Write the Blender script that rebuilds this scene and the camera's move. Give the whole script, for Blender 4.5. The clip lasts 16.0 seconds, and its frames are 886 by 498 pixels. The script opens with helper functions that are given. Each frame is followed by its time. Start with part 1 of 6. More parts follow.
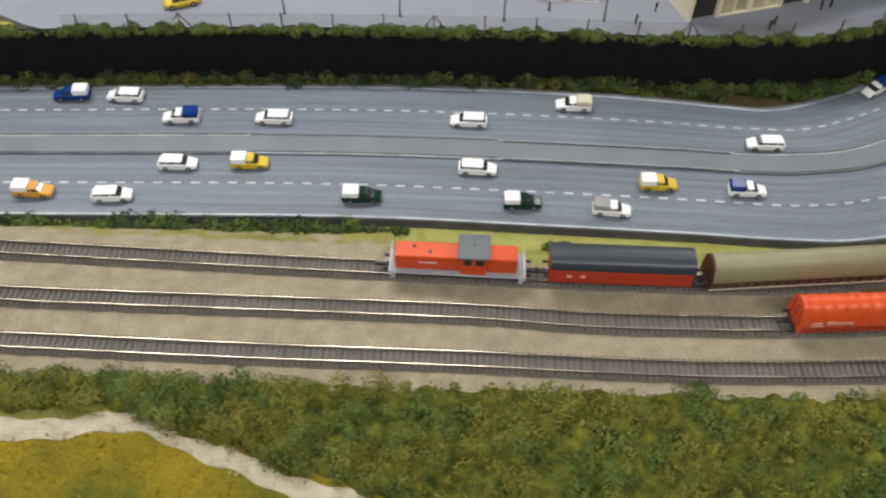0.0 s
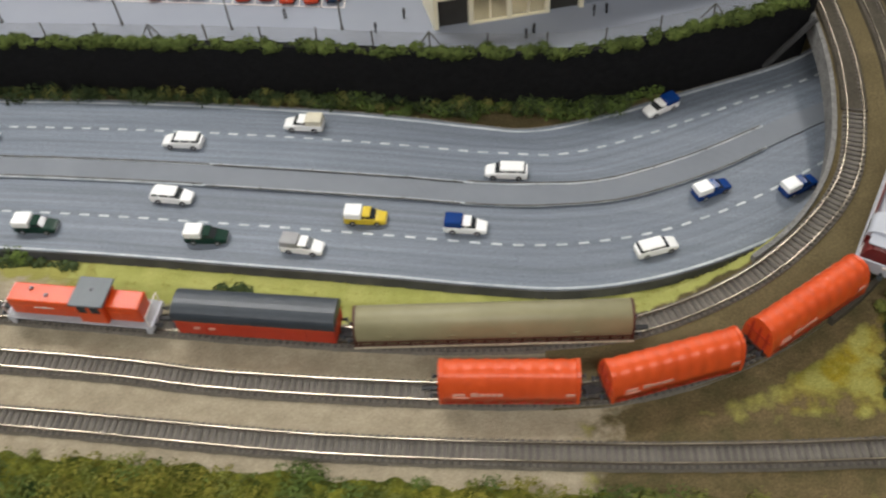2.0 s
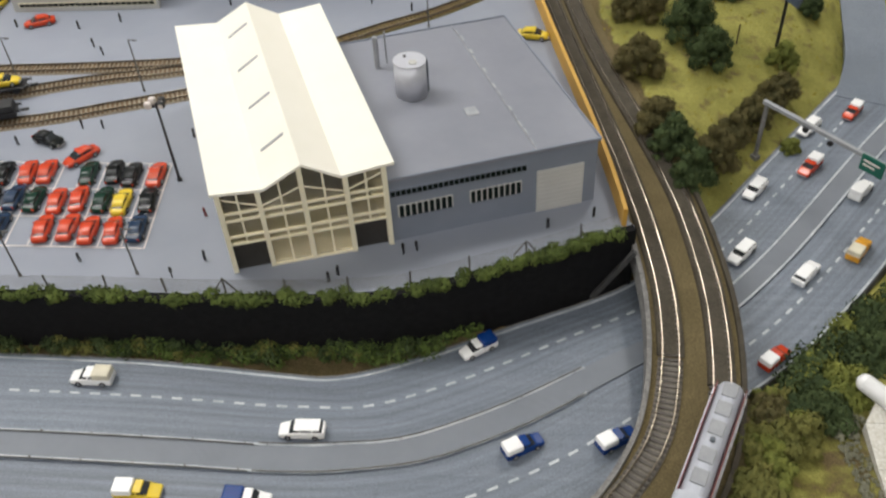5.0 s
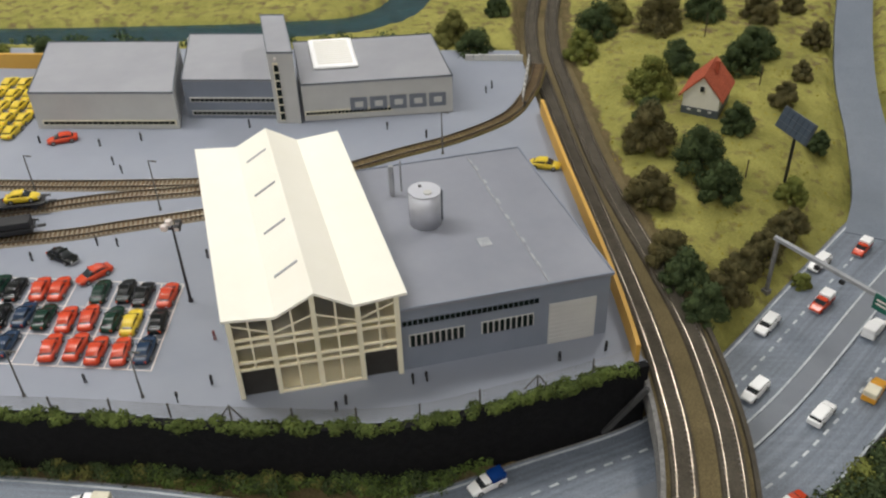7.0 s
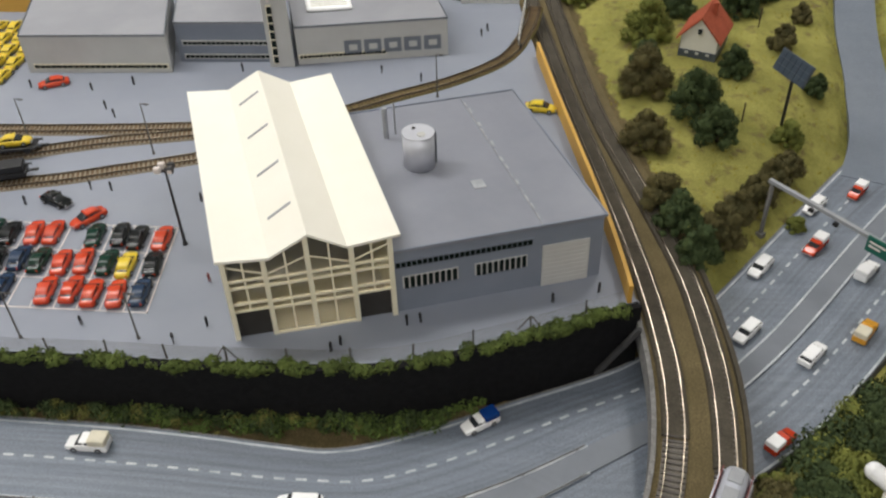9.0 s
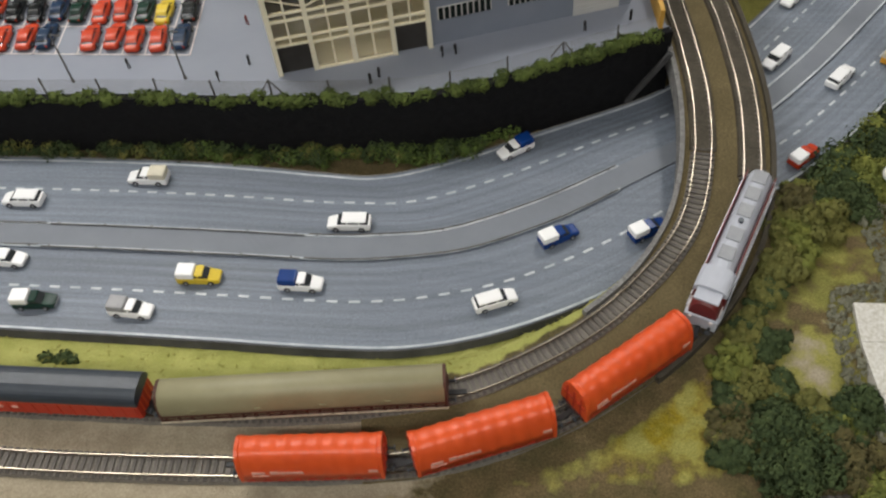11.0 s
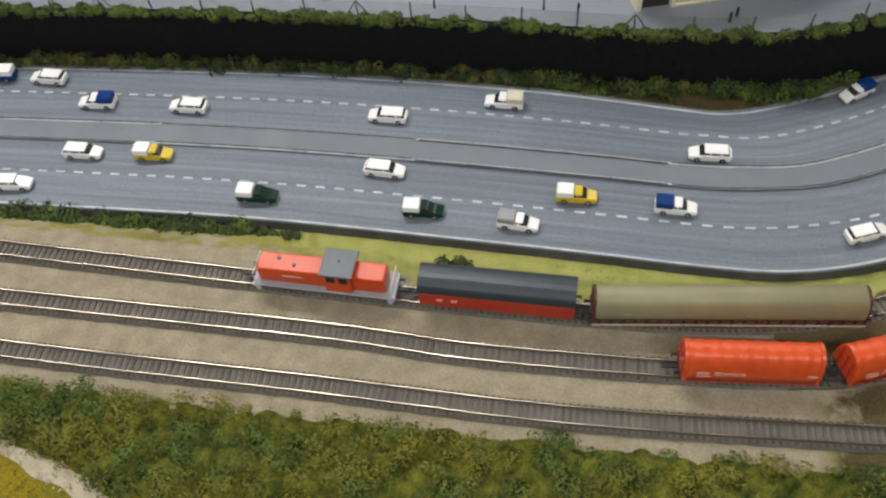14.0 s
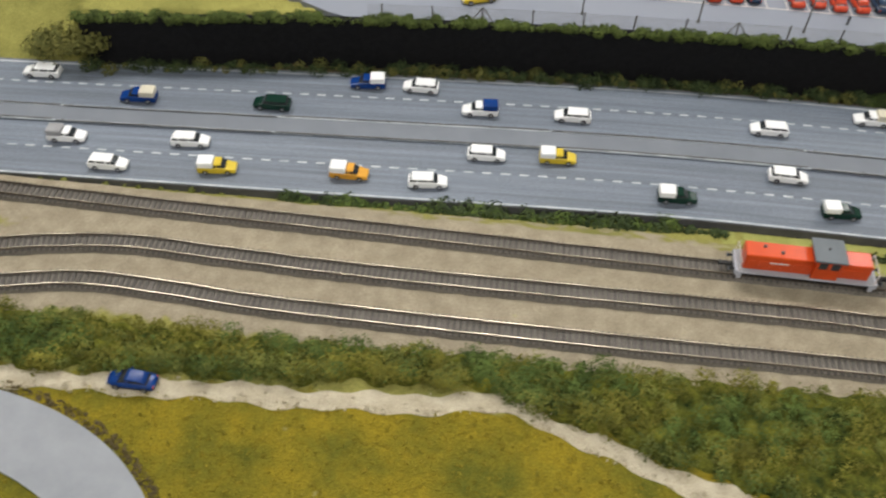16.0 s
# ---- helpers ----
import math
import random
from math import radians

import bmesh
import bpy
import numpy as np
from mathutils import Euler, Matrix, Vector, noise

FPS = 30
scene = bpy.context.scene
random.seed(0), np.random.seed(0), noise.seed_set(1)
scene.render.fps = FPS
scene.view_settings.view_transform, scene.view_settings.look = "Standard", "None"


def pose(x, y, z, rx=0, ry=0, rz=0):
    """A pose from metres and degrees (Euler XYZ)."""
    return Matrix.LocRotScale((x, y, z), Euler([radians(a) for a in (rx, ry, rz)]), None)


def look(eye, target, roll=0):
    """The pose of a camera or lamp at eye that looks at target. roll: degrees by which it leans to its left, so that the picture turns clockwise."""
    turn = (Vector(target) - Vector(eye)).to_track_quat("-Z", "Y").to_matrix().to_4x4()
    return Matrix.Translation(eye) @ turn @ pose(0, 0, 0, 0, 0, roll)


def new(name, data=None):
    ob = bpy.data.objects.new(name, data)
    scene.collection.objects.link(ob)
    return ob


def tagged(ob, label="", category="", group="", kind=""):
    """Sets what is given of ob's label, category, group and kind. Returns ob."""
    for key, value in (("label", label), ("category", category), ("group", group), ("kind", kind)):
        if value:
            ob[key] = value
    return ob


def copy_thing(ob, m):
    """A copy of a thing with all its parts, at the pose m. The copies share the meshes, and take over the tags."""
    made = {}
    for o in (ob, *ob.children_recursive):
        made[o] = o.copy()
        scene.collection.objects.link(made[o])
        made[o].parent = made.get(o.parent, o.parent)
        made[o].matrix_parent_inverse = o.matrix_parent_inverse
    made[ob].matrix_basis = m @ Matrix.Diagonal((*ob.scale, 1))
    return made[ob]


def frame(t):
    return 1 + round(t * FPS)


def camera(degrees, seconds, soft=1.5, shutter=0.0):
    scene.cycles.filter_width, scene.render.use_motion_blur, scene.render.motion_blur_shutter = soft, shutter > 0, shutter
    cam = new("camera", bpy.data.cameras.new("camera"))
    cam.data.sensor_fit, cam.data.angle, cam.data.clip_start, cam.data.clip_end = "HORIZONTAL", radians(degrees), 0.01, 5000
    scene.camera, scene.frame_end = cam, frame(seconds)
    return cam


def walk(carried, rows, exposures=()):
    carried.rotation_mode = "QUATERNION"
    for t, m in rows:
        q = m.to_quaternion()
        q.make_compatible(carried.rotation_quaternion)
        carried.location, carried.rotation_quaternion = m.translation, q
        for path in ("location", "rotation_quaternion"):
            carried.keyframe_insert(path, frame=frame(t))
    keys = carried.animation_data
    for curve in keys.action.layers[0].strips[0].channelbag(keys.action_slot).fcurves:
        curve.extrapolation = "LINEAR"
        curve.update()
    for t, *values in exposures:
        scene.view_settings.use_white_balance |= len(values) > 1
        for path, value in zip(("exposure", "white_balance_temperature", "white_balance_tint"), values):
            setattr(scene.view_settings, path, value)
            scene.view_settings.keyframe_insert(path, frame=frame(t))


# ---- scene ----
cam = camera(53.0, 16.0, soft=2.25, shutter=0.3)
PATH = [
    (0, (0.141, 0.135, 0.76), (0.119, 1.381, -0.804), 0.7),
    (0.5, (0.267, 0.168, 0.751), (0.213, 1.396, -0.826), -2.6),
    (1, (0.337, 0.204, 0.747), (0.348, 1.455, -0.813), -3.5),
    (1.5, (0.425, 0.233, 0.724), (0.386, 1.473, -0.844), -4.2),
    (2, (0.585, 0.285, 0.683), (0.385, 1.507, -0.888), -4.7),
    (2.5, (0.706, 0.34, 0.658), (0.418, 1.586, -0.88), -9.2),
    (3, (0.755, 0.36, 0.651), (0.552, 1.613, -0.894), -7.8),
    (3.5, (0.787, 0.379, 0.657), (0.632, 1.632, -0.894), -7.1),
    (4, (0.792, 0.405, 0.67), (0.635, 1.717, -0.832), -7.0),
    (4.5, (0.794, 0.439, 0.69), (0.634, 1.772, -0.792), -6.4),
    (5, (0.767, 0.445, 0.702), (0.62, 1.901, -0.662), -3.6),
    (7.5, (0.757, 0.465, 0.72), (0.598, 2.076, -0.454), -2.0),
    (8, (0.759, 0.464, 0.719), (0.594, 2.071, -0.46), -2.2),
    (8.5, (0.757, 0.465, 0.72), (0.598, 2.057, -0.48), -1.9),
    (9, (0.763, 0.457, 0.711), (0.61, 2.0, -0.552), -2.1),
    (9.5, (0.763, 0.441, 0.699), (0.612, 1.92, -0.639), -2.0),
    (10, (0.769, 0.412, 0.682), (0.595, 1.772, -0.774), -3.7),
    (12.5, (0.595, 0.296, 0.689), (0.401, 1.485, -0.907), -7.8),
    (13, (0.487, 0.265, 0.718), (0.307, 1.466, -0.871), -7.4),
    (13.5, (0.402, 0.251, 0.725), (0.138, 1.39, -0.897), -8.1),
    (14, (0.389, 0.256, 0.737), (0.121, 1.393, -0.887), -6.3),
    (14.5, (0.248, 0.21, 0.76), (-0.024, 1.38, -0.839), -4.6),
    (15, (0.072, 0.158, 0.767), (-0.105, 1.388, -0.8), -1.4),
    (15.5, (-0.075, 0.102, 0.75), (-0.192, 1.402, -0.765), 0.2),
    (16, (-0.204, 0.084, 0.726), (-0.302, 1.377, -0.796), 1.6),
]
walk(cam, [(t, look(eye, target, roll)) for t, eye, target, roll in PATH],
     exposures=[(0, -0.10), (1.5, -0.10), (3.5, -0.05), (5, -0.08), (7.5, -0.20), (9.5, -0.20), (12.5, -0.28), (13.5, -0.27), (14.5, -0.22), (16, -0.13)])

# ---- light and world ----
world = bpy.data.worlds.new("hall_world")
scene.world = world
world.use_nodes = True
world.node_tree.nodes["Background"].inputs[0].default_value = (0.9, 0.95, 1.0, 1)
world.node_tree.nodes["Background"].inputs[1].default_value = 0.25
scene.view_settings.exposure = 0.0


# ---- materials ----
def mat(name, a, b=None, rough=0.6, metal=0.0, scale=60.0, fine=0.0, bump=0.0, vary=0.0, spec=0.5, streak=None, coat=0.0):
    """Two-colour surface: broad stains at `scale`, grain at `fine`, relief by `bump`, per-object change by `vary`."""
    m = bpy.data.materials.new(name)
    m.use_nodes = True
    nt = m.node_tree
    bs = nt.nodes["Principled BSDF"]
    bs.inputs["Roughness"].default_value = rough
    bs.inputs["Metallic"].default_value = metal
    bs.inputs["Specular IOR Level"].default_value = spec
    bs.inputs["Coat Weight"].default_value = coat
    b = b or tuple(c * 0.8 for c in a)
    tc = nt.nodes.new("ShaderNodeTexCoord")
    mp = nt.nodes.new("ShaderNodeMapping")
    nt.links.new(tc.outputs["Object"], mp.inputs[0])
    if streak:
        mp.inputs["Scale"].default_value = streak
    n1 = nt.nodes.new("ShaderNodeTexNoise")
    n1.inputs["Scale"].default_value = scale
    n1.inputs["Detail"].default_value = 6
    n1.inputs["Roughness"].default_value = 0.65
    nt.links.new(mp.outputs[0], n1.inputs["Vector"])
    rp = nt.nodes.new("ShaderNodeValToRGB")
    rp.color_ramp.elements[0].position, rp.color_ramp.elements[1].position = 0.33, 0.67
    rp.color_ramp.elements[0].color = (*b, 1)
    rp.color_ramp.elements[1].color = (*a, 1)
    nt.links.new(n1.outputs["Fac"], rp.inputs[0])
    out = rp.outputs[0]
    n2 = nt.nodes.new("ShaderNodeTexNoise")
    n2.inputs["Scale"].default_value = fine or scale * 9
    n2.inputs["Detail"].default_value = 3
    nt.links.new(tc.outputs["Object"], n2.inputs["Vector"])
    if fine:
        mx = nt.nodes.new("ShaderNodeMix")
        mx.data_type, mx.blend_type = "RGBA", "OVERLAY"
        mx.inputs[0].default_value = 0.7
        nt.links.new(out, mx.inputs[6])
        nt.links.new(n2.outputs["Fac"], mx.inputs[7])
        out = mx.outputs[2]
    if vary:
        oi = nt.nodes.new("ShaderNodeObjectInfo")
        hv = nt.nodes.new("ShaderNodeHueSaturation")
        mr = nt.nodes.new("ShaderNodeMapRange")
        mr.inputs[3].default_value, mr.inputs[4].default_value = 1 - vary, 1 + vary
        nt.links.new(oi.outputs["Random"], mr.inputs[0])
        nt.links.new(mr.outputs[0], hv.inputs["Value"])
        nt.links.new(out, hv.inputs["Color"])
        out = hv.outputs[0]
    nt.links.new(out, bs.inputs["Base Color"])
    if bump:
        bp = nt.nodes.new("ShaderNodeBump")
        bp.inputs["Strength"].default_value = bump
        bp.inputs["Distance"].default_value = 0.002
        nt.links.new(n2.outputs["Fac"], bp.inputs["Height"])
        nt.links.new(bp.outputs[0], bs.inputs["Normal"])
    return m


def leafmat(name, a, b, c, deep=1.0):
    """Foliage flock: three greens spread from piece to piece, over lighter and darker clumps."""
    m = mat(name, tuple(v * (1 + 0.25 * (deep - 1)) for v in a), tuple(v / deep for v in b), rough=0.9, scale=34, spec=0.15)
    nt = m.node_tree
    bs = nt.nodes["Principled BSDF"]
    geo = nt.nodes.new("ShaderNodeNewGeometry")
    rp = nt.nodes.new("ShaderNodeValToRGB")
    e = rp.color_ramp.elements
    e[0].color, e[1].color = (*b, 1), (*c, 1)
    mid = e.new(0.5)
    mid.color = (*a, 1)
    nt.links.new(geo.outputs["Random Per Island"], rp.inputs[0])
    mx = nt.nodes.new("ShaderNodeMix")
    mx.data_type = "RGBA"
    mx.inputs[0].default_value = 0.2
    old = bs.inputs["Base Color"].links[0].from_socket
    nt.links.new(old, mx.inputs[6])
    nt.links.new(rp.outputs[0], mx.inputs[7])
    nt.links.new(mx.outputs[2], bs.inputs["Base Color"])
    return m


def glassmat(name, tint, rough=0.08, clear=0.0):
    m = mat(name, tint, tint, rough=rough, spec=0.6, scale=40)
    m.node_tree.nodes["Principled BSDF"].inputs["Transmission Weight"].default_value = clear
    return m


ASPHALT = mat("asphalt", (0.178, 0.205, 0.25), (0.142, 0.167, 0.207), 0.5, scale=9, fine=900, bump=0.03, streak=(0.6, 14, 1))


def lane_streaks(m):
    """Tyre-worn streaks that run along the lanes, by the road's own run and width."""
    nt = m.node_tree
    bs = nt.nodes["Principled BSDF"]
    uv = nt.nodes.new("ShaderNodeUVMap")
    uv.uv_map = "lanes"
    src = bs.inputs["Base Color"].links[0].from_socket
    for scale, lo, hi in (((2.2, 150, 1), 0.80, 1.20), ((1.1, 38, 1), 0.88, 1.13)):
        mp = nt.nodes.new("ShaderNodeMapping")
        mp.inputs["Scale"].default_value = scale
        nz = nt.nodes.new("ShaderNodeTexNoise")
        nz.inputs["Scale"].default_value = 1.0
        nz.inputs["Detail"].default_value = 4
        mr = nt.nodes.new("ShaderNodeMapRange")
        mr.inputs[1].default_value, mr.inputs[2].default_value = 0.3, 0.7
        mr.inputs[3].default_value, mr.inputs[4].default_value = lo, hi
        hv = nt.nodes.new("ShaderNodeHueSaturation")
        nt.links.new(uv.outputs[0], mp.inputs[0])
        nt.links.new(mp.outputs[0], nz.inputs["Vector"])
        nt.links.new(nz.outputs["Fac"], mr.inputs[0])
        nt.links.new(mr.outputs[0], hv.inputs["Value"])
        nt.links.new(src, hv.inputs["Color"])
        src = hv.outputs[0]
    nt.links.new(src, bs.inputs["Base Color"])


SLIP_ASPHALT = mat("slip_asphalt", (0.178, 0.205, 0.25), (0.142, 0.167, 0.207), 0.5, scale=9, fine=900, bump=0.03)
lane_streaks(ASPHALT)
MEDIAN = mat("median_asphalt", (0.195, 0.213, 0.245), (0.165, 0.182, 0.212), 0.6, scale=15)
WHITE_LINE = mat("road_paint", (0.64, 0.67, 0.70), (0.33, 0.37, 0.41), 0.5, scale=30)
YARD = mat("yard_paving", (0.265, 0.285, 0.335), (0.225, 0.245, 0.295), 0.6, scale=4, bump=0.0)
WALL_BLACK = mat("retaining_wall", (0.010, 0.010, 0.011), (0.005, 0.005, 0.006), 0.85, scale=120, fine=600, bump=0.4, spec=0.2)
SAND = mat("ballast_sand", (0.36, 0.31, 0.235), (0.27, 0.225, 0.165), 0.95, scale=18, fine=800, bump=0.6, spec=0.1)
BALLAST = mat("ballast_dark", (0.235, 0.215, 0.185), (0.17, 0.155, 0.13), 0.95, scale=40, fine=900, bump=0.8, spec=0.1)
DECK = mat("brown_deck", (0.15, 0.117, 0.058), (0.112, 0.088, 0.042), 0.85, scale=22, fine=500, bump=0.25, spec=0.2)
RAIL = mat("rail_steel", (0.62, 0.54, 0.42), (0.14, 0.12, 0.09), 0.31, metal=1.0, scale=16)
RAIL_SIDE = mat("rail_side_rust", (0.115, 0.09, 0.066), (0.07, 0.056, 0.043), 0.6, scale=60, spec=0.3)
SLEEPER = mat("sleeper_plastic", (0.135, 0.12, 0.105), (0.09, 0.08, 0.07), 0.7, scale=90, vary=0.25)
SLEEPER_B = mat("sleeper_brown", (0.16, 0.105, 0.05), (0.11, 0.07, 0.035), 0.75, scale=90, vary=0.25)
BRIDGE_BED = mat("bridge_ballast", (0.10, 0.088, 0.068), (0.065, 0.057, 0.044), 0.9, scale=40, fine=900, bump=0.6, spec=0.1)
DARK_KERB = mat("dark_kerb", (0.075, 0.075, 0.075), (0.035, 0.035, 0.036), 0.8, scale=25)
PARAPET = mat("grey_stone", (0.24, 0.235, 0.225), (0.15, 0.145, 0.14), 0.85, scale=70, fine=400, bump=0.5)
GRASS = mat("lawn_flock", (0.46, 0.43, 0.14), (0.33, 0.32, 0.09), 0.95, scale=14, fine=700, bump=0.9, spec=0.05)
EARTH = mat("earth", (0.22, 0.17, 0.08), (0.15, 0.14, 0.05), 0.95, scale=22, fine=700, bump=0.8, spec=0.05)
PATH_M = mat("sandy_path", (0.68, 0.61, 0.46), (0.52, 0.45, 0.32), 0.95, scale=40, fine=900, bump=0.8, spec=0.05)
PAVED = mat("pale_paving", (0.34, 0.355, 0.38), (0.27, 0.285, 0.31), 0.6, scale=16)
WATER = mat("river_resin", (0.022, 0.065, 0.075), (0.010, 0.034, 0.042), 0.12, scale=22, fine=260, bump=0.25)
CREAM = mat("cream_plastic", (0.84, 0.78, 0.60), (0.79, 0.73, 0.55), 0.5, scale=18, fine=0)
CREAM_ROOF = mat("cream_roof", (0.88, 0.85, 0.76), (0.85, 0.82, 0.72), 0.5, scale=10)
GREY_WALL = mat("grey_wall", (0.225, 0.25, 0.305), (0.195, 0.22, 0.27), 0.65, scale=14)
GREY_ROOF = mat("grey_roof", (0.25, 0.26, 0.30), (0.205, 0.215, 0.255), 0.5, scale=7)
ROOF_SEAM = mat("worn_roof_seam", (0.42, 0.43, 0.45), (0.27, 0.28, 0.31), 0.6, scale=90)
PALE_WALL = mat("pale_grey_wall", (0.58, 0.575, 0.55), (0.51, 0.505, 0.485), 0.65, scale=14)
MID_ROOF = mat("mid_grey_roof", (0.30, 0.305, 0.33), (0.26, 0.265, 0.29), 0.55, scale=10)
DARK_GLASS = glassmat("dark_glazing", (0.03, 0.034, 0.038))
PANE_GLASS = mat("factory_glazing", (0.012, 0.018, 0.016), (0.009, 0.013, 0.012), 0.2, spec=0.2, scale=40)
HALL_GLASS = glassmat("hall_glazing", (0.93, 0.89, 0.76), 0.06, 1.0)
HALL_FLOOR = mat("hall_floor", (0.55, 0.51, 0.40), (0.46, 0.42, 0.32), 0.7, scale=30)
DARK = mat("dark_interior", (0.035, 0.032, 0.03), (0.025, 0.023, 0.02), 0.8, scale=50)
TANK = mat("tank_metal", (0.60, 0.61, 0.66), (0.52, 0.53, 0.58), 0.38, metal=0.2, scale=30)
YELLOW_W = mat("ochre_wall", (0.62, 0.36, 0.07), (0.55, 0.31, 0.055), 0.6, scale=14)
BLACK = mat("black_plastic", (0.014, 0.014, 0.016), (0.01, 0.01, 0.012), 0.5, scale=90)
GREY_PL = mat("grey_plastic", (0.35, 0.36, 0.38), (0.28, 0.29, 0.31), 0.5, scale=70)
DGREY_PL = mat("dark_grey_plastic", (0.078, 0.094, 0.112), (0.06, 0.073, 0.09), 0.36, scale=60)
CAB_ROOF = mat("cab_roof", (0.125, 0.145, 0.16), (0.10, 0.118, 0.132), 0.4, scale=50)
SLATE = mat("slate_roof", (0.042, 0.052, 0.066), (0.03, 0.038, 0.05), 0.36, scale=50)
SILVER = mat("light_grey_plastic", (0.52, 0.54, 0.6), (0.45, 0.47, 0.53), 0.45, scale=40)
MAROON = mat("maroon_plastic", (0.17, 0.02, 0.018), (0.13, 0.015, 0.014), 0.45, scale=60)
ORANGE = mat("orange_red_plastic", (0.75, 0.098, 0.02), (0.68, 0.082, 0.017), 0.36, scale=30)
RED = mat("red_plastic", (0.72, 0.088, 0.014), (0.62, 0.068, 0.012), 0.28, scale=40)
WAGON_RED = mat("wagon_red", (0.55, 0.05, 0.02), (0.47, 0.04, 0.017), 0.5, scale=50)
KHAKI = mat("khaki_plastic", (0.30, 0.275, 0.16), (0.25, 0.23, 0.13), 0.45, scale=30)
BROWN = mat("brown_underframe", (0.10, 0.035, 0.022), (0.07, 0.025, 0.017), 0.6, scale=70)
FADED_P = mat("faded_print", (0.74, 0.42, 0.34), (0.70, 0.33, 0.25), 0.5)
WHITE_P = mat("white_print", (0.75, 0.68, 0.65), (0.7, 0.63, 0.6), 0.5)
TYRE = mat("tyre", (0.012, 0.012, 0.012), None, 0.7)
RIM = mat("rim", (0.5, 0.5, 0.52), None, 0.35, metal=0.6)
BARK = mat("bark", (0.09, 0.06, 0.035), (0.06, 0.04, 0.024), 0.9, scale=120, bump=0.6)
POST = mat("fence_wire", (0.17, 0.165, 0.155), (0.09, 0.085, 0.08), 0.6, metal=0.3)
SOLAR = mat("solar_cell", (0.055, 0.075, 0.10), (0.04, 0.056, 0.078), 0.3)
TILE_RED = mat("red_roof_tile", (0.42, 0.09, 0.04), (0.34, 0.07, 0.03), 0.8, scale=60, fine=400, bump=0.4)
PLASTER = mat("white_plaster", (0.72, 0.7, 0.62), (0.64, 0.62, 0.54), 0.8, scale=40)
WHITE_TILE = mat("white_board", (0.66, 0.64, 0.58), (0.58, 0.56, 0.50), 0.6, scale=12, fine=300)
SIGN_G = mat("sign_green", (0.01, 0.13, 0.09), (0.01, 0.11, 0.08), 0.45)
ROOM_W = mat("hall_wall_paint", (0.72, 0.71, 0.68), (0.68, 0.67, 0.64), 0.8, scale=2)
ROOM_F = mat("hall_floor_carpet", (0.12, 0.12, 0.13), (0.09, 0.09, 0.1), 0.9, scale=5, fine=200)
WOOD = mat("table_fascia", (0.16, 0.11, 0.07), (0.12, 0.08, 0.05), 0.6, scale=6, streak=(1, 12, 1))
LEAF_D = leafmat("flock_dark_green", (0.078, 0.108, 0.042), (0.03, 0.05, 0.024), (0.145, 0.17, 0.06), 1.5)
LEAF_G = leafmat("flock_fresh_green", (0.135, 0.19, 0.046), (0.07, 0.115, 0.034), (0.22, 0.265, 0.058), 1.7)
LEAF_M = leafmat("flock_mid_green", (0.215, 0.23, 0.055), (0.115, 0.15, 0.04), (0.33, 0.305, 0.065), 1.8)
LEAF_O = leafmat("flock_olive", (0.25, 0.235, 0.042), (0.14, 0.145, 0.03), (0.34, 0.305, 0.05), 1.7)
LEAF_B = leafmat("flock_brown", (0.15, 0.126, 0.052), (0.08, 0.08, 0.036), (0.225, 0.18, 0.066), 1.4)
LEAF_S = leafmat("flock_dull_olive", (0.19, 0.18, 0.052), (0.12, 0.13, 0.042), (0.27, 0.235, 0.06))
LEAF_Y = leafmat("flock_ochre", (0.34, 0.262, 0.03), (0.21, 0.19, 0.028), (0.43, 0.325, 0.036))
BEND_RIM = leafmat("crumbled_earth", (0.16, 0.12, 0.055), (0.10, 0.08, 0.04), (0.24, 0.19, 0.10))
HEDGE_M = leafmat("flock_hedge", (0.125, 0.165, 0.042), (0.05, 0.075, 0.026), (0.25, 0.27, 0.08), 1.5)
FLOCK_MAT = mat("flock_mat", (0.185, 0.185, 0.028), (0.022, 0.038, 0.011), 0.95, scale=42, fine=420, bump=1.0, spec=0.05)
CAR_PAINT = {
    "white": mat("car_white", (0.94, 0.94, 0.94), (0.92, 0.92, 0.92), 0.35, scale=30),
    "cream": mat("car_cream", (0.75, 0.7, 0.55), None, 0.4),
    "yellow": mat("car_yellow", (0.75, 0.55, 0.03), None, 0.35),
    "orange": mat("car_orange", (0.8, 0.38, 0.03), None, 0.35),
    "green": mat("car_dark_green", (0.006, 0.034, 0.022), None, 0.22, spec=0.3),
    "blue": mat("car_blue", (0.006, 0.045, 0.22), None, 0.25, spec=0.3),
    "navy": mat("car_navy", (0.018, 0.04, 0.085), None, 0.22, spec=0.3),
    "red": mat("car_red", (0.62, 0.06, 0.018), None, 0.22),
    "black": mat("car_black", (0.006, 0.008, 0.009), None, 0.2, spec=0.3),
    "grey": mat("car_grey", (0.35, 0.35, 0.36), None, 0.4),
}


# ---- mesh helpers ----
def finish(name, bm, material, parent=None, label="", smooth=False):
    me = bpy.data.meshes.new(name)
    bm.normal_update()
    bm.to_mesh(me)
    bm.free()
    for m in (material if isinstance(material, (list, tuple)) else [material]):
        me.materials.append(m)
    if smooth:
        me.polygons.foreach_set("use_smooth", [True] * len(me.polygons))
    ob = new(name, me)
    if parent:
        ob.parent = parent
    if label:
        ob["label"] = label
    return ob


def part(name, bm, material, parent, label="", smooth=False):
    return finish(name, bm, material, parent, label, smooth)


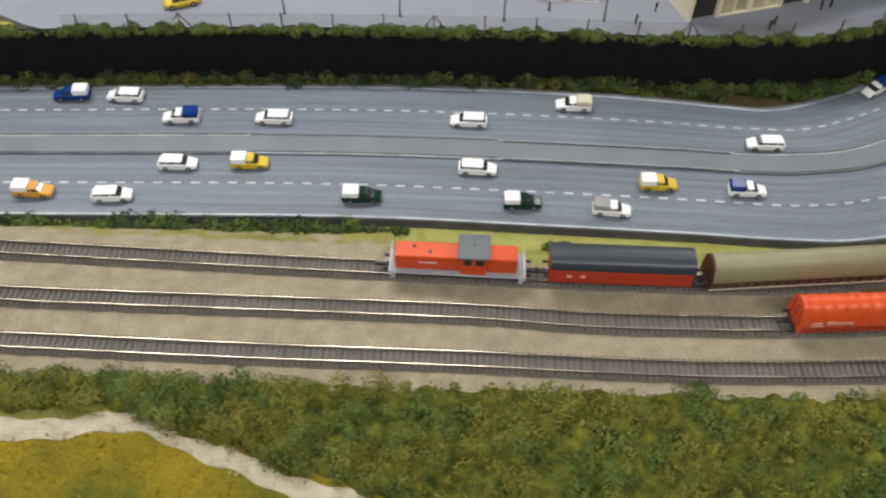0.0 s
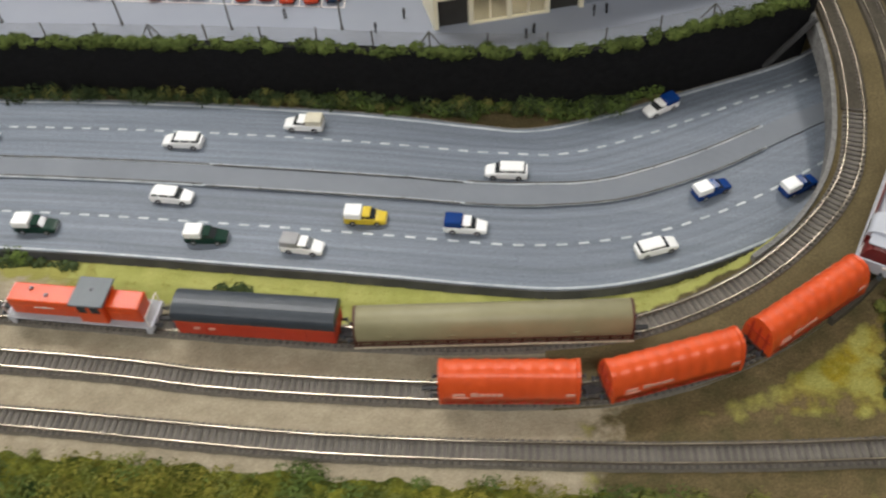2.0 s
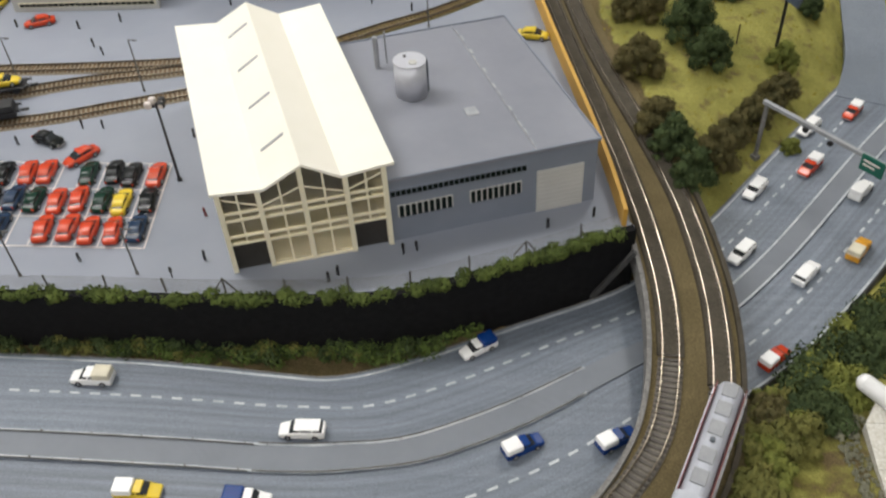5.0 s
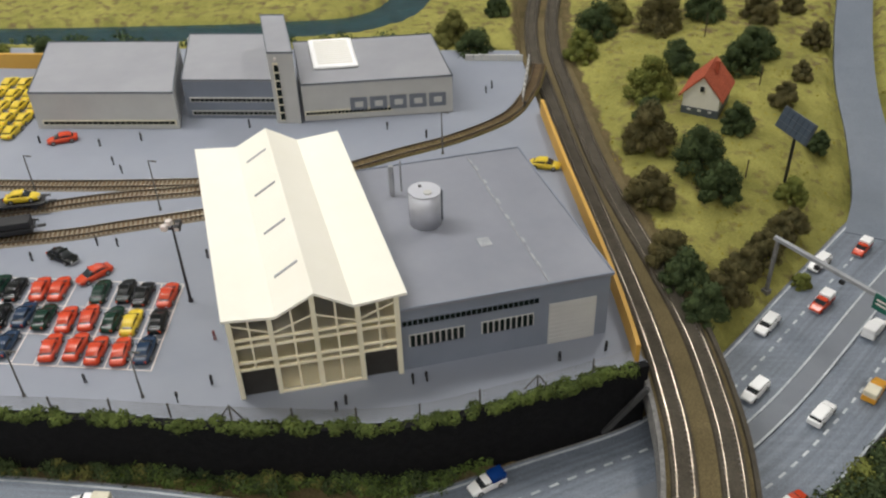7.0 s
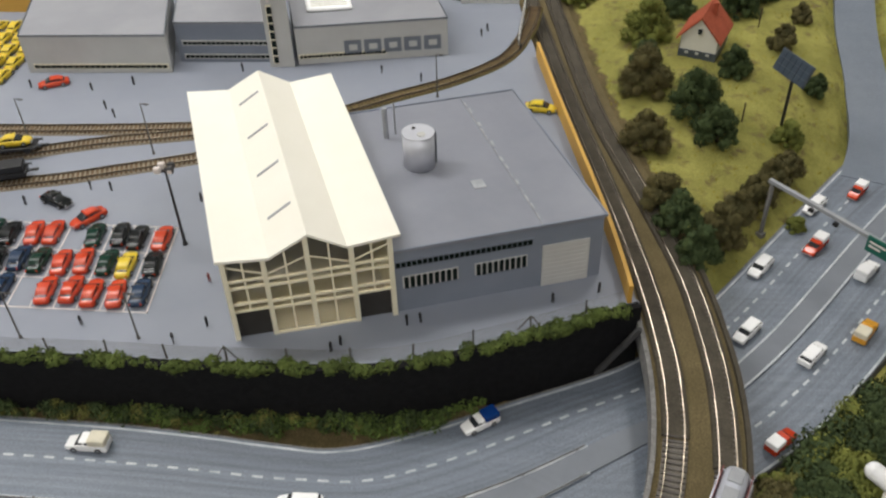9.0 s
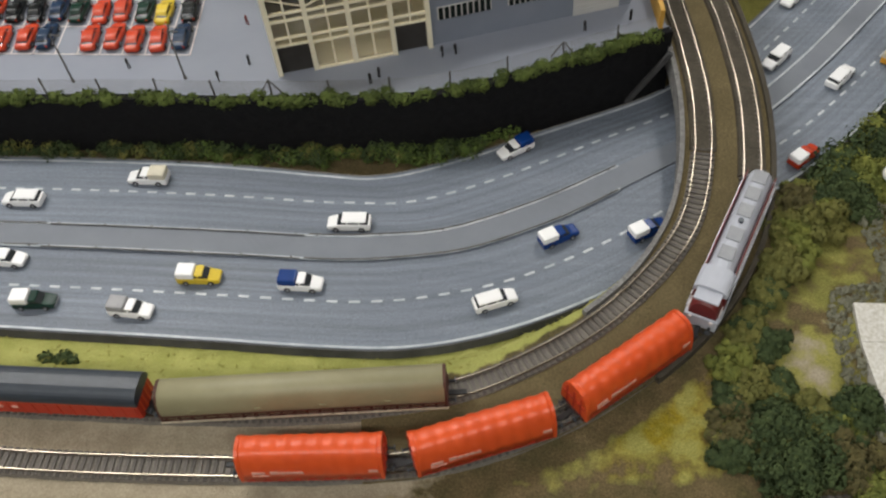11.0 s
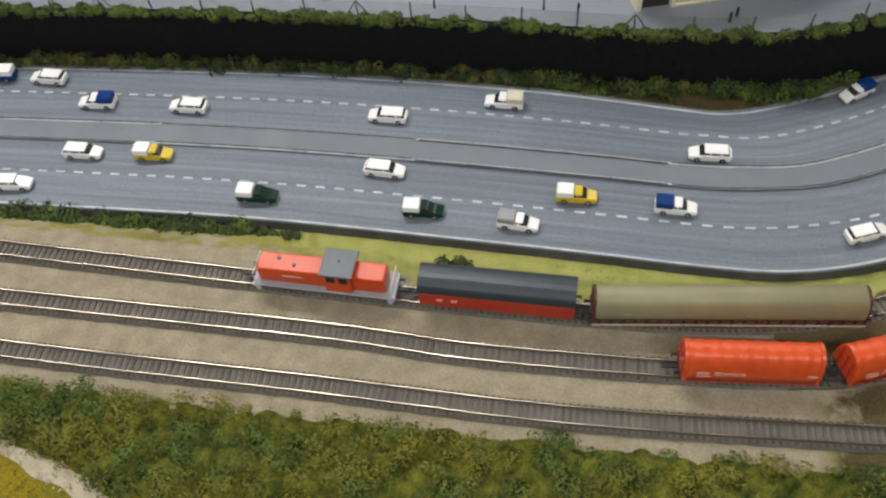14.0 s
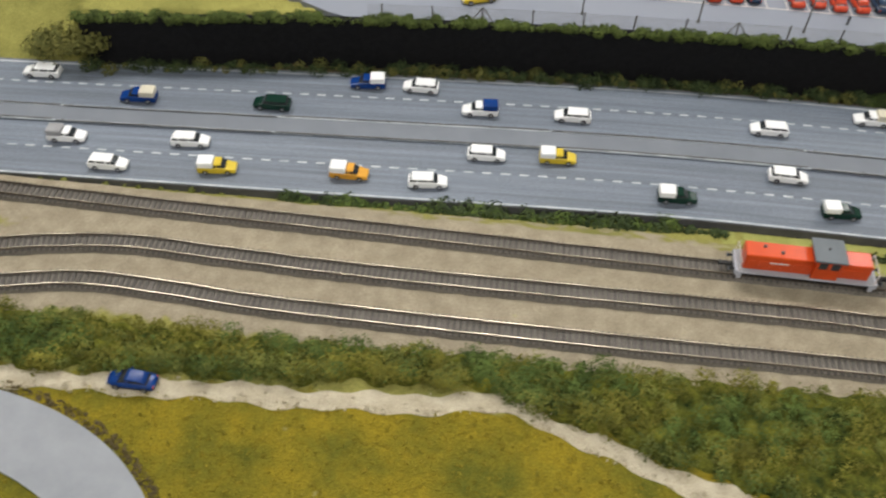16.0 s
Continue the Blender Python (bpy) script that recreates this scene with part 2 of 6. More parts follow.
def raw(name, verts, faces, material, parent=None, label="", smooth=False):
    me = bpy.data.meshes.new(name)
    me.from_pydata([tuple(v) for v in verts], [], faces)
    me.materials.append(material)
    if smooth:
        me.polygons.foreach_set("use_smooth", [True] * len(me.polygons))
    me.update()
    ob = new(name, me)
    if parent:
        ob.parent = parent
    if label:
        ob["label"] = label
    return ob


def thing(name, label, category, group="", at=None, kind=""):
    ob = new(name)
    ob.empty_display_size = 0.01
    if at is not None:
        ob.matrix_basis = at
    return tagged(ob, label, category, group, kind)


def box(bm, x0, y0, z0, x1, y1, z1, bevel=0.0, m=None):
    r = bmesh.ops.create_cube(bm, size=1)
    vs = r["verts"]
    bmesh.ops.scale(bm, vec=(x1 - x0, y1 - y0, z1 - z0), verts=vs)
    bmesh.ops.translate(bm, vec=((x0 + x1) / 2, (y0 + y1) / 2, (z0 + z1) / 2), verts=vs)
    if bevel:
        es = list({e for v in vs for e in v.link_edges})
        r2 = bmesh.ops.bevel(bm, geom=es, offset=bevel, segments=2, affect="EDGES", profile=0.5)
        vs = list({v for f in r2["faces"] for v in f.verts} | {v for v in vs if v.is_valid})
    if m is not None:
        bmesh.ops.transform(bm, matrix=m, verts=vs)
    return vs


def boxed(*a, **k):
    bm = bmesh.new()
    box(bm, *a, **k)
    return bm


def cyl(bm, p, r, h, seg=16, r2=None, axis="z"):
    rot = {"z": Matrix(), "x": Matrix.Rotation(math.pi / 2, 4, "Y"), "y": Matrix.Rotation(-math.pi / 2, 4, "X")}[axis]
    m = Matrix.Translation(p) @ rot @ Matrix.Translation((0, 0, h / 2))
    return bmesh.ops.create_cone(bm, cap_ends=True, segments=seg, radius1=r, radius2=r if r2 is None else r2, depth=h, matrix=m)["verts"]


def cyled(*a, **k):
    bm = bmesh.new()
    cyl(bm, *a, **k)
    return bm


def prism(bm, outline, y0, y1):
    """Extrudes an x-z outline from y0 to y1."""
    a = [bm.verts.new((x, y0, z)) for x, z in outline]
    b = [bm.verts.new((x, y1, z)) for x, z in outline]
    n = len(a)
    bm.faces.new(a)
    bm.faces.new(b[::-1])
    for i in range(n):
        bm.faces.new((a[i], b[i], b[(i + 1) % n], a[(i + 1) % n]))
    bmesh.ops.recalc_face_normals(bm, faces=bm.faces)
    return bm


def spline(pts, step=0.01):
    """A smooth line through the points, at about even steps."""
    p = np.array(pts, float)
    q = np.vstack([2 * p[0] - p[1], p, 2 * p[-1] - p[-2]])
    out = []
    for i in range(1, len(q) - 2):
        n = max(2, int(np.linalg.norm(q[i + 1] - q[i]) / step * 3))
        t = np.linspace(0, 1, n, endpoint=False)[:, None]
        a, b, c, d = q[i - 1], q[i], q[i + 1], q[i + 2]
        out.append(0.5 * (2 * b + (c - a) * t + (2 * a - 5 * b + 4 * c - d) * t ** 2 + (3 * b - a - 3 * c + d) * t ** 3))
    o = np.vstack(out + [p[-1:]])
    s = np.concatenate([[0], np.cumsum(np.linalg.norm(np.diff(o, axis=0), axis=1))])
    k = np.linspace(0, s[-1], max(3, int(s[-1] / step)))
    return np.stack([np.interp(k, s, o[:, j]) for j in range(o.shape[1])], 1)


def normals(line):
    d = np.gradient(line[:, :2], axis=0)
    d /= np.linalg.norm(d, axis=1)[:, None]
    return np.stack([-d[:, 1], d[:, 0]], 1), d


def strip(name, line, profile, material, parent=None, closed=True, label="", smooth=False):
    """Sweeps a profile of (offset to the left, height) along a line of x, y, z."""
    n, _ = normals(line)
    k = len(profile)
    vs, fs = [], []
    for p, q in zip(line, n):
        for o, h in profile:
            vs.append((p[0] + q[0] * o, p[1] + q[1] * o, p[2] + h))
    m = len(line)
    for i in range(m - 1):
        for j in range(k if closed else k - 1):
            a, b = i * k + j, i * k + (j + 1) % k
            fs.append((a, a + k, b + k, b))
    if closed:
        fs.append(tuple(range(k)))
        fs.append(tuple(reversed(range((m - 1) * k, m * k))))
    return raw(name, vs, fs, material, parent, label, smooth)


rng = np.random.default_rng(7)


def leaves(name, centres, radii, count, size, material, parent=None, flat=1.0, label="", squash=1.0):
    """Many small bent flakes spread over round clumps; uneven outline with gaps."""
    centres, radii = np.array(centres, float), np.array(radii, float)
    w = radii ** 2 / (radii ** 2).sum()
    idx = rng.choice(len(centres), count, p=w)
    v = rng.normal(size=(count, 3))
    v /= np.linalg.norm(v, axis=1)[:, None]
    rad = radii[idx] * (0.62 + 0.45 * rng.random(count) ** 0.7)
    wob = 1 + 0.22 * np.sin(v[:, 0] * 9 + idx) * np.cos(v[:, 1] * 8 + idx * 2)
    c = centres[idx] + v * (rad * wob)[:, None] * np.array([1, 1, squash])
    face = v + 0.24 * rng.normal(size=(count, 3))
    a = np.cross(face, rng.normal(size=(count, 3)))
    a /= np.linalg.norm(a, axis=1)[:, None] + 1e-9
    b = np.cross(face, a)
    b /= np.linalg.norm(b, axis=1)[:, None] + 1e-9
    s = size * (0.6 + 0.8 * rng.random(count))[:, None]
    lift = v * s * -0.3
    P = np.stack([c - a * s, c - b * s * 0.8 + lift, c + a * s, c + b * s * 0.8 + lift], 1).reshape(-1, 3)
    fs = [(4 * i, 4 * i + 1, 4 * i + 2) for i in range(count)] + [(4 * i, 4 * i + 2, 4 * i + 3) for i in range(count)]
    return raw(name, P, fs, material, parent, label)

# ---- the hall round the layout ----
def hall():
    x0, x1, y0, y1, z0, z1 = -4.0, 5.0, -3.0, 6.0, -0.95, 1.95
    tagged(finish("floor", boxed(x0, y0, z0 - 0.1, x1, y1, z0), ROOM_F), "dark grey carpeted hall floor", "floor", kind="structure")
    tagged(finish("ceiling", boxed(x0, y0, z1, x1, y1, z1 + 0.1), ROOM_W), "white plain hall ceiling", "ceiling", kind="structure")
    for nm, a in (("wall_south", (x0, y0 - 0.1, z0, x1, y0, z1)), ("wall_north", (x0, y1, z0, x1, y1 + 0.1, z1)),
                  ("wall_west", (x0 - 0.1, y0, z0, x0, y1, z1)), ("wall_east", (x1, y0, z0, x1 + 0.1, y1, z1))):
        tagged(finish(nm, boxed(*a), ROOM_W), "pale painted hall wall", "wall", kind="structure")


# x, y, turn, share of the full power: two luminaires over the road, one along the bridge; the other seven are unseen
# lamps added as fill
LAMPS = [(-1.35, 1.75, 0, 1.2), (-0.27, 1.75, 0, 1.5), (1.40, 2.85, 90, 1.5), (2.9, 2.85, 90, 0.55), (-2.4, 4.2, 0, 0.7), (-0.6, 4.2, 0, 1.1),
         (-1.9, -0.5, 0, 0.5), (-0.4, -0.5, 0, 1.25), (1.1, -0.5, 0, 1.5), (2.6, 0.2, 0, 0.2)]
LAMP_W = 15.0


def ceiling_and_fill_lights():
    glow = bpy.data.materials.new("lamp_diffuser")
    glow.use_nodes = True
    b = glow.node_tree.nodes["Principled BSDF"]
    b.inputs["Emission Color"].default_value = (1, 0.98, 0.95, 1)
    b.inputs["Emission Strength"].default_value = 3.0
    for x, y, turn, share in LAMPS:
        t = thing("ceiling_light", "long white ceiling luminaire with frosted diffuser, unseen, most added as fill", "light", "hall ceiling lights", pose(x, y, 1.95, 0, 0, turn))
        part("housing", boxed(-0.62, -0.1, -0.05, 0.62, 0.1, 0.0, 0.01), GREY_PL, t)
        part("diffuser", boxed(-0.6, -0.085, -0.062, 0.6, 0.085, -0.052, 0.003), glow, t)
        la = bpy.data.lights.new("ceiling_lamp", "AREA")
        la.shape, la.size, la.size_y = "RECTANGLE", 1.2, 0.17
        la.energy, la.color = LAMP_W * share, (1.0, 0.98, 0.95)
        lo = new("ceiling_lamp", la)
        lo.matrix_basis = pose(x, y, 1.88, 0, 0, turn)
        tagged(lo, kind="structure")


hall()
ceiling_and_fill_lights()

# ---- lines of the plan ----
NEAR = spline([(-1.9, .80), (-1.4, .815), (-.85, .828), (-.4, .837), (0, .846), (.3, .838), (.53, .83), (.645, .836), (.755, .871),
               (.876, .939), (.985, 1.025), (1.09, 1.11), (1.19, 1.215), (1.29, 1.337), (1.42, 1.495), (1.58, 1.65), (1.8, 1.9), (2.1, 2.25)], 0.01)
FAR = spline([(-1.9, 1.02), (-1.4, 1.035), (-.9, 1.046), (-.45, 1.068), (0, 1.086), (.3, 1.082), (.5, 1.066), (.58, 1.065), (.67, 1.098),
              (.78, 1.153), (.9, 1.212), (.975, 1.278), (1.043, 1.356), (1.126, 1.464), (1.251, 1.624), (1.372, 1.775), (1.55, 2.0), (1.8, 2.3)], 0.01)
NS = 420
NEAR = NEAR[np.linspace(0, len(NEAR) - 1, NS).astype(int)]
FAR = FAR[np.linspace(0, len(FAR) - 1, NS).astype(int)]


def road_z(x):
    return -0.073 - 0.012 * np.clip((x - 0.45) / 0.35, 0, 1)


def track_z(y):
    return -0.0455 + 0.022 * np.clip((y - 0.78) / 0.4, 0, 1)


def across(f):
    """The line at the fraction f of the road's width, from its near edge."""
    l = NEAR * (1 - f) + FAR * f
    l = l[np.concatenate([[True], np.linalg.norm(np.diff(l, axis=0), axis=1) > 1e-4])]
    return np.column_stack([l, road_z(l[:, 0])])


def with_z(pts, step=0.01):
    l = spline(pts, step)
    return np.column_stack([l, track_z(l[:, 1])])


T1 = with_z([(-1.9, .81), (-1.2, .79), (-.79, .774), (-.58, .766), (-.377, .760), (-.1, .75), (.156, .742), (.33, .738), (.48, .738), (.6, .748),
             (.70, .772), (.80, .828), (.87, .895), (.915, .965), (.936, 1.05), (.942, 1.13), (.939, 1.2), (.931, 1.285), (.911, 1.42),
             (.86, 1.70), (.811, 2.0), (.785, 2.2), (.79, 2.45), (.84, 2.8)], 0.007)
T2 = with_z([(-1.9, .42), (-1.3, .56), (-.95, .648), (-.75, .689), (-.69, .700), (-.607, .708), (-.494, .702), (-.302, .694), (.138, .688), (.3, .680),
             (.471, .681), (.6, .687), (.70, .705), (.8, .752), (.881, .816), (.930, .873), (.965, .948), (.984, 1.02), (.993, 1.11),
             (.992, 1.19), (.981, 1.31), (.954, 1.44), (.894, 1.70), (.850, 2.0), (.828, 2.2), (.835, 2.45), (.89, 2.8)], 0.007)
T3 = with_z([(-1.9, .36), (-1.3, .50), (-.95, .59), (-.73, .637), (-.64, .651), (-.54, .647), (-.417, .638), (-.1, .630), (.149, .627), (.4, .622),
             (.63, .630), (.77, .640), (.9, .654), (1.2, .69), (1.9, .78)], 0.007)
WALL = spline([(-.785, 1.053), (-.6, 1.075), (-.43, 1.092), (-.12, 1.108), (.25, 1.112), (.44, 1.108), (.63, 1.116), (.76, 1.160), (.87, 1.208), (.915, 1.228)], 0.01)
MID = (NEAR + FAR) / 2
HALF = np.linalg.norm(FAR - NEAR, axis=1) / 2
RIVER = spline([(-1.9, 2.24), (-.6, 2.20), (0, 2.22), (.26, 2.245), (.42, 2.285), (.50, 2.40), (.53, 2.7), (.5, 3.05)], 0.02)
SLIP = spline([(1.30, 1.62), (1.345, 1.74), (1.368, 1.88), (1.385, 2.03), (1.43, 2.22), (1.50, 2.46), (1.62, 2.85)], 0.02)
EAST = T1[(T1[:, 1] > 1.235) & (T1[:, 0] > 0.7)]
EAST = EAST[:, :2] + normals(EAST)[0] * 0.034


def dist(P, L, extra=None):
    """Shortest way from each point to a line of points (less a half width)."""
    out = np.full(len(P), 9.0)
    for i in range(0, len(L), 2):
        d = np.hypot(P[:, 0] - L[i, 0], P[:, 1] - L[i, 1])
        if extra is not None:
            d = d - extra[i]
        np.minimum(out, d, out=out)
    return out


def nearest_z(P, L):
    best, z = np.full(len(P), 9.0), np.zeros(len(P))
    for i in range(0, len(L), 3):
        d = np.hypot(P[:, 0] - L[i, 0], P[:, 1] - L[i, 1])
        k = d < best
        best[k], z[k] = d[k], L[i, 2]
    return z


def rough(P, f):
    return (np.sin(P[:, 0] * f + 1.3 * np.sin(P[:, 1] * f * 0.7)) * np.cos(P[:, 1] * f * 1.1 + np.sin(P[:, 0] * f * 0.6)))


def in_yard(P):
    wy = np.interp(P[:, 0], WALL[:, 0], WALL[:, 1])
    ex = np.interp(P[:, 1], EAST[:, 1], EAST[:, 0])
    return (P[:, 1] > wy + 0.006) & (P[:, 0] < ex) & (P[:, 0] > -0.80) & (P[:, 0] < 0.93)


def ground_z(P):
    dr = np.maximum(dist(P, MID, HALF), 0)
    tt = np.minimum(np.minimum(dist(P, T1), dist(P, T2)), dist(P, T3))
    dt = np.maximum(tt - 0.024, 0)
    zt = nearest_z(P, np.vstack([T1, T2, T3])) - 0.003
    zr = road_z(P[:, 0]) - 0.003
    front = np.clip((0.61 - P[:, 1]) / 0.2, 0, 1)
    zf = np.where(P[:, 1] < 0.8, -0.05 - 0.02 * front, np.where(P[:, 0] > 0.8, -0.03 + 0.03 * np.clip((P[:, 1] - 1.3) / 0.5, 0, 1), 0.0))
    zf = zf + 0.004 * rough(P, 9) * (front + (P[:, 0] > 0.9))
    wr, wt, wf = 1 / (dr + 0.004) ** 2, 1 / (dt + 0.004) ** 2, np.full(len(P), 1 / 0.10 ** 2)
    z = (wr * zr + wt * zt + wf * zf) / (wr + wt + wf)
    z = np.where(dr <= 0.002, zr - 0.006, z)
    z = np.where((dist(P, SLIP) < 0.05) & (dr > 0.01), z - 0.014, z)
    yard = in_yard(P)
    west = P[:, 0] < np.interp(P[:, 1], [1.11, 1.158, 1.22, 1.6, 2.1], [-.45, -.54, -.62, -.64, -.66])
    z = np.where(yard & ~west, -0.03, np.where(yard & west, 0.004 + 0.004 * rough(P, 14), z))
    far = (P[:, 1] > 2.12) & (P[:, 0] < 0.76)
    bank = np.clip((dist(P, RIVER) - 0.035) / 0.03, 0, 1)
    return np.where(far, -0.03 + 0.03 * bank + 0.02 * np.clip((P[:, 1] - 2.3) * 2, 0, 1), z)


# ---- ground ----
def ground_material():
    m = mat("ground_flock", (0.37, 0.345, 0.10), (0.215, 0.21, 0.06), 0.95, scale=13, fine=650, bump=0.9, spec=0.05)
    nt = m.node_tree
    bs = nt.nodes["Principled BSDF"]
    at = nt.nodes.new("ShaderNodeVertexColor")
    at.layer_name = "soil"
    sep = nt.nodes.new("ShaderNodeSeparateColor")
    nt.links.new(at.outputs[0], sep.inputs[0])
    src = bs.inputs["Base Color"].links[0].from_socket
    nz = nt.nodes.new("ShaderNodeTexNoise")
    nz.inputs["Scale"].default_value = 45
    nz.inputs["Detail"].default_value = 8
    tc = nt.nodes.new("ShaderNodeTexCoord")
    nt.links.new(tc.outputs["Object"], nz.inputs["Vector"])
    broad = nt.nodes.new("ShaderNodeTexNoise")
    broad.inputs["Scale"].default_value = 13
    broad.inputs["Detail"].default_value = 7
    broad.inputs["Roughness"].default_value = 0.62
    nt.links.new(tc.outputs["Object"], broad.inputs["Vector"])
    fine = nt.nodes.new("ShaderNodeTexNoise")
    fine.inputs["Scale"].default_value = 500
    nt.links.new(tc.outputs["Object"], fine.inputs["Vector"])
    for ch, a, b in ((0, (0.30, 0.228, 0.022), (0.12, 0.125, 0.020)), (1, (0.16, 0.12, 0.062), (0.10, 0.084, 0.04)), (2, (0.42, 0.36, 0.26), (0.33, 0.28, 0.20)), (3, (0.43, 0.43, 0.14), (0.35, 0.36, 0.105))):
        rp = nt.nodes.new("ShaderNodeValToRGB")
        rp.color_ramp.elements[0].color, rp.color_ramp.elements[1].color = (*b, 1), (*a, 1)
        rp.color_ramp.elements[0].position, rp.color_ramp.elements[1].position = 0.35, 0.65
        nt.links.new((broad if ch == 0 else nz).outputs["Fac"], rp.inputs[0])
        ov = nt.nodes.new("ShaderNodeMix")
        ov.data_type, ov.blend_type = "RGBA", "OVERLAY"
        ov.inputs[0].default_value = (0.7, 0.7, 0.4, 0.25)[ch]
        nt.links.new(rp.outputs[0], ov.inputs[6])
        nt.links.new(fine.outputs["Fac"], ov.inputs[7])
        ad = nt.nodes.new("ShaderNodeMath")
        ad.operation = "MULTIPLY_ADD"
        nt.links.new(nz.outputs["Fac"], ad.inputs[0])
        ad.inputs[1].default_value = 1.6
        ad.inputs[2].default_value = -0.8
        s2 = nt.nodes.new("ShaderNodeMath")
        nt.links.new(sep.outputs[ch] if ch < 3 else at.outputs["Alpha"], s2.inputs[0])
        nt.links.new(ad.outputs[0], s2.inputs[1])
        mr = nt.nodes.new("ShaderNodeMapRange")
        mr.inputs[1].default_value, mr.inputs[2].default_value = 0.35, 0.65
        nt.links.new(s2.outputs[0], mr.inputs[0])
        mx = nt.nodes.new("ShaderNodeMix")
        mx.data_type = "RGBA"
        nt.links.new(mr.outputs[0], mx.inputs[0])
        nt.links.new(src, mx.inputs[6])
        nt.links.new(ov.outputs[2], mx.inputs[7])
        src = mx.outputs[2]
    nt.links.new(src, bs.inputs["Base Color"])
    return m


def ground():
    xs, ys = np.arange(-2.0, 2.6, 0.0115), np.arange(0.3, 3.1, 0.0115)
    X, Y = np.meshgrid(xs, ys)
    P = np.column_stack([X.ravel(), Y.ravel()])
    z = ground_z(P)
    z += 0.0008 * rough(P, 160)
    nx, ny = len(xs), len(ys)
    fs = [(j * nx + i, j * nx + i + 1, (j + 1) * nx + i + 1, (j + 1) * nx + i) for j in range(ny - 1) for i in range(nx - 1)]
    ob = raw("ground", np.column_stack([P, z]), fs, ground_material(), smooth=True)
    col = ob.data.color_attributes.new("soil", "FLOAT_COLOR", "POINT")
    tt = np.minimum(np.minimum(dist(P, T1), dist(P, T2)), dist(P, T3))
    dr = dist(P, MID, HALF)
    meadow = np.clip((0.55 - P[:, 1]) / 0.02, 0, 1) * np.clip((0.5 - P[:, 0]) / 0.2, 0, 1)
    bed = np.clip((0.045 - tt) / 0.012, 0, 1)
    sand = bed * np.clip((0.70 - P[:, 0]) / 0.08, 0, 1)
    brown = np.maximum(bed * np.clip((P[:, 0] - 0.60) / 0.06, 0, 1), 0.52 * np.clip((P[:, 0] - 0.62) / 0.1, 0, 1) * (P[:, 1] < 0.72))
    brown = np.maximum(brown, 0.62 * np.clip((P[:, 0] - 1.02) / 0.06, 0, 1) * np.clip((1.08 - P[:, 1]) / 0.1, 0, 1))
    brown = np.maximum(brown, 0.36 * (P[:, 1] > 2.2) * (P[:, 0] < 0.75) + 0.4 * (P[:, 1] > 2.2) * (P[:, 0] >= 0.75))
    brown = np.maximum(brown, 0.28 * np.clip((P[:, 1] - 1.3) / 0.2, 0, 1) * (P[:, 0] > 0.85))
    brown = np.maximum(brown, 0.75 * np.clip((0.05 - np.hypot((P[:, 0] - 1.0) * 0.7, P[:, 1] - 0.84)) / 0.03, 0, 1))
    brown = np.maximum(brown, 0.45 * np.clip((P[:, 0] - 0.86) / 0.05, 0, 1) * np.clip((1.05 - P[:, 1]) / 0.05, 0, 1))
    bank = np.clip((0.028 - abs(dr - 0.02)) / 0.02, 0, 1) * np.clip((0.35 - P[:, 0]) / 0.25, 0, 1) * (P[:, 1] < 0.86)
    sand = np.maximum(sand, 0.50 * bank)
    pale = np.clip((P[:, 0] - 0.02) / 0.15, 0, 1) * np.clip((0.06 - dr) / 0.015, 0, 1) * np.clip((tt - 0.017) / 0.006, 0, 1) * (P[:, 1] < 0.93) * np.clip((0.86 - P[:, 0]) / 0.03, 0, 1)
    # open lawn beside the curve and a square of lawn by the panels
    lawn = np.clip((0.97 - P[:, 0]) / 0.05, 0, 1) * np.clip((P[:, 0] - 0.79) / 0.03, 0, 1) * np.clip((P[:, 1] - 0.655) / 0.02, 0, 1) * np.clip((dist(P, T2) - 0.024) / 0.01, 0, 1) * (P[:, 1] < T2[:, 1].max()) * np.clip((0.84 - P[:, 1]) / 0.02, 0, 1)
    square = np.clip((0.052 - abs(P[:, 0] - 1.072)) / 0.012, 0, 1) * np.clip((0.050 - abs(P[:, 1] - 0.93)) / 0.01, 0, 1)
    earth = np.clip((1.1 - np.hypot((P[:, 0] - 1.012) / 0.030, (P[:, 1] - 0.803) / 0.040)) / 0.3, 0, 1)
    keep = np.maximum(lawn, square)
    brown = brown * (1 - 0.12 * keep) * (1 - earth)
    foot = np.clip((0.055 - dist(P, WALL)) / 0.01, 0, 1) * (P[:, 1] < np.interp(P[:, 0], WALL[:, 0], WALL[:, 1])) * (P[:, 0] > -0.76)
    brown = np.maximum(brown, 0.9 * foot)
    meadow = np.maximum(meadow, np.maximum(0.52 * lawn, 0.42 * square))
    sand = np.maximum(sand, 0.5 * earth)
    c = np.column_stack([meadow, brown, sand, pale]).astype(np.float32)
    col.data.foreach_set("color", c.ravel())
    tagged(ob, "modelled landscape of flocked grass, earth and ballast", "ground", kind="structure")
    tb = finish("layout_table", boxed(-2.0, 0.3, -0.22, 2.59, 3.09, -0.125), WOOD)
    tagged(tb, "dark wooden baseboard carrying the railway layout", "table", kind="structure")
    for x in (-1.9, 0.3, 2.45):
        for y in (0.4, 2.95):
            part("leg", boxed(x, y, -0.95, x + 0.07, y + 0.07, -0.22), WOOD, tb)


ground()


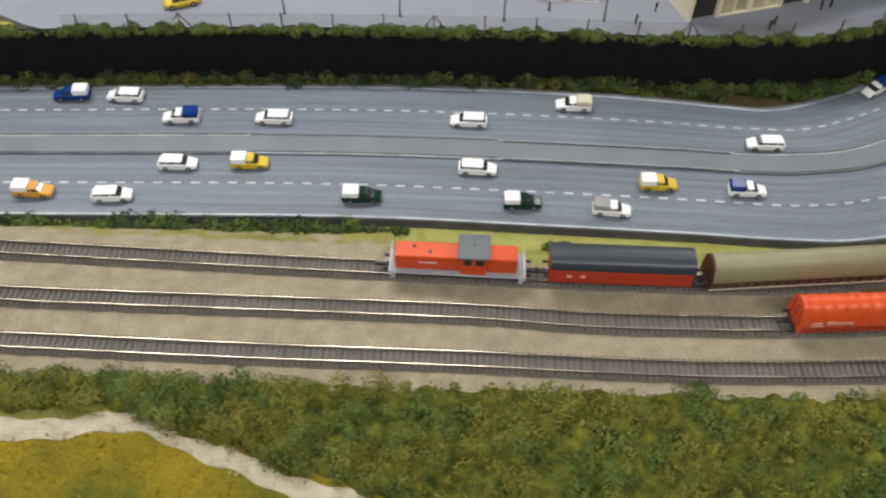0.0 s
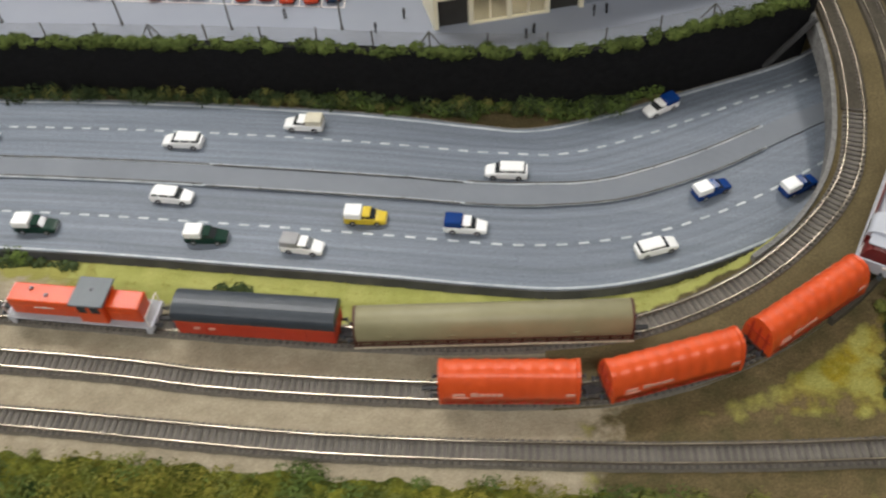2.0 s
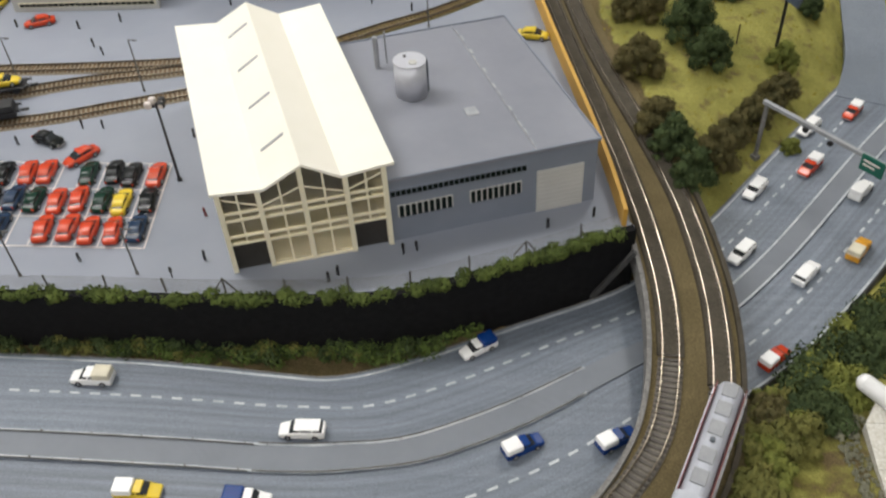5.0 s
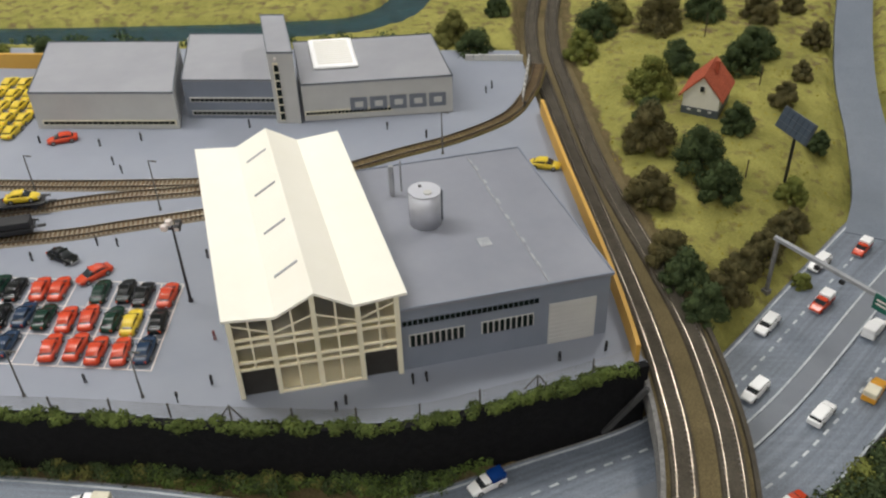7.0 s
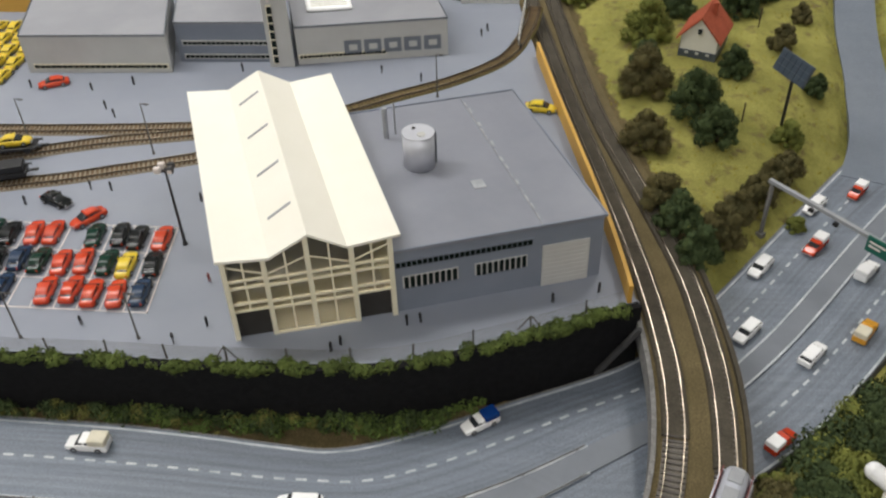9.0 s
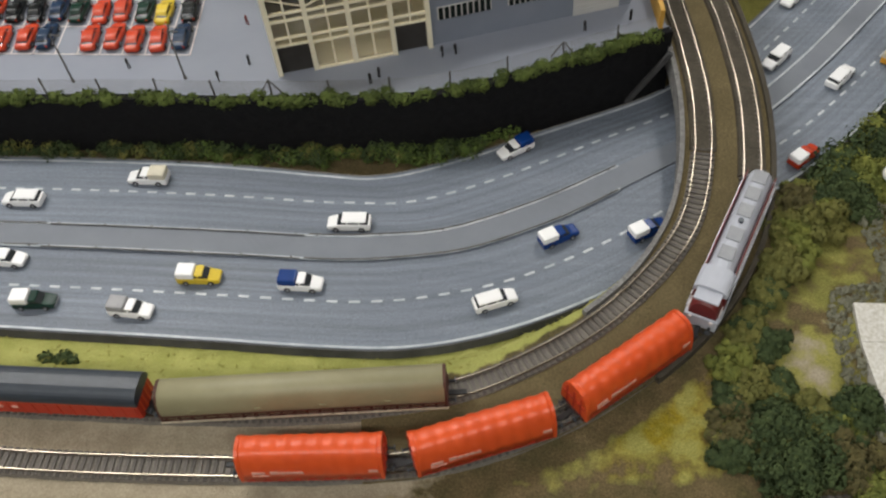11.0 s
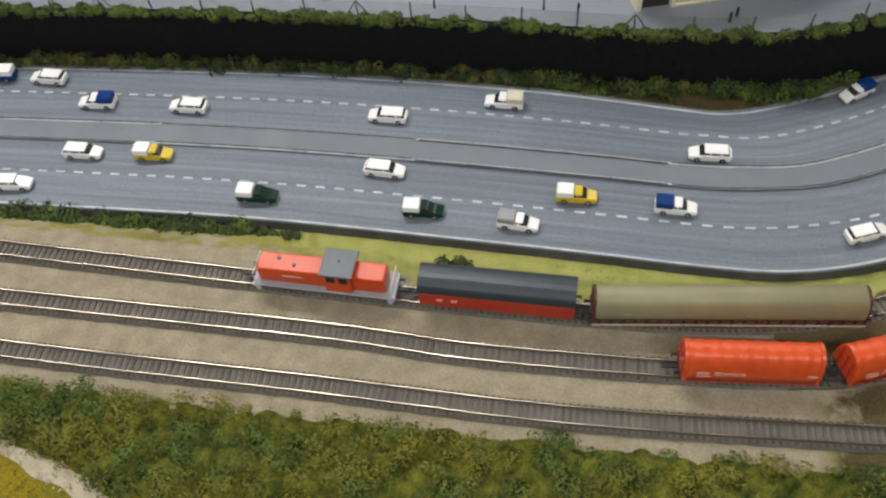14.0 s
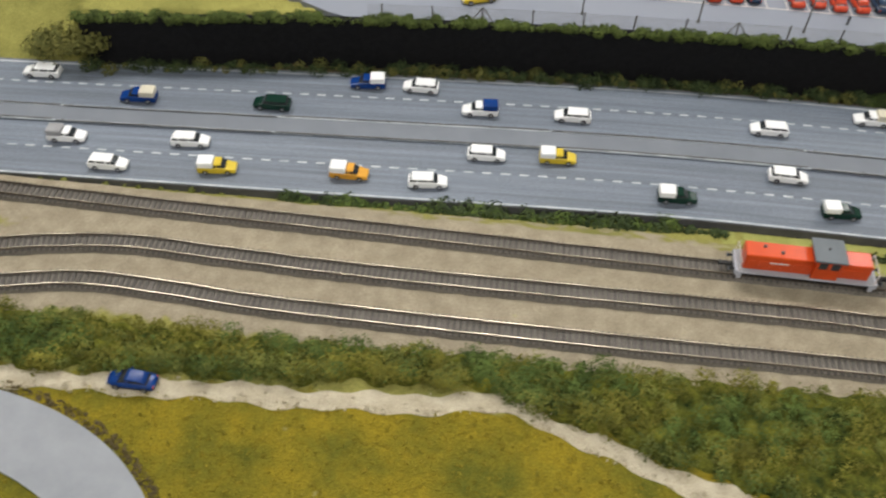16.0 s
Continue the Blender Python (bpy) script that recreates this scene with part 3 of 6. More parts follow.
# ---- road ----
def flat(name, la, lb, h, material, parent=None, drop=0.004):
    """A band between two lines, as a thin slab."""
    k = len(la)
    vs = np.vstack([la + [0, 0, h], lb + [0, 0, h], la + [0, 0, h - drop], lb + [0, 0, h - drop]])
    fs = []
    for i in range(k - 1):
        fs += [(i, k + i, k + i + 1, i + 1), (2 * k + i, 2 * k + i + 1, 3 * k + i + 1, 3 * k + i), (i, i + 1, 2 * k + i + 1, 2 * k + i), (k + i, 3 * k + i, 3 * k + i + 1, k + i + 1)]
    fs += [(0, 2 * k, 3 * k, k), (k - 1, 2 * k - 1, 4 * k - 1, 3 * k - 1)]
    return raw(name, vs, [f[::-1] for f in fs], material, parent)


def line3(f):
    l = NEAR * (1 - f) + FAR * f
    return np.column_stack([l, road_z(l[:, 0])])


def along(line, s0, s1, n=4):
    s = np.concatenate([[0], np.cumsum(np.linalg.norm(np.diff(line[:, :2], axis=0), axis=1))])
    k = np.linspace(s0, s1, n)
    return np.column_stack([np.interp(k, s, line[:, j]) for j in range(line.shape[1])])


def length(line):
    return np.linalg.norm(np.diff(line[:, :2], axis=0), axis=1).sum()


def road():
    fs = np.linspace(-0.014, 1.014, 27)
    rows = [line3(f) for f in fs] + [line3(fs[-1]) - [0, 0, 0.006], line3(fs[0]) - [0, 0, 0.006]]
    m, k = len(rows), len(rows[0])
    quads = [(j * k + i, j * k + i + 1, (j + 1) % m * k + i + 1, (j + 1) % m * k + i) for j in range(m) for i in range(k - 1)]
    r = raw("road", np.vstack(rows), quads, ASPHALT)
    run = np.concatenate([[0], np.cumsum(np.linalg.norm(np.diff(MID, axis=0), axis=1))])
    uv = r.data.uv_layers.new(name="lanes")
    side = np.concatenate([fs, [fs[-1], fs[0]]]) * 0.24
    vi = np.empty(len(r.data.loops), int)
    r.data.loops.foreach_get("vertex_index", vi)
    uv.data.foreach_set("uv", np.column_stack([run[vi % k], side[vi // k]]).ravel())
    tagged(r, "blue-grey model motorway with worn asphalt carriageways", "road", kind="structure")
    for f in (0.002, 0.988):
        l = across(f)
        e = strip("edge_line", l, [(-0.0013, 0.0002), (0.0013, 0.0002), (0.0013, 0.0007), (-0.0013, 0.0007)], WHITE_LINE, r)
    for f in (0.225, 0.80):
        l = across(f)
        s = 0.0
        verts, faces = [], []
        while s < length(l) - 0.02:
            d = along(l, s, s + 0.0118, 3)
            n, _ = normals(d)
            b = len(verts)
            for p, q in zip(d, n):
                verts += [(p[0] + q[0] * 0.0015, p[1] + q[1] * 0.0015, p[2] + 0.0008), (p[0] - q[0] * 0.0015, p[1] - q[1] * 0.0015, p[2] + 0.0008)]
            faces += [(b, b + 1, b + 3, b + 2), (b + 2, b + 3, b + 5, b + 4)]
            s += 0.0237
        raw("lane_dashes", verts, faces, WHITE_LINE, r, "worn white broken lane line")
    me = flat("median", line3(0.445), line3(0.58), 0.0022, MEDIAN, r)
    me["label"] = "paler grey raised median strip"
    for f in (0.445, 0.58):
        l = across(f)
        l = l[(l[:, 0] < 0.86) | (l[:, 0] > 1.02)]
        a, b = (l[l[:, 0] < 0.9], l[l[:, 0] > 0.9])
        for seg in (a, b):
            e = strip("median_line", seg, [(-0.0013, 0.0022), (0.0013, 0.0022), (0.0013, 0.003), (-0.0013, 0.003)], WHITE_LINE, r)
        # guard rails in separate lengths, slightly askew
        s, k = 0.15, 0
        while s < length(a) - 0.1:
            ln = 0.28 + 0.1 * ((k * 37) % 10) / 10
            if s + ln > length(a):
                break
            g = along(a, s, s + ln, 16)
            off = 0.0015 * math.sin(k * 2.1 + f * 9)
            nn, _ = normals(g)
            g[:, :2] += nn * off
            gr = strip("guard_rail", g, [(-0.0005, 0.0030), (0.0005, 0.0030), (0.0005, 0.0043), (-0.0005, 0.0043)], POST)
            tagged(gr, "thin grey guard rail along the median", "guard rail", "median guard rails")
            for q in np.linspace(0.01, ln - 0.01, 6):
                p = along(a, s + q, s + q + 0.001, 2)[0]
                part("post", boxed(p[0] - 0.0008, p[1] - 0.0008, p[2] + 0.002, p[0] + 0.0008, p[1] + 0.0008, p[2] + 0.0052), POST, gr)
            s += ln + 0.004
            k += 1
    # low kerb along the near and far edge
    for f, o in ((-0.012, -1), (1.012, 1)):
        l = across(f)
        kb = strip("kerb", l, [(-0.0042, -0.009), (0.0010, -0.009), (0.0008, 0.0007), (-0.0010, 0.0007)] if o < 0 else [(-0.0010, -0.002), (0.0010, -0.002), (0.0008, 0.0007), (-0.0008, 0.0007)], DARK_KERB if o < 0 else PARAPET)
        tagged(kb, "low grey kerb along the motorway", "kerb", kind="structure")
    sz = ground_z(SLIP)
    sz = np.convolve(np.pad(sz, 6, "edge"), np.ones(13) / 13, "valid")
    w = np.clip((SLIP[:, 1] - 1.66) / 0.22, 0, 1)
    slip = np.column_stack([SLIP, (road_z(SLIP[:, 0]) + 0.0012) * (1 - w) + (sz + 0.018) * w])
    sl = strip("slip_road", slip, [(-0.036, -0.012), (0.036, -0.012), (0.036, 0.0), (-0.036, 0.0)][::-1], SLIP_ASPHALT)
    tagged(sl, "narrow grey slip road between lawns", "road", kind="structure")


road()


# ---- yard slab, retaining wall, hedge ----
def slab(name, outline, z0, z1, material):
    bm = bmesh.new()
    a = [bm.verts.new((x, y, z0)) for x, y in outline]
    b = [bm.verts.new((x, y, z1)) for x, y in outline]
    bm.faces.new(a)
    bm.faces.new(b)
    n = len(a)
    for i in range(n):
        bm.faces.new((a[i], a[(i + 1) % n], b[(i + 1) % n], b[i]))
    bmesh.ops.recalc_face_normals(bm, faces=bm.faces)
    return finish(name, bm, material)


def yard():
    south = [tuple(p + [0, 0.008]) for p in WALL if p[0] > -0.42]
    east = [tuple(p) for p in EAST if 1.25 < p[1] < 2.12]
    west = [(-0.66, 2.12), (-0.64, 1.6), (-0.62, 1.22), (-0.54, 1.158), (-0.45, 1.112)]
    tagged(slab("pavement", south + east + west, -0.06, 0.0, YARD), "pale grey concrete factory yard", "yard", kind="structure")
    w3 = np.column_stack([WALL, np.full(len(WALL), -0.095)])
    w = strip("retaining_wall", w3, [(-0.004, 0), (0.008, 0), (0.008, 0.098), (-0.002, 0.098)], WALL_BLACK)
    tagged(w, "dark black stone retaining wall below the yard", "wall", kind="structure")
    river = np.column_stack([RIVER, np.full(len(RIVER), -0.012)])
    tagged(strip("river", river, [(-0.05, -0.01), (0.05, -0.01), (0.05, 0), (-0.05, 0)][::-1], WATER), "dark teal river with a still surface", "river", kind="structure")


yard()


def clump_row(name, line, width, height, step, size, per, material, label, base=0.0, category="hedge"):
    """Low flocked bushes along a line, uneven in height and spread."""
    cs, rs = [], []
    n, _ = normals(line)
    s, L = 0.0, length(line)
    while s < L:
        p = along(line, s, min(s + 0.002, L), 2)
        q, _ = normals(p)
        o = (rng.random() - 0.5) * width
        r = height * (0.35 + 0.85 * rng.random() ** 1.6)
        cs.append((p[0, 0] + q[0, 0] * o, p[0, 1] + q[0, 1] * o, p[0, 2] + base + r * 0.35))
        rs.append(r)
        s += step * (0.6 + 0.8 * rng.random())
    ob = leaves(name, cs, rs, int(per * len(cs)), size, material, squash=0.8)
    return tagged(ob, label, category, kind="stuff")


def wall_line(o, x0, x1, z):
    l = WALL[(WALL[:, 0] > x0) & (WALL[:, 0] < x1)]
    n, _ = normals(l)
    return np.column_stack([l + n * o, np.full(len(l), z)])


clump_row("hedge", wall_line(0.002, -.79, .905, 0.0), 0.012, 0.0088, 0.0042, 0.0016, 110, HEDGE_M, "clipped olive-green hedge on top of the wall")
clump_row("shrub_strip", wall_line(-0.012, -.79, .70, -0.074), 0.018, 0.0125, 0.0085, 0.0015, 120, LEAF_D, "rough dark green shrubs at the foot of the wall", category="shrubs")
clump_row("shrub_strip", wall_line(-0.013, -.79, .62, -0.072), 0.018, 0.011, 0.024, 0.0015, 110, LEAF_S, "dry brownish shrubs at the foot of the wall", category="shrubs")
clump_row("shrub_strip", wall_line(-0.015, .30, .74, -0.077), 0.022, 0.0135, 0.008, 0.0015, 120, LEAF_G, "dense green shrubs at the foot of the wall", category="shrubs")


# ---- tracks ----
def make_sleeper_mesh(name, material, w=0.0255, d=0.0032, h=0.0022):
    bm = bmesh.new()
    box(bm, -d / 2, -w / 2, -h, d / 2, w / 2, 0)
    for y in (-0.0083, 0.0083):
        box(bm, -d / 2 + 0.0004, y - 0.0022, 0, d / 2 - 0.0004, y + 0.0022, 0.0007)
    me = bpy.data.meshes.new(name)
    bm.to_mesh(me)
    bm.free()
    me.materials.append(material)
    return me


def track(label, line, sleeper_mesh, bed, near, spacing=0.0068, bedw=0.0125, sunk=None):
    t = thing("railway_track", label, "railway track", "layout tracks")
    on = np.zeros(len(line), bool) if sunk is None else sunk(line)
    cut = int(np.argmax(on)) if on.any() else len(line)
    strip("ballast", line[:cut], [(-bedw - 0.002, -0.004), (bedw + 0.002, -0.004), (bedw, 0.0012), (-bedw, 0.0012)], bed, t)
    if cut < len(line):
        # on the bridge the sleepers lie bedded in brown fill
        strip("ballast", line[cut:], [(-bedw - 0.003, -0.004), (bedw + 0.003, -0.004), (bedw + 0.001, 0.0033), (-bedw - 0.001, 0.0033)], BRIDGE_BED, t)
    g = 0.0165 / 2
    for o in (-g - 0.0005, g + 0.0005):
        rail = strip("rail", line, [(o - 0.0010, 0.0028), (o + 0.0010, 0.0028), (o + 0.0004, 0.0034), (o + 0.0004, 0.0048), (o + 0.00055, 0.0050), (o + 0.00055, 0.0056),
                             (o - 0.00055, 0.0056), (o - 0.00055, 0.0050), (o - 0.0004, 0.0048), (o - 0.0004, 0.0034)], RAIL, t)
        # the running surface is bright, web and foot are rusty
        rail.data.materials.append(RAIL_SIDE)
        rail.data.polygons.foreach_set("material_index", [0 if i % 10 == 5 else 1 for i in range(len(rail.data.polygons))])
    n, d = normals(line)
    s = np.concatenate([[0], np.cumsum(np.linalg.norm(np.diff(line[:, :2], axis=0), axis=1))])
    rows = []
    for q in np.arange(0.003, s[-1] - 0.003, spacing):
        x, y, z = (np.interp(q, s, line[:, j]) for j in range(3))
        dx, dy = np.interp(q, s, d[:, 0]), np.interp(q, s, d[:, 1])
        rows.append((x, y, z + (0.0026 if q < s[min(cut, len(s) - 1)] else 0.0028), math.degrees(math.atan2(dy, dx))))
    rows.sort(key=lambda r: math.hypot(r[0] - near[0], r[1] - near[1]))
    for x, y, z, a in rows[:260]:
        ob = new("sleeper", sleeper_mesh)
        ob.parent = t
        ob.matrix_basis = pose(x, y, z, 0, 0, a)
    if rows[260:]:
        co = np.array([v.co for v in sleeper_mesh.vertices])
        fs = [tuple(p.vertices) for p in sleeper_mesh.polygons]
        V, F = [], []
        for x, y, z, a in rows[260:]:
            c, sn = math.cos(math.radians(a)), math.sin(math.radians(a))
            b = len(V) * len(co)
            V.append(np.column_stack([co[:, 0] * c - co[:, 1] * sn + x, co[:, 0] * sn + co[:, 1] * c + y, co[:, 2] + z]))
            F += [tuple(i + b for i in f) for f in fs]
        o = raw("sleeper_run", np.vstack(V), F, sleeper_mesh.materials[0], t)
        o["kind"] = "stuff"
    return t


SL_DARK = make_sleeper_mesh("sleeper", SLEEPER)
SL_BROWN = make_sleeper_mesh("sleeper", SLEEPER_B)


def bridge():
    a = T1[(T1[:, 1] > 0.835) & (T1[:, 1] < 1.36) & (T1[:, 0] > 0.8)]
    mid = np.array([[*((p[:2] + T2[np.argmin(np.hypot(T2[:, 0] - p[0] - 0.02, T2[:, 1] - p[1])), :2]) / 2), p[2]] for p in a])
    mid = spline(mid[::6], 0.01)
    b = thing("railway_bridge", "curved brown-decked railway bridge with a grey west and a dark east parapet", "bridge")
    strip("deck", mid, [(-0.0455, -0.020), (0.0455, -0.020), (0.0455, -0.002), (-0.0455, -0.002)], DECK, b)
    # west parapet in grey stone, east one in the darker bridge-bed colour
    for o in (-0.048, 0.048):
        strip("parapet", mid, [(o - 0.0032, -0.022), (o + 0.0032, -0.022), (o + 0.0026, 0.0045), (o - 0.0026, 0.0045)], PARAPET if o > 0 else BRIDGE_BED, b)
    # abutments under both ends
    for i, sgn in ((2, 1), (-3, -1)):
        p, q = mid[i], mid[i + (3 if i > 0 else -3)]
        ang = math.degrees(math.atan2((q - p)[1] * sgn, (q - p)[0] * sgn))
        part("abutment", boxed(-0.012, -0.0505, -0.10, 0.012, 0.0505, -0.012, m=pose(p[0], p[1], p[2] - 0.01, 0, 0, ang)), WALL_BLACK, b)
    # slanted brace beside the north abutment
    part("brace", boxed(-0.0028, -0.0028, 0, 0.0028, 0.0028, 0.088, m=pose(0.868, 1.201, -0.085, 0, 30.4, 0)), DARK_KERB, b)
    return b


def deck_fill():
    """Brown fill between the two curved tracks, east of the straight."""
    pts = []
    for p in T1[(T1[:, 0] > 0.60) & (T1[:, 1] < 2.4)]:
        q = T2[np.argmin(np.hypot(T2[:, 0] - p[0], T2[:, 1] - p[1]))]
        pts.append([*((p[:2] + q[:2]) / 2), p[2]])
    l = spline(np.array(pts)[::8], 0.01)
    f = strip("trackbed_fill", l, [(-0.045, -0.004), (0.045, -0.004), (0.045, -0.0006), (-0.045, -0.0006)], DECK)
    tagged(f, "smooth dull brown fill between the curved tracks", "trackbed", kind="structure")


deck_fill()
bridge()
track("dark-sleepered single track beside the motorway", T1, SL_DARK, BALLAST, (0.6, 0.8), sunk=lambda l: (l[:, 0] > 0.8) & (l[:, 1] > 1.06))
track("dark-sleepered middle track curving onto the bridge", T2, SL_DARK, BALLAST, (0.55, 0.75), sunk=lambda l: (l[:, 0] > 0.8) & (l[:, 1] > 1.02))
track("dark-sleepered front track beside the shrubs", T3, SL_DARK, BALLAST, (0.3, 0.62))

YZ = 0.0015
Y1 = np.column_stack([spline([(-.55, 1.60), (-.05, 1.588), (.27, 1.603), (.45, 1.63)], 0.007), ]) 
Y2 = spline([(-.55, 1.47), (-.15, 1.48), (-.006, 1.51), (.14, 1.555), (.274, 1.583), (.42, 1.62)], 0.007)
Y3 = spline([(-.55, 1.40), (-.1, 1.42), (.09, 1.452), (.2, 1.485), (.3, 1.518), (.42, 1.56)], 0.007)
Y4 = spline([(.50, 1.66), (.564, 1.702), (.66, 1.76), (.743, 1.84), (.782, 1.95), (.797, 2.05)], 0.007)
for lab, l in (("brown-sleepered siding in the factory yard", Y1), ("brown-sleepered siding in the factory yard", Y2), ("brown-sleepered siding in the factory yard", Y3),
               ("brown curved connecting track at the yard edge", Y4)):
    track(lab, np.column_stack([l, np.full(len(l), YZ)]), SL_BROWN, SAND if l is not Y4 else EARTH, (0.2, 1.5), bedw=0.013)


# ---- factory buildings ----
def window_row(parent, x0, x1, z0, z1, n, y, frame_mat, gap=0.0012, rail=0.002):
    """A band of n panes on a wall that faces -y, in a thin frame."""
    w = tagged(part("window_band", boxed(x0 - rail, y - 0.0012, z0 - rail, x1 + rail, y + 0.001, z1 + rail), frame_mat, parent))
    p = (x1 - x0) / n
    me = None
    for i in range(n):
        if me is None:
            ob = part("pane", boxed(gap / 2, -0.0008, 0, p - gap / 2, 0.0004, z1 - z0), PANE_GLASS, w)
            me = ob.data
        else:
            ob = new("pane", me)
            ob.parent = w
        ob.matrix_basis = pose(x0 + p * i, y - 0.0016, z0)


def askew(ob, k):
    """Sets a building's side walls slightly out of square to its front."""
    for me in {o.data for o in (ob, *ob.children_recursive) if o.data}:
        me.transform(Matrix(((1, -k, 0, 0), (0, 1, 0, 0), (0, 0, 1, 0), (0, 0, 0, 1))))


def cream_hall():
    W, D = 0.186, 0.372
    t = thing("factory_hall", "cream model factory hall with ridged roof and glazed front", "building", at=pose(0.4535, 1.156, 0.0, 0, 0, 16.0))
    prof = lambda u: np.interp(u, [0, .28, .517, .735, 1], [.113, .1085, .1325, .1085, .115])
    th = 0.003
    for x in (0, W - th):
        part("side_wall", boxed(x, 0, 0, x + th, D, 0.111), CREAM, t)
    part("back_wall", boxed(th, D - th, 0, W - th, D, 0.109), CREAM, t)
    part("floor_slab", boxed(th, 0.002, 0.0, W - th, D - th, 0.002), HALL_FLOOR, t)
    # roof: four leaning panels with a thick edge
    us = [-0.020, .28, .517, .735, 1.05]
    for i in range(4):
        bm = bmesh.new()
        a, b = us[i] * W, us[i + 1] * W
        za, zb = float(prof(us[i])), float(prof(us[i + 1]))
        prism(bm, [(a, za + 0.001), (b, zb + 0.001), (b, zb + 0.0042), (a, za + 0.0042)], -0.006, D + 0.006)
        part("roof_panel", bm, CREAM_ROOF, t)
    # slots in the second panel
    for k in range(4):
        y = 0.055 + 0.088 * k
        z0, z1 = float(prof(.34)), float(prof(.47))
        bm = bmesh.new()
        x0, x1 = .33 * W, .48 * W
        z0, z1 = float(prof(.33)) + 0.0043, float(prof(.48)) + 0.0043
        vs = [bm.verts.new(v) for v in ((x0, y, z0), (x1, y + 0.004, z1), (x1, y + 0.0075, z1), (x0, y + 0.0035, z0), (x0, y, z0 + .001), (x1, y + .004, z1 + .001), (x1, y + .0075, z1 + .001), (x0, y + .0035, z0 + .001))]
        for f in ((4, 5, 6, 7), (0, 1, 5, 4), (1, 2, 6, 5), (2, 3, 7, 6), (3, 0, 4, 7), (3, 2, 1, 0)):
            bm.faces.new([vs[i] for i in f])
        part("roof_slot", bm, GREY_PL, t, "narrow grey slot in the roof")
    # glazed front: pillars, beams, mullions, braces, panes
    cols = [0.004, .245, .50, .755, .996]
    pw = 0.0055
    for c in cols:
        x = min(max(c * W, pw / 2), W - pw / 2)
        part("pillar", boxed(x - pw / 2, -0.005, 0, x + pw / 2, 0.001, float(prof(c)) + 0.001), CREAM, t)
    beams = [0.040, 0.0505, 0.0735, 0.0835]
    for i in range(4):
        x0, x1 = cols[i] * W + pw / 2, cols[i + 1] * W - pw / 2
        inner = i in (1, 2)
        y = -0.0035 if inner else -0.0015
        for z in beams + ([0.0015] if inner else []):
            part("beam", boxed(x0, y - 0.001, z - 0.0014, x1, y + 0.002, z + 0.0014), CREAM, t)
        xm = (x0 + x1) / 2
        part("mullion", boxed(xm - 0.001, y - 0.0006, 0.002 if inner else 0.0405, xm + 0.001, y + 0.0012, float(prof((cols[i] + cols[i + 1]) / 2)) - 0.001), CREAM, t)
        levels = [0.0] + beams + [None]
        for j in range(5):
            if j == 0 and not inner:
                part("gate", boxed(x0, 0.001, 0, x1, 0.002, 0.039), DARK, t, "dark roller gate")
                continue
            za = levels[j] + 0.0014
            if levels[j + 1]:
                part("pane", boxed(x0, y, za, x1, y + 0.0006, levels[j + 1] - 0.0014), HALL_GLASS, t).visible_shadow = False
            else:
                bm = bmesh.new()
                ua, ub = cols[i], cols[i + 1]
                prism(bm, [(x0, za), (x1, za), (x1, float(prof(ub))), (x0, float(prof(ua)))], y, y + 0.0006)
                part("pane", bm, HALL_GLASS, t).visible_shadow = False
        # roof truss braces behind the glass line
        h = 0.009
        d = 1 if i % 2 else -1
        L = math.hypot(x1 - x0, 0.016)
        a = math.degrees(math.atan2(0.016 * d, x1 - x0))
        part("brace", boxed(-L / 2, -0.0004, -0.0007, L / 2, 0.0008, 0.0007, m=pose(xm, y - 0.0008, 0.098, 0, -a, 0)), CREAM, t)
    askew(t, 0.09)


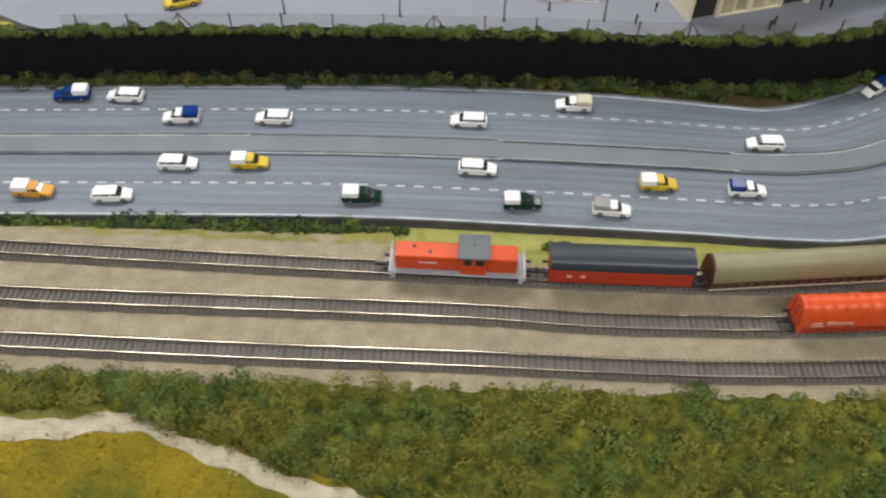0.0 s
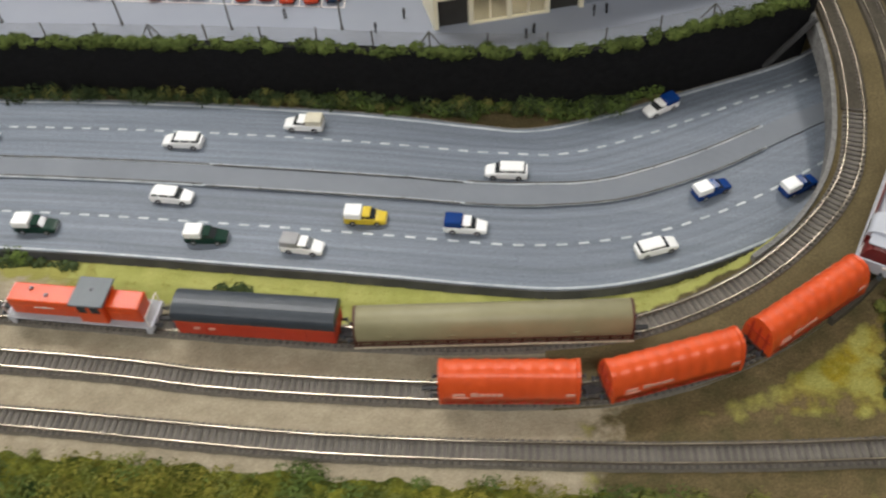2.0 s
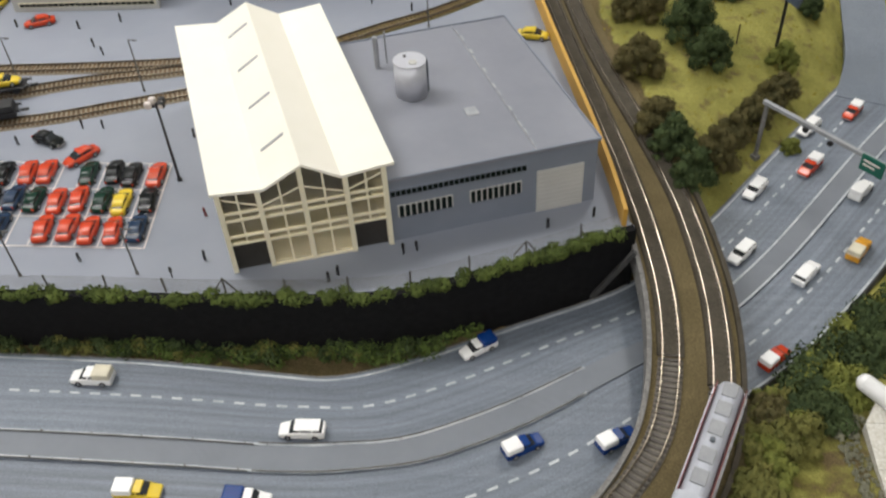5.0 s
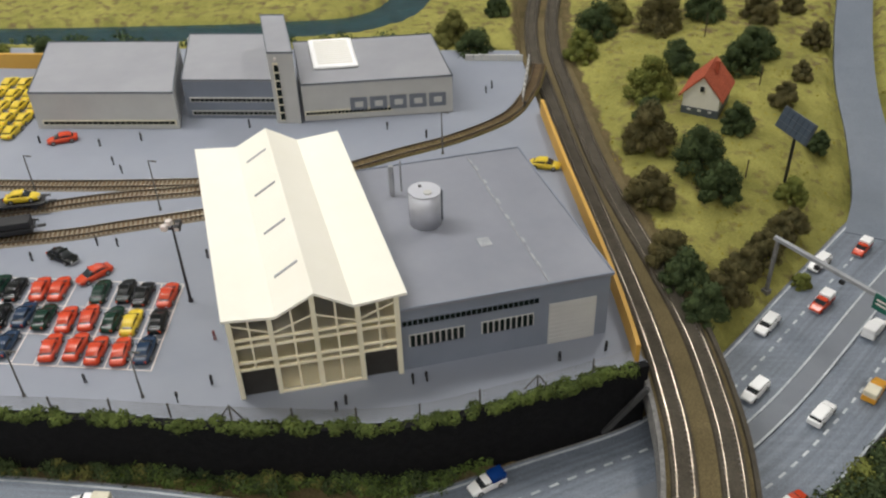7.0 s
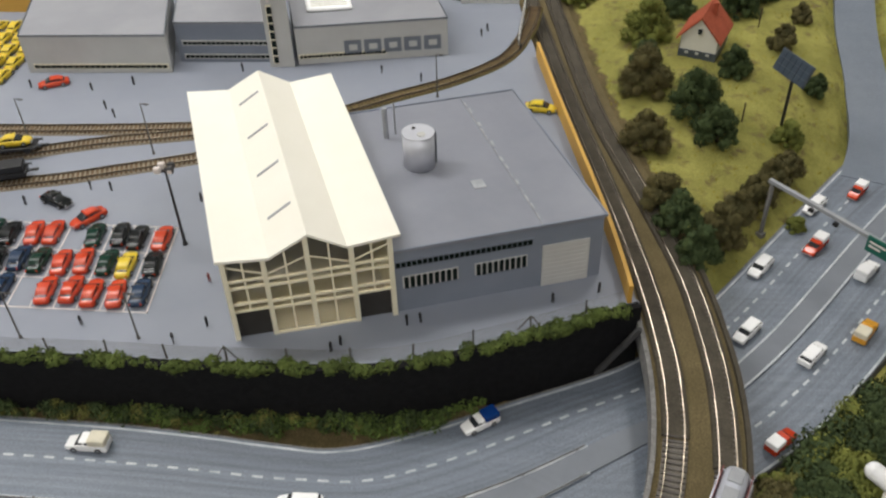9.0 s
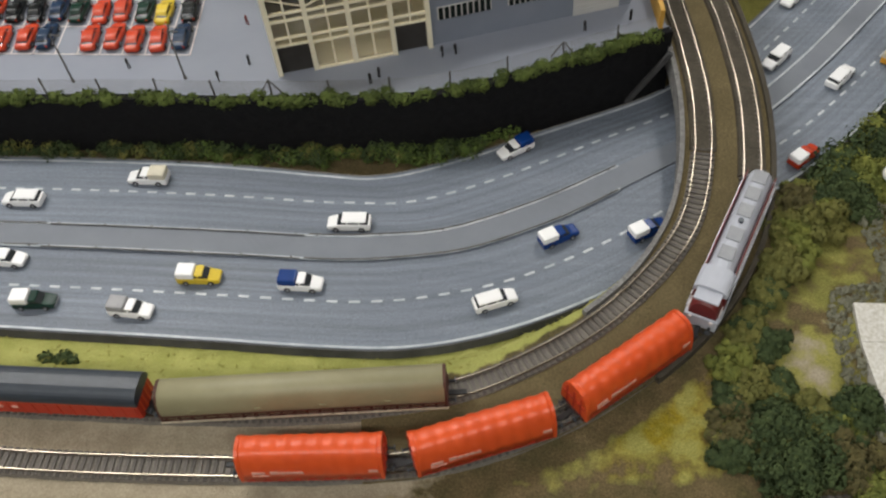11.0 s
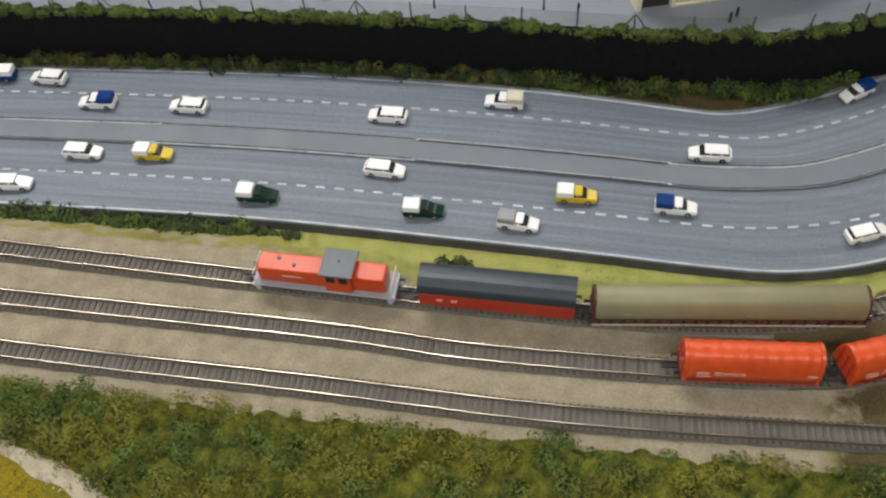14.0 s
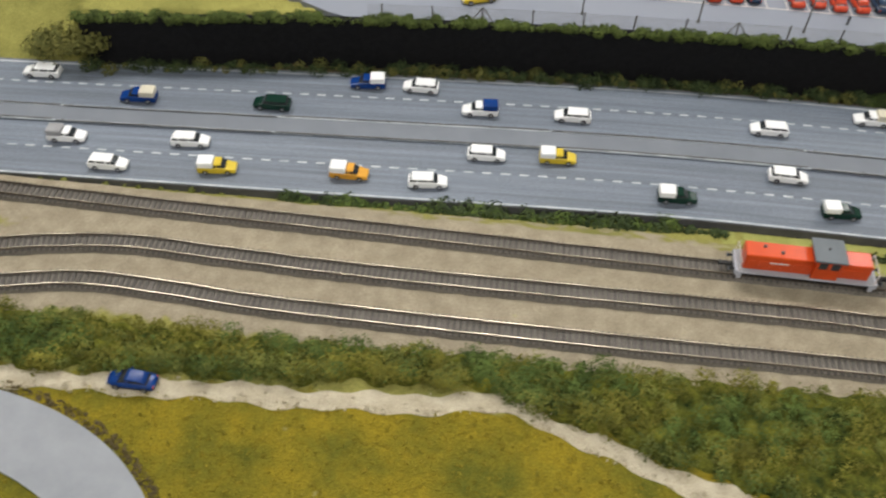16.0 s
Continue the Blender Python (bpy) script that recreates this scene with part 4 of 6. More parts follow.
def grey_annex():
    W, D, Hh = 0.252, 0.305, 0.092
    t = thing("factory_annex", "grey flat-roofed factory annex with window bands", "building", at=pose(0.630, 1.207, 0.0, 0, 0, 18.0))
    part("wall", boxed(0, 0, 0, W, D, Hh - 0.003), GREY_WALL, t)
    part("roof", boxed(-0.001, -0.003, Hh - 0.003, W + 0.003, D + 0.002, Hh, 0.0006), GREY_ROOF, t)
    for a in ((-0.001, -0.003, W + 0.003, -0.001), (W + 0.001, -0.001, W + 0.003, D), (-0.001, D, W + 0.003, D + 0.002)):
        part("roof_edge", boxed(a[0], a[1], Hh, a[2], a[3], Hh + 0.0016), GREY_WALL, t)
    part("roof_seam", boxed(W * 0.70, 0.0, Hh, W * 0.703, D, Hh + 0.0010), ROOF_SEAM, t, "pale seam across the roof")
    window_row(t, 0.004, 0.165, 0.0675, 0.0738, 26, 0.0, GREY_WALL)
    window_row(t, 0.012, 0.076, 0.0355, 0.0515, 9, 0.0, PALE_WALL, 0.0022, 0.0006)
    window_row(t, 0.097, 0.159, 0.0355, 0.0515, 9, 0.0, PALE_WALL, 0.0022, 0.0006)
    g = part("roller_gate", boxed(0.178, -0.0016, 0, 0.236, 0.001, 0.061), PALE_WALL, t, "pale grey roller gate")
    for k in range(9):
        part("slat", boxed(0.180, -0.0021, 0.003 + k * 0.0063, 0.234, -0.0014, 0.0085 + k * 0.0063), PALE_WALL, g)
    tk = part("roof_tank", cyled((0.078, 0.158, Hh), 0.0195, 0.046, 36), TANK, t, "silvery round tank on the roof", True)
    for p in tk.data.polygons:
        p.use_smooth = abs(p.normal.z) < 0.9
    part("tank_lid", cyled((0.078, 0.158, Hh + 0.046), 0.020, 0.0016, 36), TANK, tk)
    part("vent", cyled((0.080, 0.151, Hh + 0.0476), 0.005, 0.0014, 16), PALE_WALL, tk)
    part("hatch", cyled((0.075, 0.168, Hh + 0.0476), 0.0022, 0.0012, 12), DARK, tk)
    part("ladder", boxed(0.0985, 0.158, Hh, 0.1005, 0.162, Hh + 0.044), DGREY_PL, tk)
    part("flue_pipe", cyled((0.054, 0.232, Hh), 0.0034, 0.044, 14), GREY_PL, t)
    part("thin_pipe", cyled((0.068, 0.238, Hh), 0.0013, 0.046, 8), GREY_PL, t)
    part("roof_patch", boxed(0.126, 0.088, Hh, 0.141, 0.106, Hh + 0.0008), ROOF_SEAM, t, "pale patch on the roof")
    for k in range(16):
        y = 0.012 + k * 0.0178
        x = W * 0.704 + 0.0012 * math.sin(k * 2.3)
        part("roof_plate", boxed(x, y, Hh, x + 0.0016 + 0.0016 * ((k * 7) % 5 > 2), y + 0.010 + 0.005 * ((k * 3) % 4) / 4, Hh + 0.0007), ROOF_SEAM, t)
    askew(t, 0.06)


def north_factory():
    t = thing("factory_complex", "grey and off-white factory blocks with a narrow tower", "building", at=pose(0, 0, 0))
    def block(name, m, w, d, h, wall, roof, lip=0.0015):
        b = part(name, boxed(0, 0, 0, w, d, h), wall, t)
        b.matrix_basis = m
        part("roof", boxed(-0.001, -0.001, h, w + 0.001, d + 0.001, h + 0.002), roof, b)
        for a in ((-0.001, -0.001, w + 0.001, 0.0005), (-0.001, d - 0.0005, w + 0.001, d + 0.001), (-0.001, 0.0005, 0.0005, d - 0.0005), (w - 0.0005, 0.0005, w + 0.001, d - 0.0005)):
            part("roof_edge", boxed(a[0], a[1], h + 0.002, a[2], a[3], h + 0.002 + lip), DGREY_PL, b)
        return b
    a = block("west_block", pose(-0.070, 1.776, 0, 0, 0, 1.5), 0.250, 0.215, 0.066, PALE_WALL, MID_ROOF)
    window_row(a, 0.012, 0.244, 0.0095, 0.0145, 24, 0.0, CREAM)
    b = block("middle_block", pose(0.183, 1.822, 0, 0, 0, 1.0), 0.162, 0.20, 0.070, GREY_WALL, MID_ROOF)
    window_row(b, 0.010, 0.158, 0.033, 0.038, 18, 0.0, PALE_WALL)
    window_row(b, 0.010, 0.158, 0.008, 0.013, 18, 0.0, PALE_WALL)
    c = block("tower", pose(0.345, 1.806, 0, 0, 0, 2.0), 0.042, 0.165, 0.128, PALE_WALL, MID_ROOF)
    part("strip_back", boxed(0.006, -0.0012, 0.006, 0.0155, 0.001, 0.112), CREAM, c)
    for k in range(7):
        part("pane", boxed(0.0075, -0.0024, 0.008 + k * 0.0148, 0.0155, -0.0008, 0.0195 + k * 0.0148), PANE_GLASS, c)
    part("lamp_dot", cyled((0.011, -0.003, 0.119), 0.0025, 0.003, 12, axis="y"), WHITE_P, c)
    d = block("east_block", pose(0.392, 1.815, 0, 0, 0, 9.5), 0.257, 0.185, 0.066, PALE_WALL, MID_ROOF)
    window_row(d, 0.003, 0.150, 0.012, 0.0165, 22, 0.0, CREAM)
    # grey lettering shapes drawn as plain bars
    for k in range(5):
        part("sign_bar", boxed(0.080 + k * 0.034, -0.0022, 0.014, 0.109 + k * 0.034, -0.0003, 0.039), MEDIAN, d, "plain grey sign bar")
        part("sign_gap", boxed(0.088 + k * 0.034, -0.0030, 0.0215, 0.102 + k * 0.034, -0.0018, 0.0315), PALE_WALL, d)
    sk = part("skylight", boxed(0.027, 0.055, 0.068, 0.106, 0.180, 0.0745, 0.004), CAR_PAINT["white"], d, "white ribbed skylight on the roof")
    for k in range(12):
        part("rib", boxed(0.036, 0.066 + k * 0.0088, 0.0735, 0.097, 0.069 + k * 0.0088, 0.0754), PLASTER, sk)
    for b, k in ((a, 0.25), (b, 0.22), (c, 0.28), (d, 0.12)):
        askew(b, k)
    return t


def yard_walls():
    l = EAST[(EAST[:, 1] > 1.235) & (EAST[:, 1] < 1.86)]
    l3 = np.column_stack([l, np.full(len(l), 0.0)])
    w = strip("yellow_wall", l3, [(-0.0025, -0.05), (0.0025, -0.05), (0.0025, 0.026), (-0.0025, 0.026)], YELLOW_W)
    tagged(w, "smooth ochre-yellow boundary wall beside the track", "wall", kind="structure")
    w2 = finish("yellow_wall", boxed(-0.62, 2.02, 0.0, -0.08, 2.026, 0.03), YELLOW_W)
    tagged(w2, "smooth ochre-yellow boundary wall behind the car park", "wall", kind="structure")
    f = thing("yard_wall", "low grey concrete wall panels behind the factory", "wall")
    for k in range(7):
        part("panel", boxed(0.655 + k * 0.016, 2.07, 0.0, 0.670 + k * 0.016, 2.073, 0.012), PALE_WALL, f)
    for k in range(8):
        part("post", boxed(0.776 - k * 0.0015, 2.06 - k * 0.022, 0.0, 0.779 - k * 0.0015, 2.063 - k * 0.022, 0.017), PALE_WALL, f)
        part("panel", boxed(0.7765 - k * 0.0015, 2.043 - k * 0.022, 0.0, 0.7785 - k * 0.0015, 2.060 - k * 0.022, 0.013), PALE_WALL, f)


def fence():
    f = thing("wire_fence", "thin dark wire fence along the yard edge", "fence")
    l = wall_line(0.012, -0.40, 0.90, 0.0)
    s, L, k = 0.02, length(l), 0
    pb = None
    while s < L:
        p = along(l, s, s + 0.001, 2)[0]
        if pb is None:
            pb = part("post", cyled((0, 0, 0), 0.0011, 0.023, 6), POST, f)
            o = pb
        else:
            o = new("post", pb.data)
            o.parent = f
        o.matrix_basis = pose(p[0], p[1], 0, 2 * math.sin(k * 3), 2 * math.cos(k * 5), 0)
        if k % 5 == 2:
            for d in (-1, 1):
                part("strut", boxed(-0.0006, -0.0006, 0, 0.0006, 0.0006, 0.026, m=pose(p[0] + d * 0.015, p[1], 0, 0, -d * 33, 0)), POST, f)
        s += 0.069
        k += 1
    for h in (0.003, 0.006, 0.009, 0.012, 0.015, 0.018, 0.0205):
        strip("wire", l, [(-0.00015, h), (0.00015, h), (0.00015, h + 0.0003), (-0.00015, h + 0.0003)], POST, f)


def lamp_post(x, y, h, label, heads=0, thick=0.0008):
    t = thing("lamp_post", label, "lamp post", "yard lamp posts", pose(x, y, 0))
    part("pole", cyled((0, 0, 0), thick * 1.6, h, 10, thick), BLACK if heads else POST, t)
    part("foot", cyled((0, 0, 0), thick * 2.6, 0.003, 10), BLACK if heads else POST, t)
    if heads:
        part("crossbar", boxed(-0.010, -0.0012, h - 0.006, 0.010, 0.0012, h - 0.003), BLACK, t)
        for dx, dy in ((-0.008, -0.005), (0.008, -0.004), (-0.006, 0.006), (0.006, 0.006)):
            q = part("floodlight", boxed(dx - 0.004, dy - 0.0035, h - 0.004, dx + 0.004, dy + 0.0035, h + 0.004, 0.0015), WHITE_P if dx < 0 else BLACK, t)
            part("lens", boxed(dx - 0.0028, dy - 0.0036, h - 0.003, dx + 0.0028, dy - 0.0026, h + 0.002), WHITE_P, q)
    else:
        part("arm", boxed(0, -0.0004, h - 0.001, 0.008, 0.0004, h), POST, t)
        part("head", boxed(0.005, -0.001, h - 0.002, 0.012, 0.001, h - 0.0008), POST, t)


def figurine(x, y, z, a, m, h=0.018):
    """A tiny standing figure as one plain peg-like shape."""
    bm = bmesh.new()
    cyl(bm, (-0.0010, 0, 0), 0.0008, h * 0.46, 7)
    cyl(bm, (0.0010, 0.0008, 0), 0.0008, h * 0.46, 7)
    cyl(bm, (0, 0, h * 0.45), 0.0014, h * 0.36, 8, 0.0020)
    bmesh.ops.create_icosphere(bm, subdivisions=1, radius=0.0014, matrix=Matrix.Translation((0, 0, h * 0.91)))
    o = finish("figurine", bm, m)
    o.matrix_basis = pose(x, y, z, 0, 0, a)
    tagged(o, "tiny dark plastic figurine standing on the yard", "figurine", "yard figurines")


cream_hall()
grey_annex()
north_factory()
yard_walls()
fence()
lamp_post(0.343, 1.322, 0.118, "tall black floodlight mast on the yard", 1, 0.0013)
for x, y, h in ((0.040, 1.540, 0.085), (0.231, 1.531, 0.085), (0.639, 1.710, 0.075), (0.341, 1.150, 0.07), (0.203, 1.145, 0.07), (0.06, 1.150, 0.07), (-0.1, 1.150, 0.07)):
    lamp_post(x, y, h, "thin grey street lamp on the yard")
for i, (x, y) in enumerate([(0.266, 1.169), (0.415, 1.174), (0.384, 1.145), (0.575, 1.151), (0.566, 1.140), (0.646, 1.187), (0.661, 1.192), (0.813, 1.232), (0.868, 1.252),
                            (0.539, 1.789), (0.608, 1.762), (0.127, 1.739), (0.063, 1.718), (0.109, 1.659), (0.133, 1.633), (0.396, 1.250), (0.338, 1.415), (0.172, 1.438),
                            (0.202, 1.437), (0.094, 1.399), (0.30, 1.79), (0.70, 1.93), (0.71, 1.95), (0.77, 1.87), (-0.045, 1.725)]):
    figurine(x, y, 0.0, i * 47, BLACK if i != 15 else MAROON, 0.015 + 0.002 * ((i * 7) % 3) / 3)


# ---- cars ----
def hull(bm, stations, seg=3):
    """A car body from cross-sections: (x, half width, low, high, rounding)."""
    rings = []
    for x, w, z0, z1, r in stations:
        r = min(r, w * 0.9, (z1 - z0) * 0.49)
        pts = [(-w, z0)]
        for k in range(seg + 1):
            a = math.pi - k * math.pi / 2 / seg
            pts.append((-w + r + r * math.cos(a), z1 - r + r * math.sin(a)))
        for k in range(seg + 1):
            a = math.pi / 2 - k * math.pi / 2 / seg
            pts.append((w - r + r * math.cos(a), z1 - r + r * math.sin(a)))
        pts.append((w, z0))
        rings.append([bm.verts.new((x, y, z)) for y, z in pts])
    n = len(rings[0])
    for a, b in zip(rings, rings[1:]):
        for i in range(n):
            bm.faces.new((a[i], a[(i + 1) % n], b[(i + 1) % n], b[i]))
    bm.faces.new(rings[0][::-1])
    bm.faces.new(rings[-1])
    bmesh.ops.recalc_face_normals(bm, faces=bm.faces)
    return bm


PROTO = {}


def car(kind, body, top=None):
    """A small model car, nose towards +x; built once for each kind and colour."""
    key = (kind, body, top)
    if key in PROTO:
        return PROTO[key]
    L, W = {"estate": (0.052, 0.0098), "pickup": (0.050, 0.0096), "coupe": (0.050, 0.0100)}[kind]
    names = {"estate": f"{body} model estate car with dark windows", "pickup": f"{body} model pickup with {top} canopy over the bed", "coupe": f"{body} rounded model saloon car"}
    t = thing("car", names[kind], "car", "model cars")
    P = CAR_PAINT[body]
    h = L / 2
    if kind == "estate":
        st = [(-h, W * .86, .003, .0105, .002), (-h + .002, W, .0025, .0116, .0022), (h * .3, W, .0025, .0116, .002), (h - .010, W * .98, .0025, .0105, .002), (h - .002, W * .9, .003, .0082, .002), (h, W * .8, .0035, .0072, .0018)]
        gh = [(-h + .0015, W * .88, .0095, .0102, .001), (-h + .005, W * .82, .0095, .0152, .002), (h * .22, W * .82, .0095, .0157, .002), (h * .34, W * .83, .0095, .0150, .002), (h * .52, W * .84, .0092, .0110, .001)]
        rf = (-h + .0045, -W * .84, .0140, h * .30, W * .84, .0164)
    elif kind == "pickup":
        st = [(-h, W * .9, .003, .0108, .0015), (-h + .002, W, .0025, .0114, .0015), (h * .4, W, .0025, .0114, .002), (h - .009, W * .97, .0025, .0095, .002), (h - .0015, W * .9, .003, .0080, .002), (h, W * .8, .0035, .007, .0015)]
        gh = [(-h * .12, W * .84, .0095, .0150, .002), (h * .16, W * .84, .0095, .0156, .002), (h * .28, W * .84, .0095, .0150, .002), (h * .50, W * .84, .0092, .0109, .001)]
        rf = (-h * .12, -W * .85, .0140, h * .27, W * .85, .0163)
    else:
        st = [(-h, W * .7, .0035, .0075, .003), (-h + .003, W * .92, .0025, .0095, .0035), (-h * .4, W, .0022, .0103, .0035), (h * .4, W, .0022, .0098, .0035), (h - .006, W * .9, .0024, .0085, .0035), (h, W * .66, .0035, .0062, .0025)]
        gh = [(-h * .78, W * .7, .0085, .0092, .001), (-h * .42, W * .74, .0085, .0142, .003), (h * .05, W * .74, .0085, .0150, .0035), (h * .18, W * .74, .0085, .0145, .003), (h * .52, W * .78, .0085, .0093, .001)]
        rf = (-h * .52, -W * .70, .0122, h * .20, W * .70, .0156)
    soft_body = kind == "coupe"
    b = part("body", hull(bmesh.new(), st, 5 if soft_body else 3), P, t, smooth=soft_body)
    part("glazing", hull(bmesh.new(), gh, 5 if soft_body else 3), DARK_GLASS, t, smooth=soft_body)
    bm = bmesh.new()
    if soft_body:
        hull(bm, [(-h * .66, W * .70, .0098, .0118, .001), (-h * .42, W * .71, .0128, .01485, .0022), (h * .05, W * .72, .0130, .0155, .003), (h * .16, W * .71, .0130, .0150, .002)], 5)
    else:
        box(bm, *rf, bevel=0.0012)
    part("roof", bm, P, t, smooth=soft_body)
    for sy in (-1, 1):
        for x in ((-h + .012, h * .0) if kind == "estate" else (h * .02,)):
            part("door_post", boxed(x, sy * W * .86 - .0006, .0098, x + .0014, sy * W * .86 + .0006, .0150, m=Matrix()), P, t)
    if kind == "pickup":
        bm = bmesh.new()
        box(bm, -h + .0005, -W * .96, .0095, -h * .14, W * .96, .0192, bevel=0.0018)
        part("canopy", bm, CAR_PAINT[top or "white"], t, f"{top} canopy")
    wm = None
    for x in (-h + .0105, h - .0105):
        for sy in (-1, 1):
            if wm is None:
                o = part("wheel", cyled((0, -.0012, 0), .0037, .0024, 14, axis="y"), TYRE, t)
                r = part("rim", cyled((0, -.0014, 0), .0020, .0028, 10, axis="y"), RIM, o)
                wm, rm = o.data, r.data
            else:
                o = new("wheel", wm)
                o.parent = t
                r = new("rim", rm)
                r.parent = o
            o.matrix_basis = pose(x, sy * (W - .0006), .0037)
    for sy in (-1, 1):
        part("headlight", boxed(h - .0014, sy * W * .55 - .0014, .0052, h - .0002, sy * W * .55 + .0014, .0068), RIM, t)
        part("tail_light", boxed(-h + .0001, sy * W * .66 - .0012, .0055, -h + .0009, sy * W * .66 + .0012, .0082), CAR_PAINT["red"], t)
    part("bumper", boxed(h - .0012, -W * .78, .0028, h + .0006, W * .78, .0046, 0.0005), GREY_PL, t)
    t.matrix_basis = pose(0.3, 1.5, -0.6)
    PROTO[key] = t
    return t


PLACED = set()


def place_car(kind, body, top, m):
    c = car(kind, body, top)
    if (kind, body, top) not in PLACED:
        PLACED.add((kind, body, top))
        c.matrix_basis = m
        return c
    return copy_thing(c, m)


def road_heading(x, y):
    i = int(np.argmin(np.hypot(MID[:, 0] - x, MID[:, 1] - y)))
    i = min(max(i, 2), len(MID) - 3)
    d = MID[i + 2] - MID[i - 2]
    return math.degrees(math.atan2(d[1], d[0]))


def drive(rows, back):
    """Cars on one carriageway: x, y, kind, body, canopy."""
    for k, (x, y, kind, body, top) in enumerate(rows):
        a = road_heading(x, y) + (180 if back else 0) + 3 * math.sin(k * 2.7)
        place_car(kind, body, top, pose(x, y, float(road_z(np.array(x))) + 0.0004, 0, 0, a) @ Matrix.Scale(0.97 if x < 0.65 else 0.92, 4))


E, K = "estate", "pickup"
drive([(-.842, 1.020, E, "white", None), (-.693, .984, K, "blue", "cream"), (-.510, .990, E, "green", None), (-.388, 1.049, K, "blue", "white"),
       (-.314, 1.049, E, "white", None), (-.229, 1.010, K, "white", "blue"), (-.104, 1.012, E, "white", None), (.158, 1.016, E, "white", None),
       (.301, 1.052, K, "white", "cream"), (.551, .989, E, "white", None), (.733, 1.112, K, "white", "blue")], True)
drive([(-.760, .897, K, "white", "grey"), (-.599, .906, E, "white", None), (-.690, .853, E, "white", None), (-.552, .862, K, "yellow", "white"),
       (-.385, .871, K, "orange", "white"), (-.285, .867, E, "white", None), (-.215, .924, E, "white", None), (-.123, .929, K, "yellow", "white"),
       (.026, .876, K, "green", "white"), (.170, .928, E, "white", None), (.226, .872, K, "green", "white"), (.336, .864, K, "white", "grey"),
       (.399, .909, K, "yellow", "white"), (.511, .904, K, "white", "blue"), (.717, .892, E, "white", None), (.783, .981, K, "blue", "white"), (.880, .992, K, "blue", "white")], False)
drive([(1.100, 1.402, E, "white", None), (1.059, 1.276, E, "white", None), (1.184, 1.451, K, "red", "white"), (1.277, 1.584, K, "red", "white"), (1.205, 1.545, E, "white", None)], True)
drive([(1.130, 1.240, E, "white", None), (1.204, 1.283, K, "orange", "cream"), (1.239, 1.400, K, "white", "white"), (1.064, 1.105, K, "red", "white")], False)

R1 = ["black", "red", "red", None, "green", "black", "black", "red"]
R2 = ["black", "navy", "green", "red", "red", "green", "yellow", "black"]
R3 = [None, "red", "red", "red", "red", "navy"]


def car_park():
    bm = bmesh.new()
    org = Vector((0.336, 1.192, 0))
    ux = Vector((-1, 0.02, 0)).normalized()
    uy = Vector((-0.08, 1, 0)).normalized()
    px, py = 0.0291, 0.0545

    def seg(a, b, w=0.0009):
        p, q = org + ux * a[0] * px + uy * a[1] * py, org + ux * b[0] * px + uy * b[1] * py
        d = (q - p).normalized() * w
        n = Vector((-d.y, d.x, 0))
        vs = [bm.verts.new(v + Vector((0, 0, 0.0006))) for v in (p + n - d, p - n - d, q - n + d, q + n + d)]
        bm.faces.new(vs)
    for r in range(4):
        seg((0, r), (19, r))
    for c in range(20):
        seg((c, 0), (c, 3))
    bmesh.ops.recalc_face_normals(bm, faces=bm.faces)
    tagged(finish("parking_lines", bm, WHITE_P), "thin white parking bay lines", "road marking", kind="structure")
    pick = random.Random(5)
    for r, (row, cols) in enumerate(((R3, 20), (R2, 20), (R1, 20))):
        k = len(row)
        for c in range(19):
            if c < k:
                col = row[k - 1 - c]
            else:
                col = pick.choice(["red", "red", "green", "black", "navy", "red", "green", None])
            if col is None:
                continue
            p = org + ux * (c + 0.5) * px + uy * (r + 0.5) * py
            place_car("coupe", col, None, pose(p.x + 0.002 * math.sin(c * 3 + r), p.y + 0.003 * math.cos(c * 2 + r), 0.0002, 0, 0, 95 + 4 * math.sin(c * 1.7 + r * 2)))
    place_car("coupe", "red", None, pose(0.197, 1.366, 0.0002, 0, 0, 232))
    place_car("coupe", "black", None, pose(0.137, 1.404, 0.0002, 0, 0, 335))
    place_car("coupe", "red", None, pose(-0.008, 1.732, 0.0002, 0, 0, 205))
    place_car("coupe", "yellow", None, pose(0.803, 1.672, 0.0002, 0, 0, 350))
    for r in range(5):
        for c in range(4):
            place_car("coupe", "yellow", None, pose(-0.108 - c * 0.032, 1.755 + r * 0.047, 0.0002, 0, 0, 88))
    place_car("coupe", "yellow", None, pose(-0.245, 1.165, 0.0002, 0, 0, 200))
    place_car("coupe", "blue", None, pose(-0.548, 0.533, float(ground_z(np.array([[-0.548, 0.533]]))[0]) + 0.002, 0, 0, 178))


car_park()


# ---- trains ----
def on_track(line, s, length_, back=False):
    """A vehicle's pose: both bogies on the track."""
    a, b = along(line, s - length_ * 0.32, s - length_ * 0.32 + 0.001, 2)[0], along(line, s + length_ * 0.32, s + length_ * 0.32 + 0.001, 2)[0]
    c = (a + b) / 2
    ang = math.degrees(math.atan2(b[1] - a[1], b[0] - a[0]))
    return pose(c[0], c[1], c[2] + 0.0056, 0, 0, ang + (180 if back else 0))


def wheelset(t, xs, r=0.0056):
    w = None
    for x in xs:
        for sy in (-1, 1):
            if w is None:
                o = part("wheel", cyled((0, -0.001, 0), r, 0.002, 18, axis="y"), BLACK, t)
                w = o.data
            else:
                o = new("wheel", w)
                o.parent = t
            o.matrix_basis = pose(x, sy * 0.0083, r)


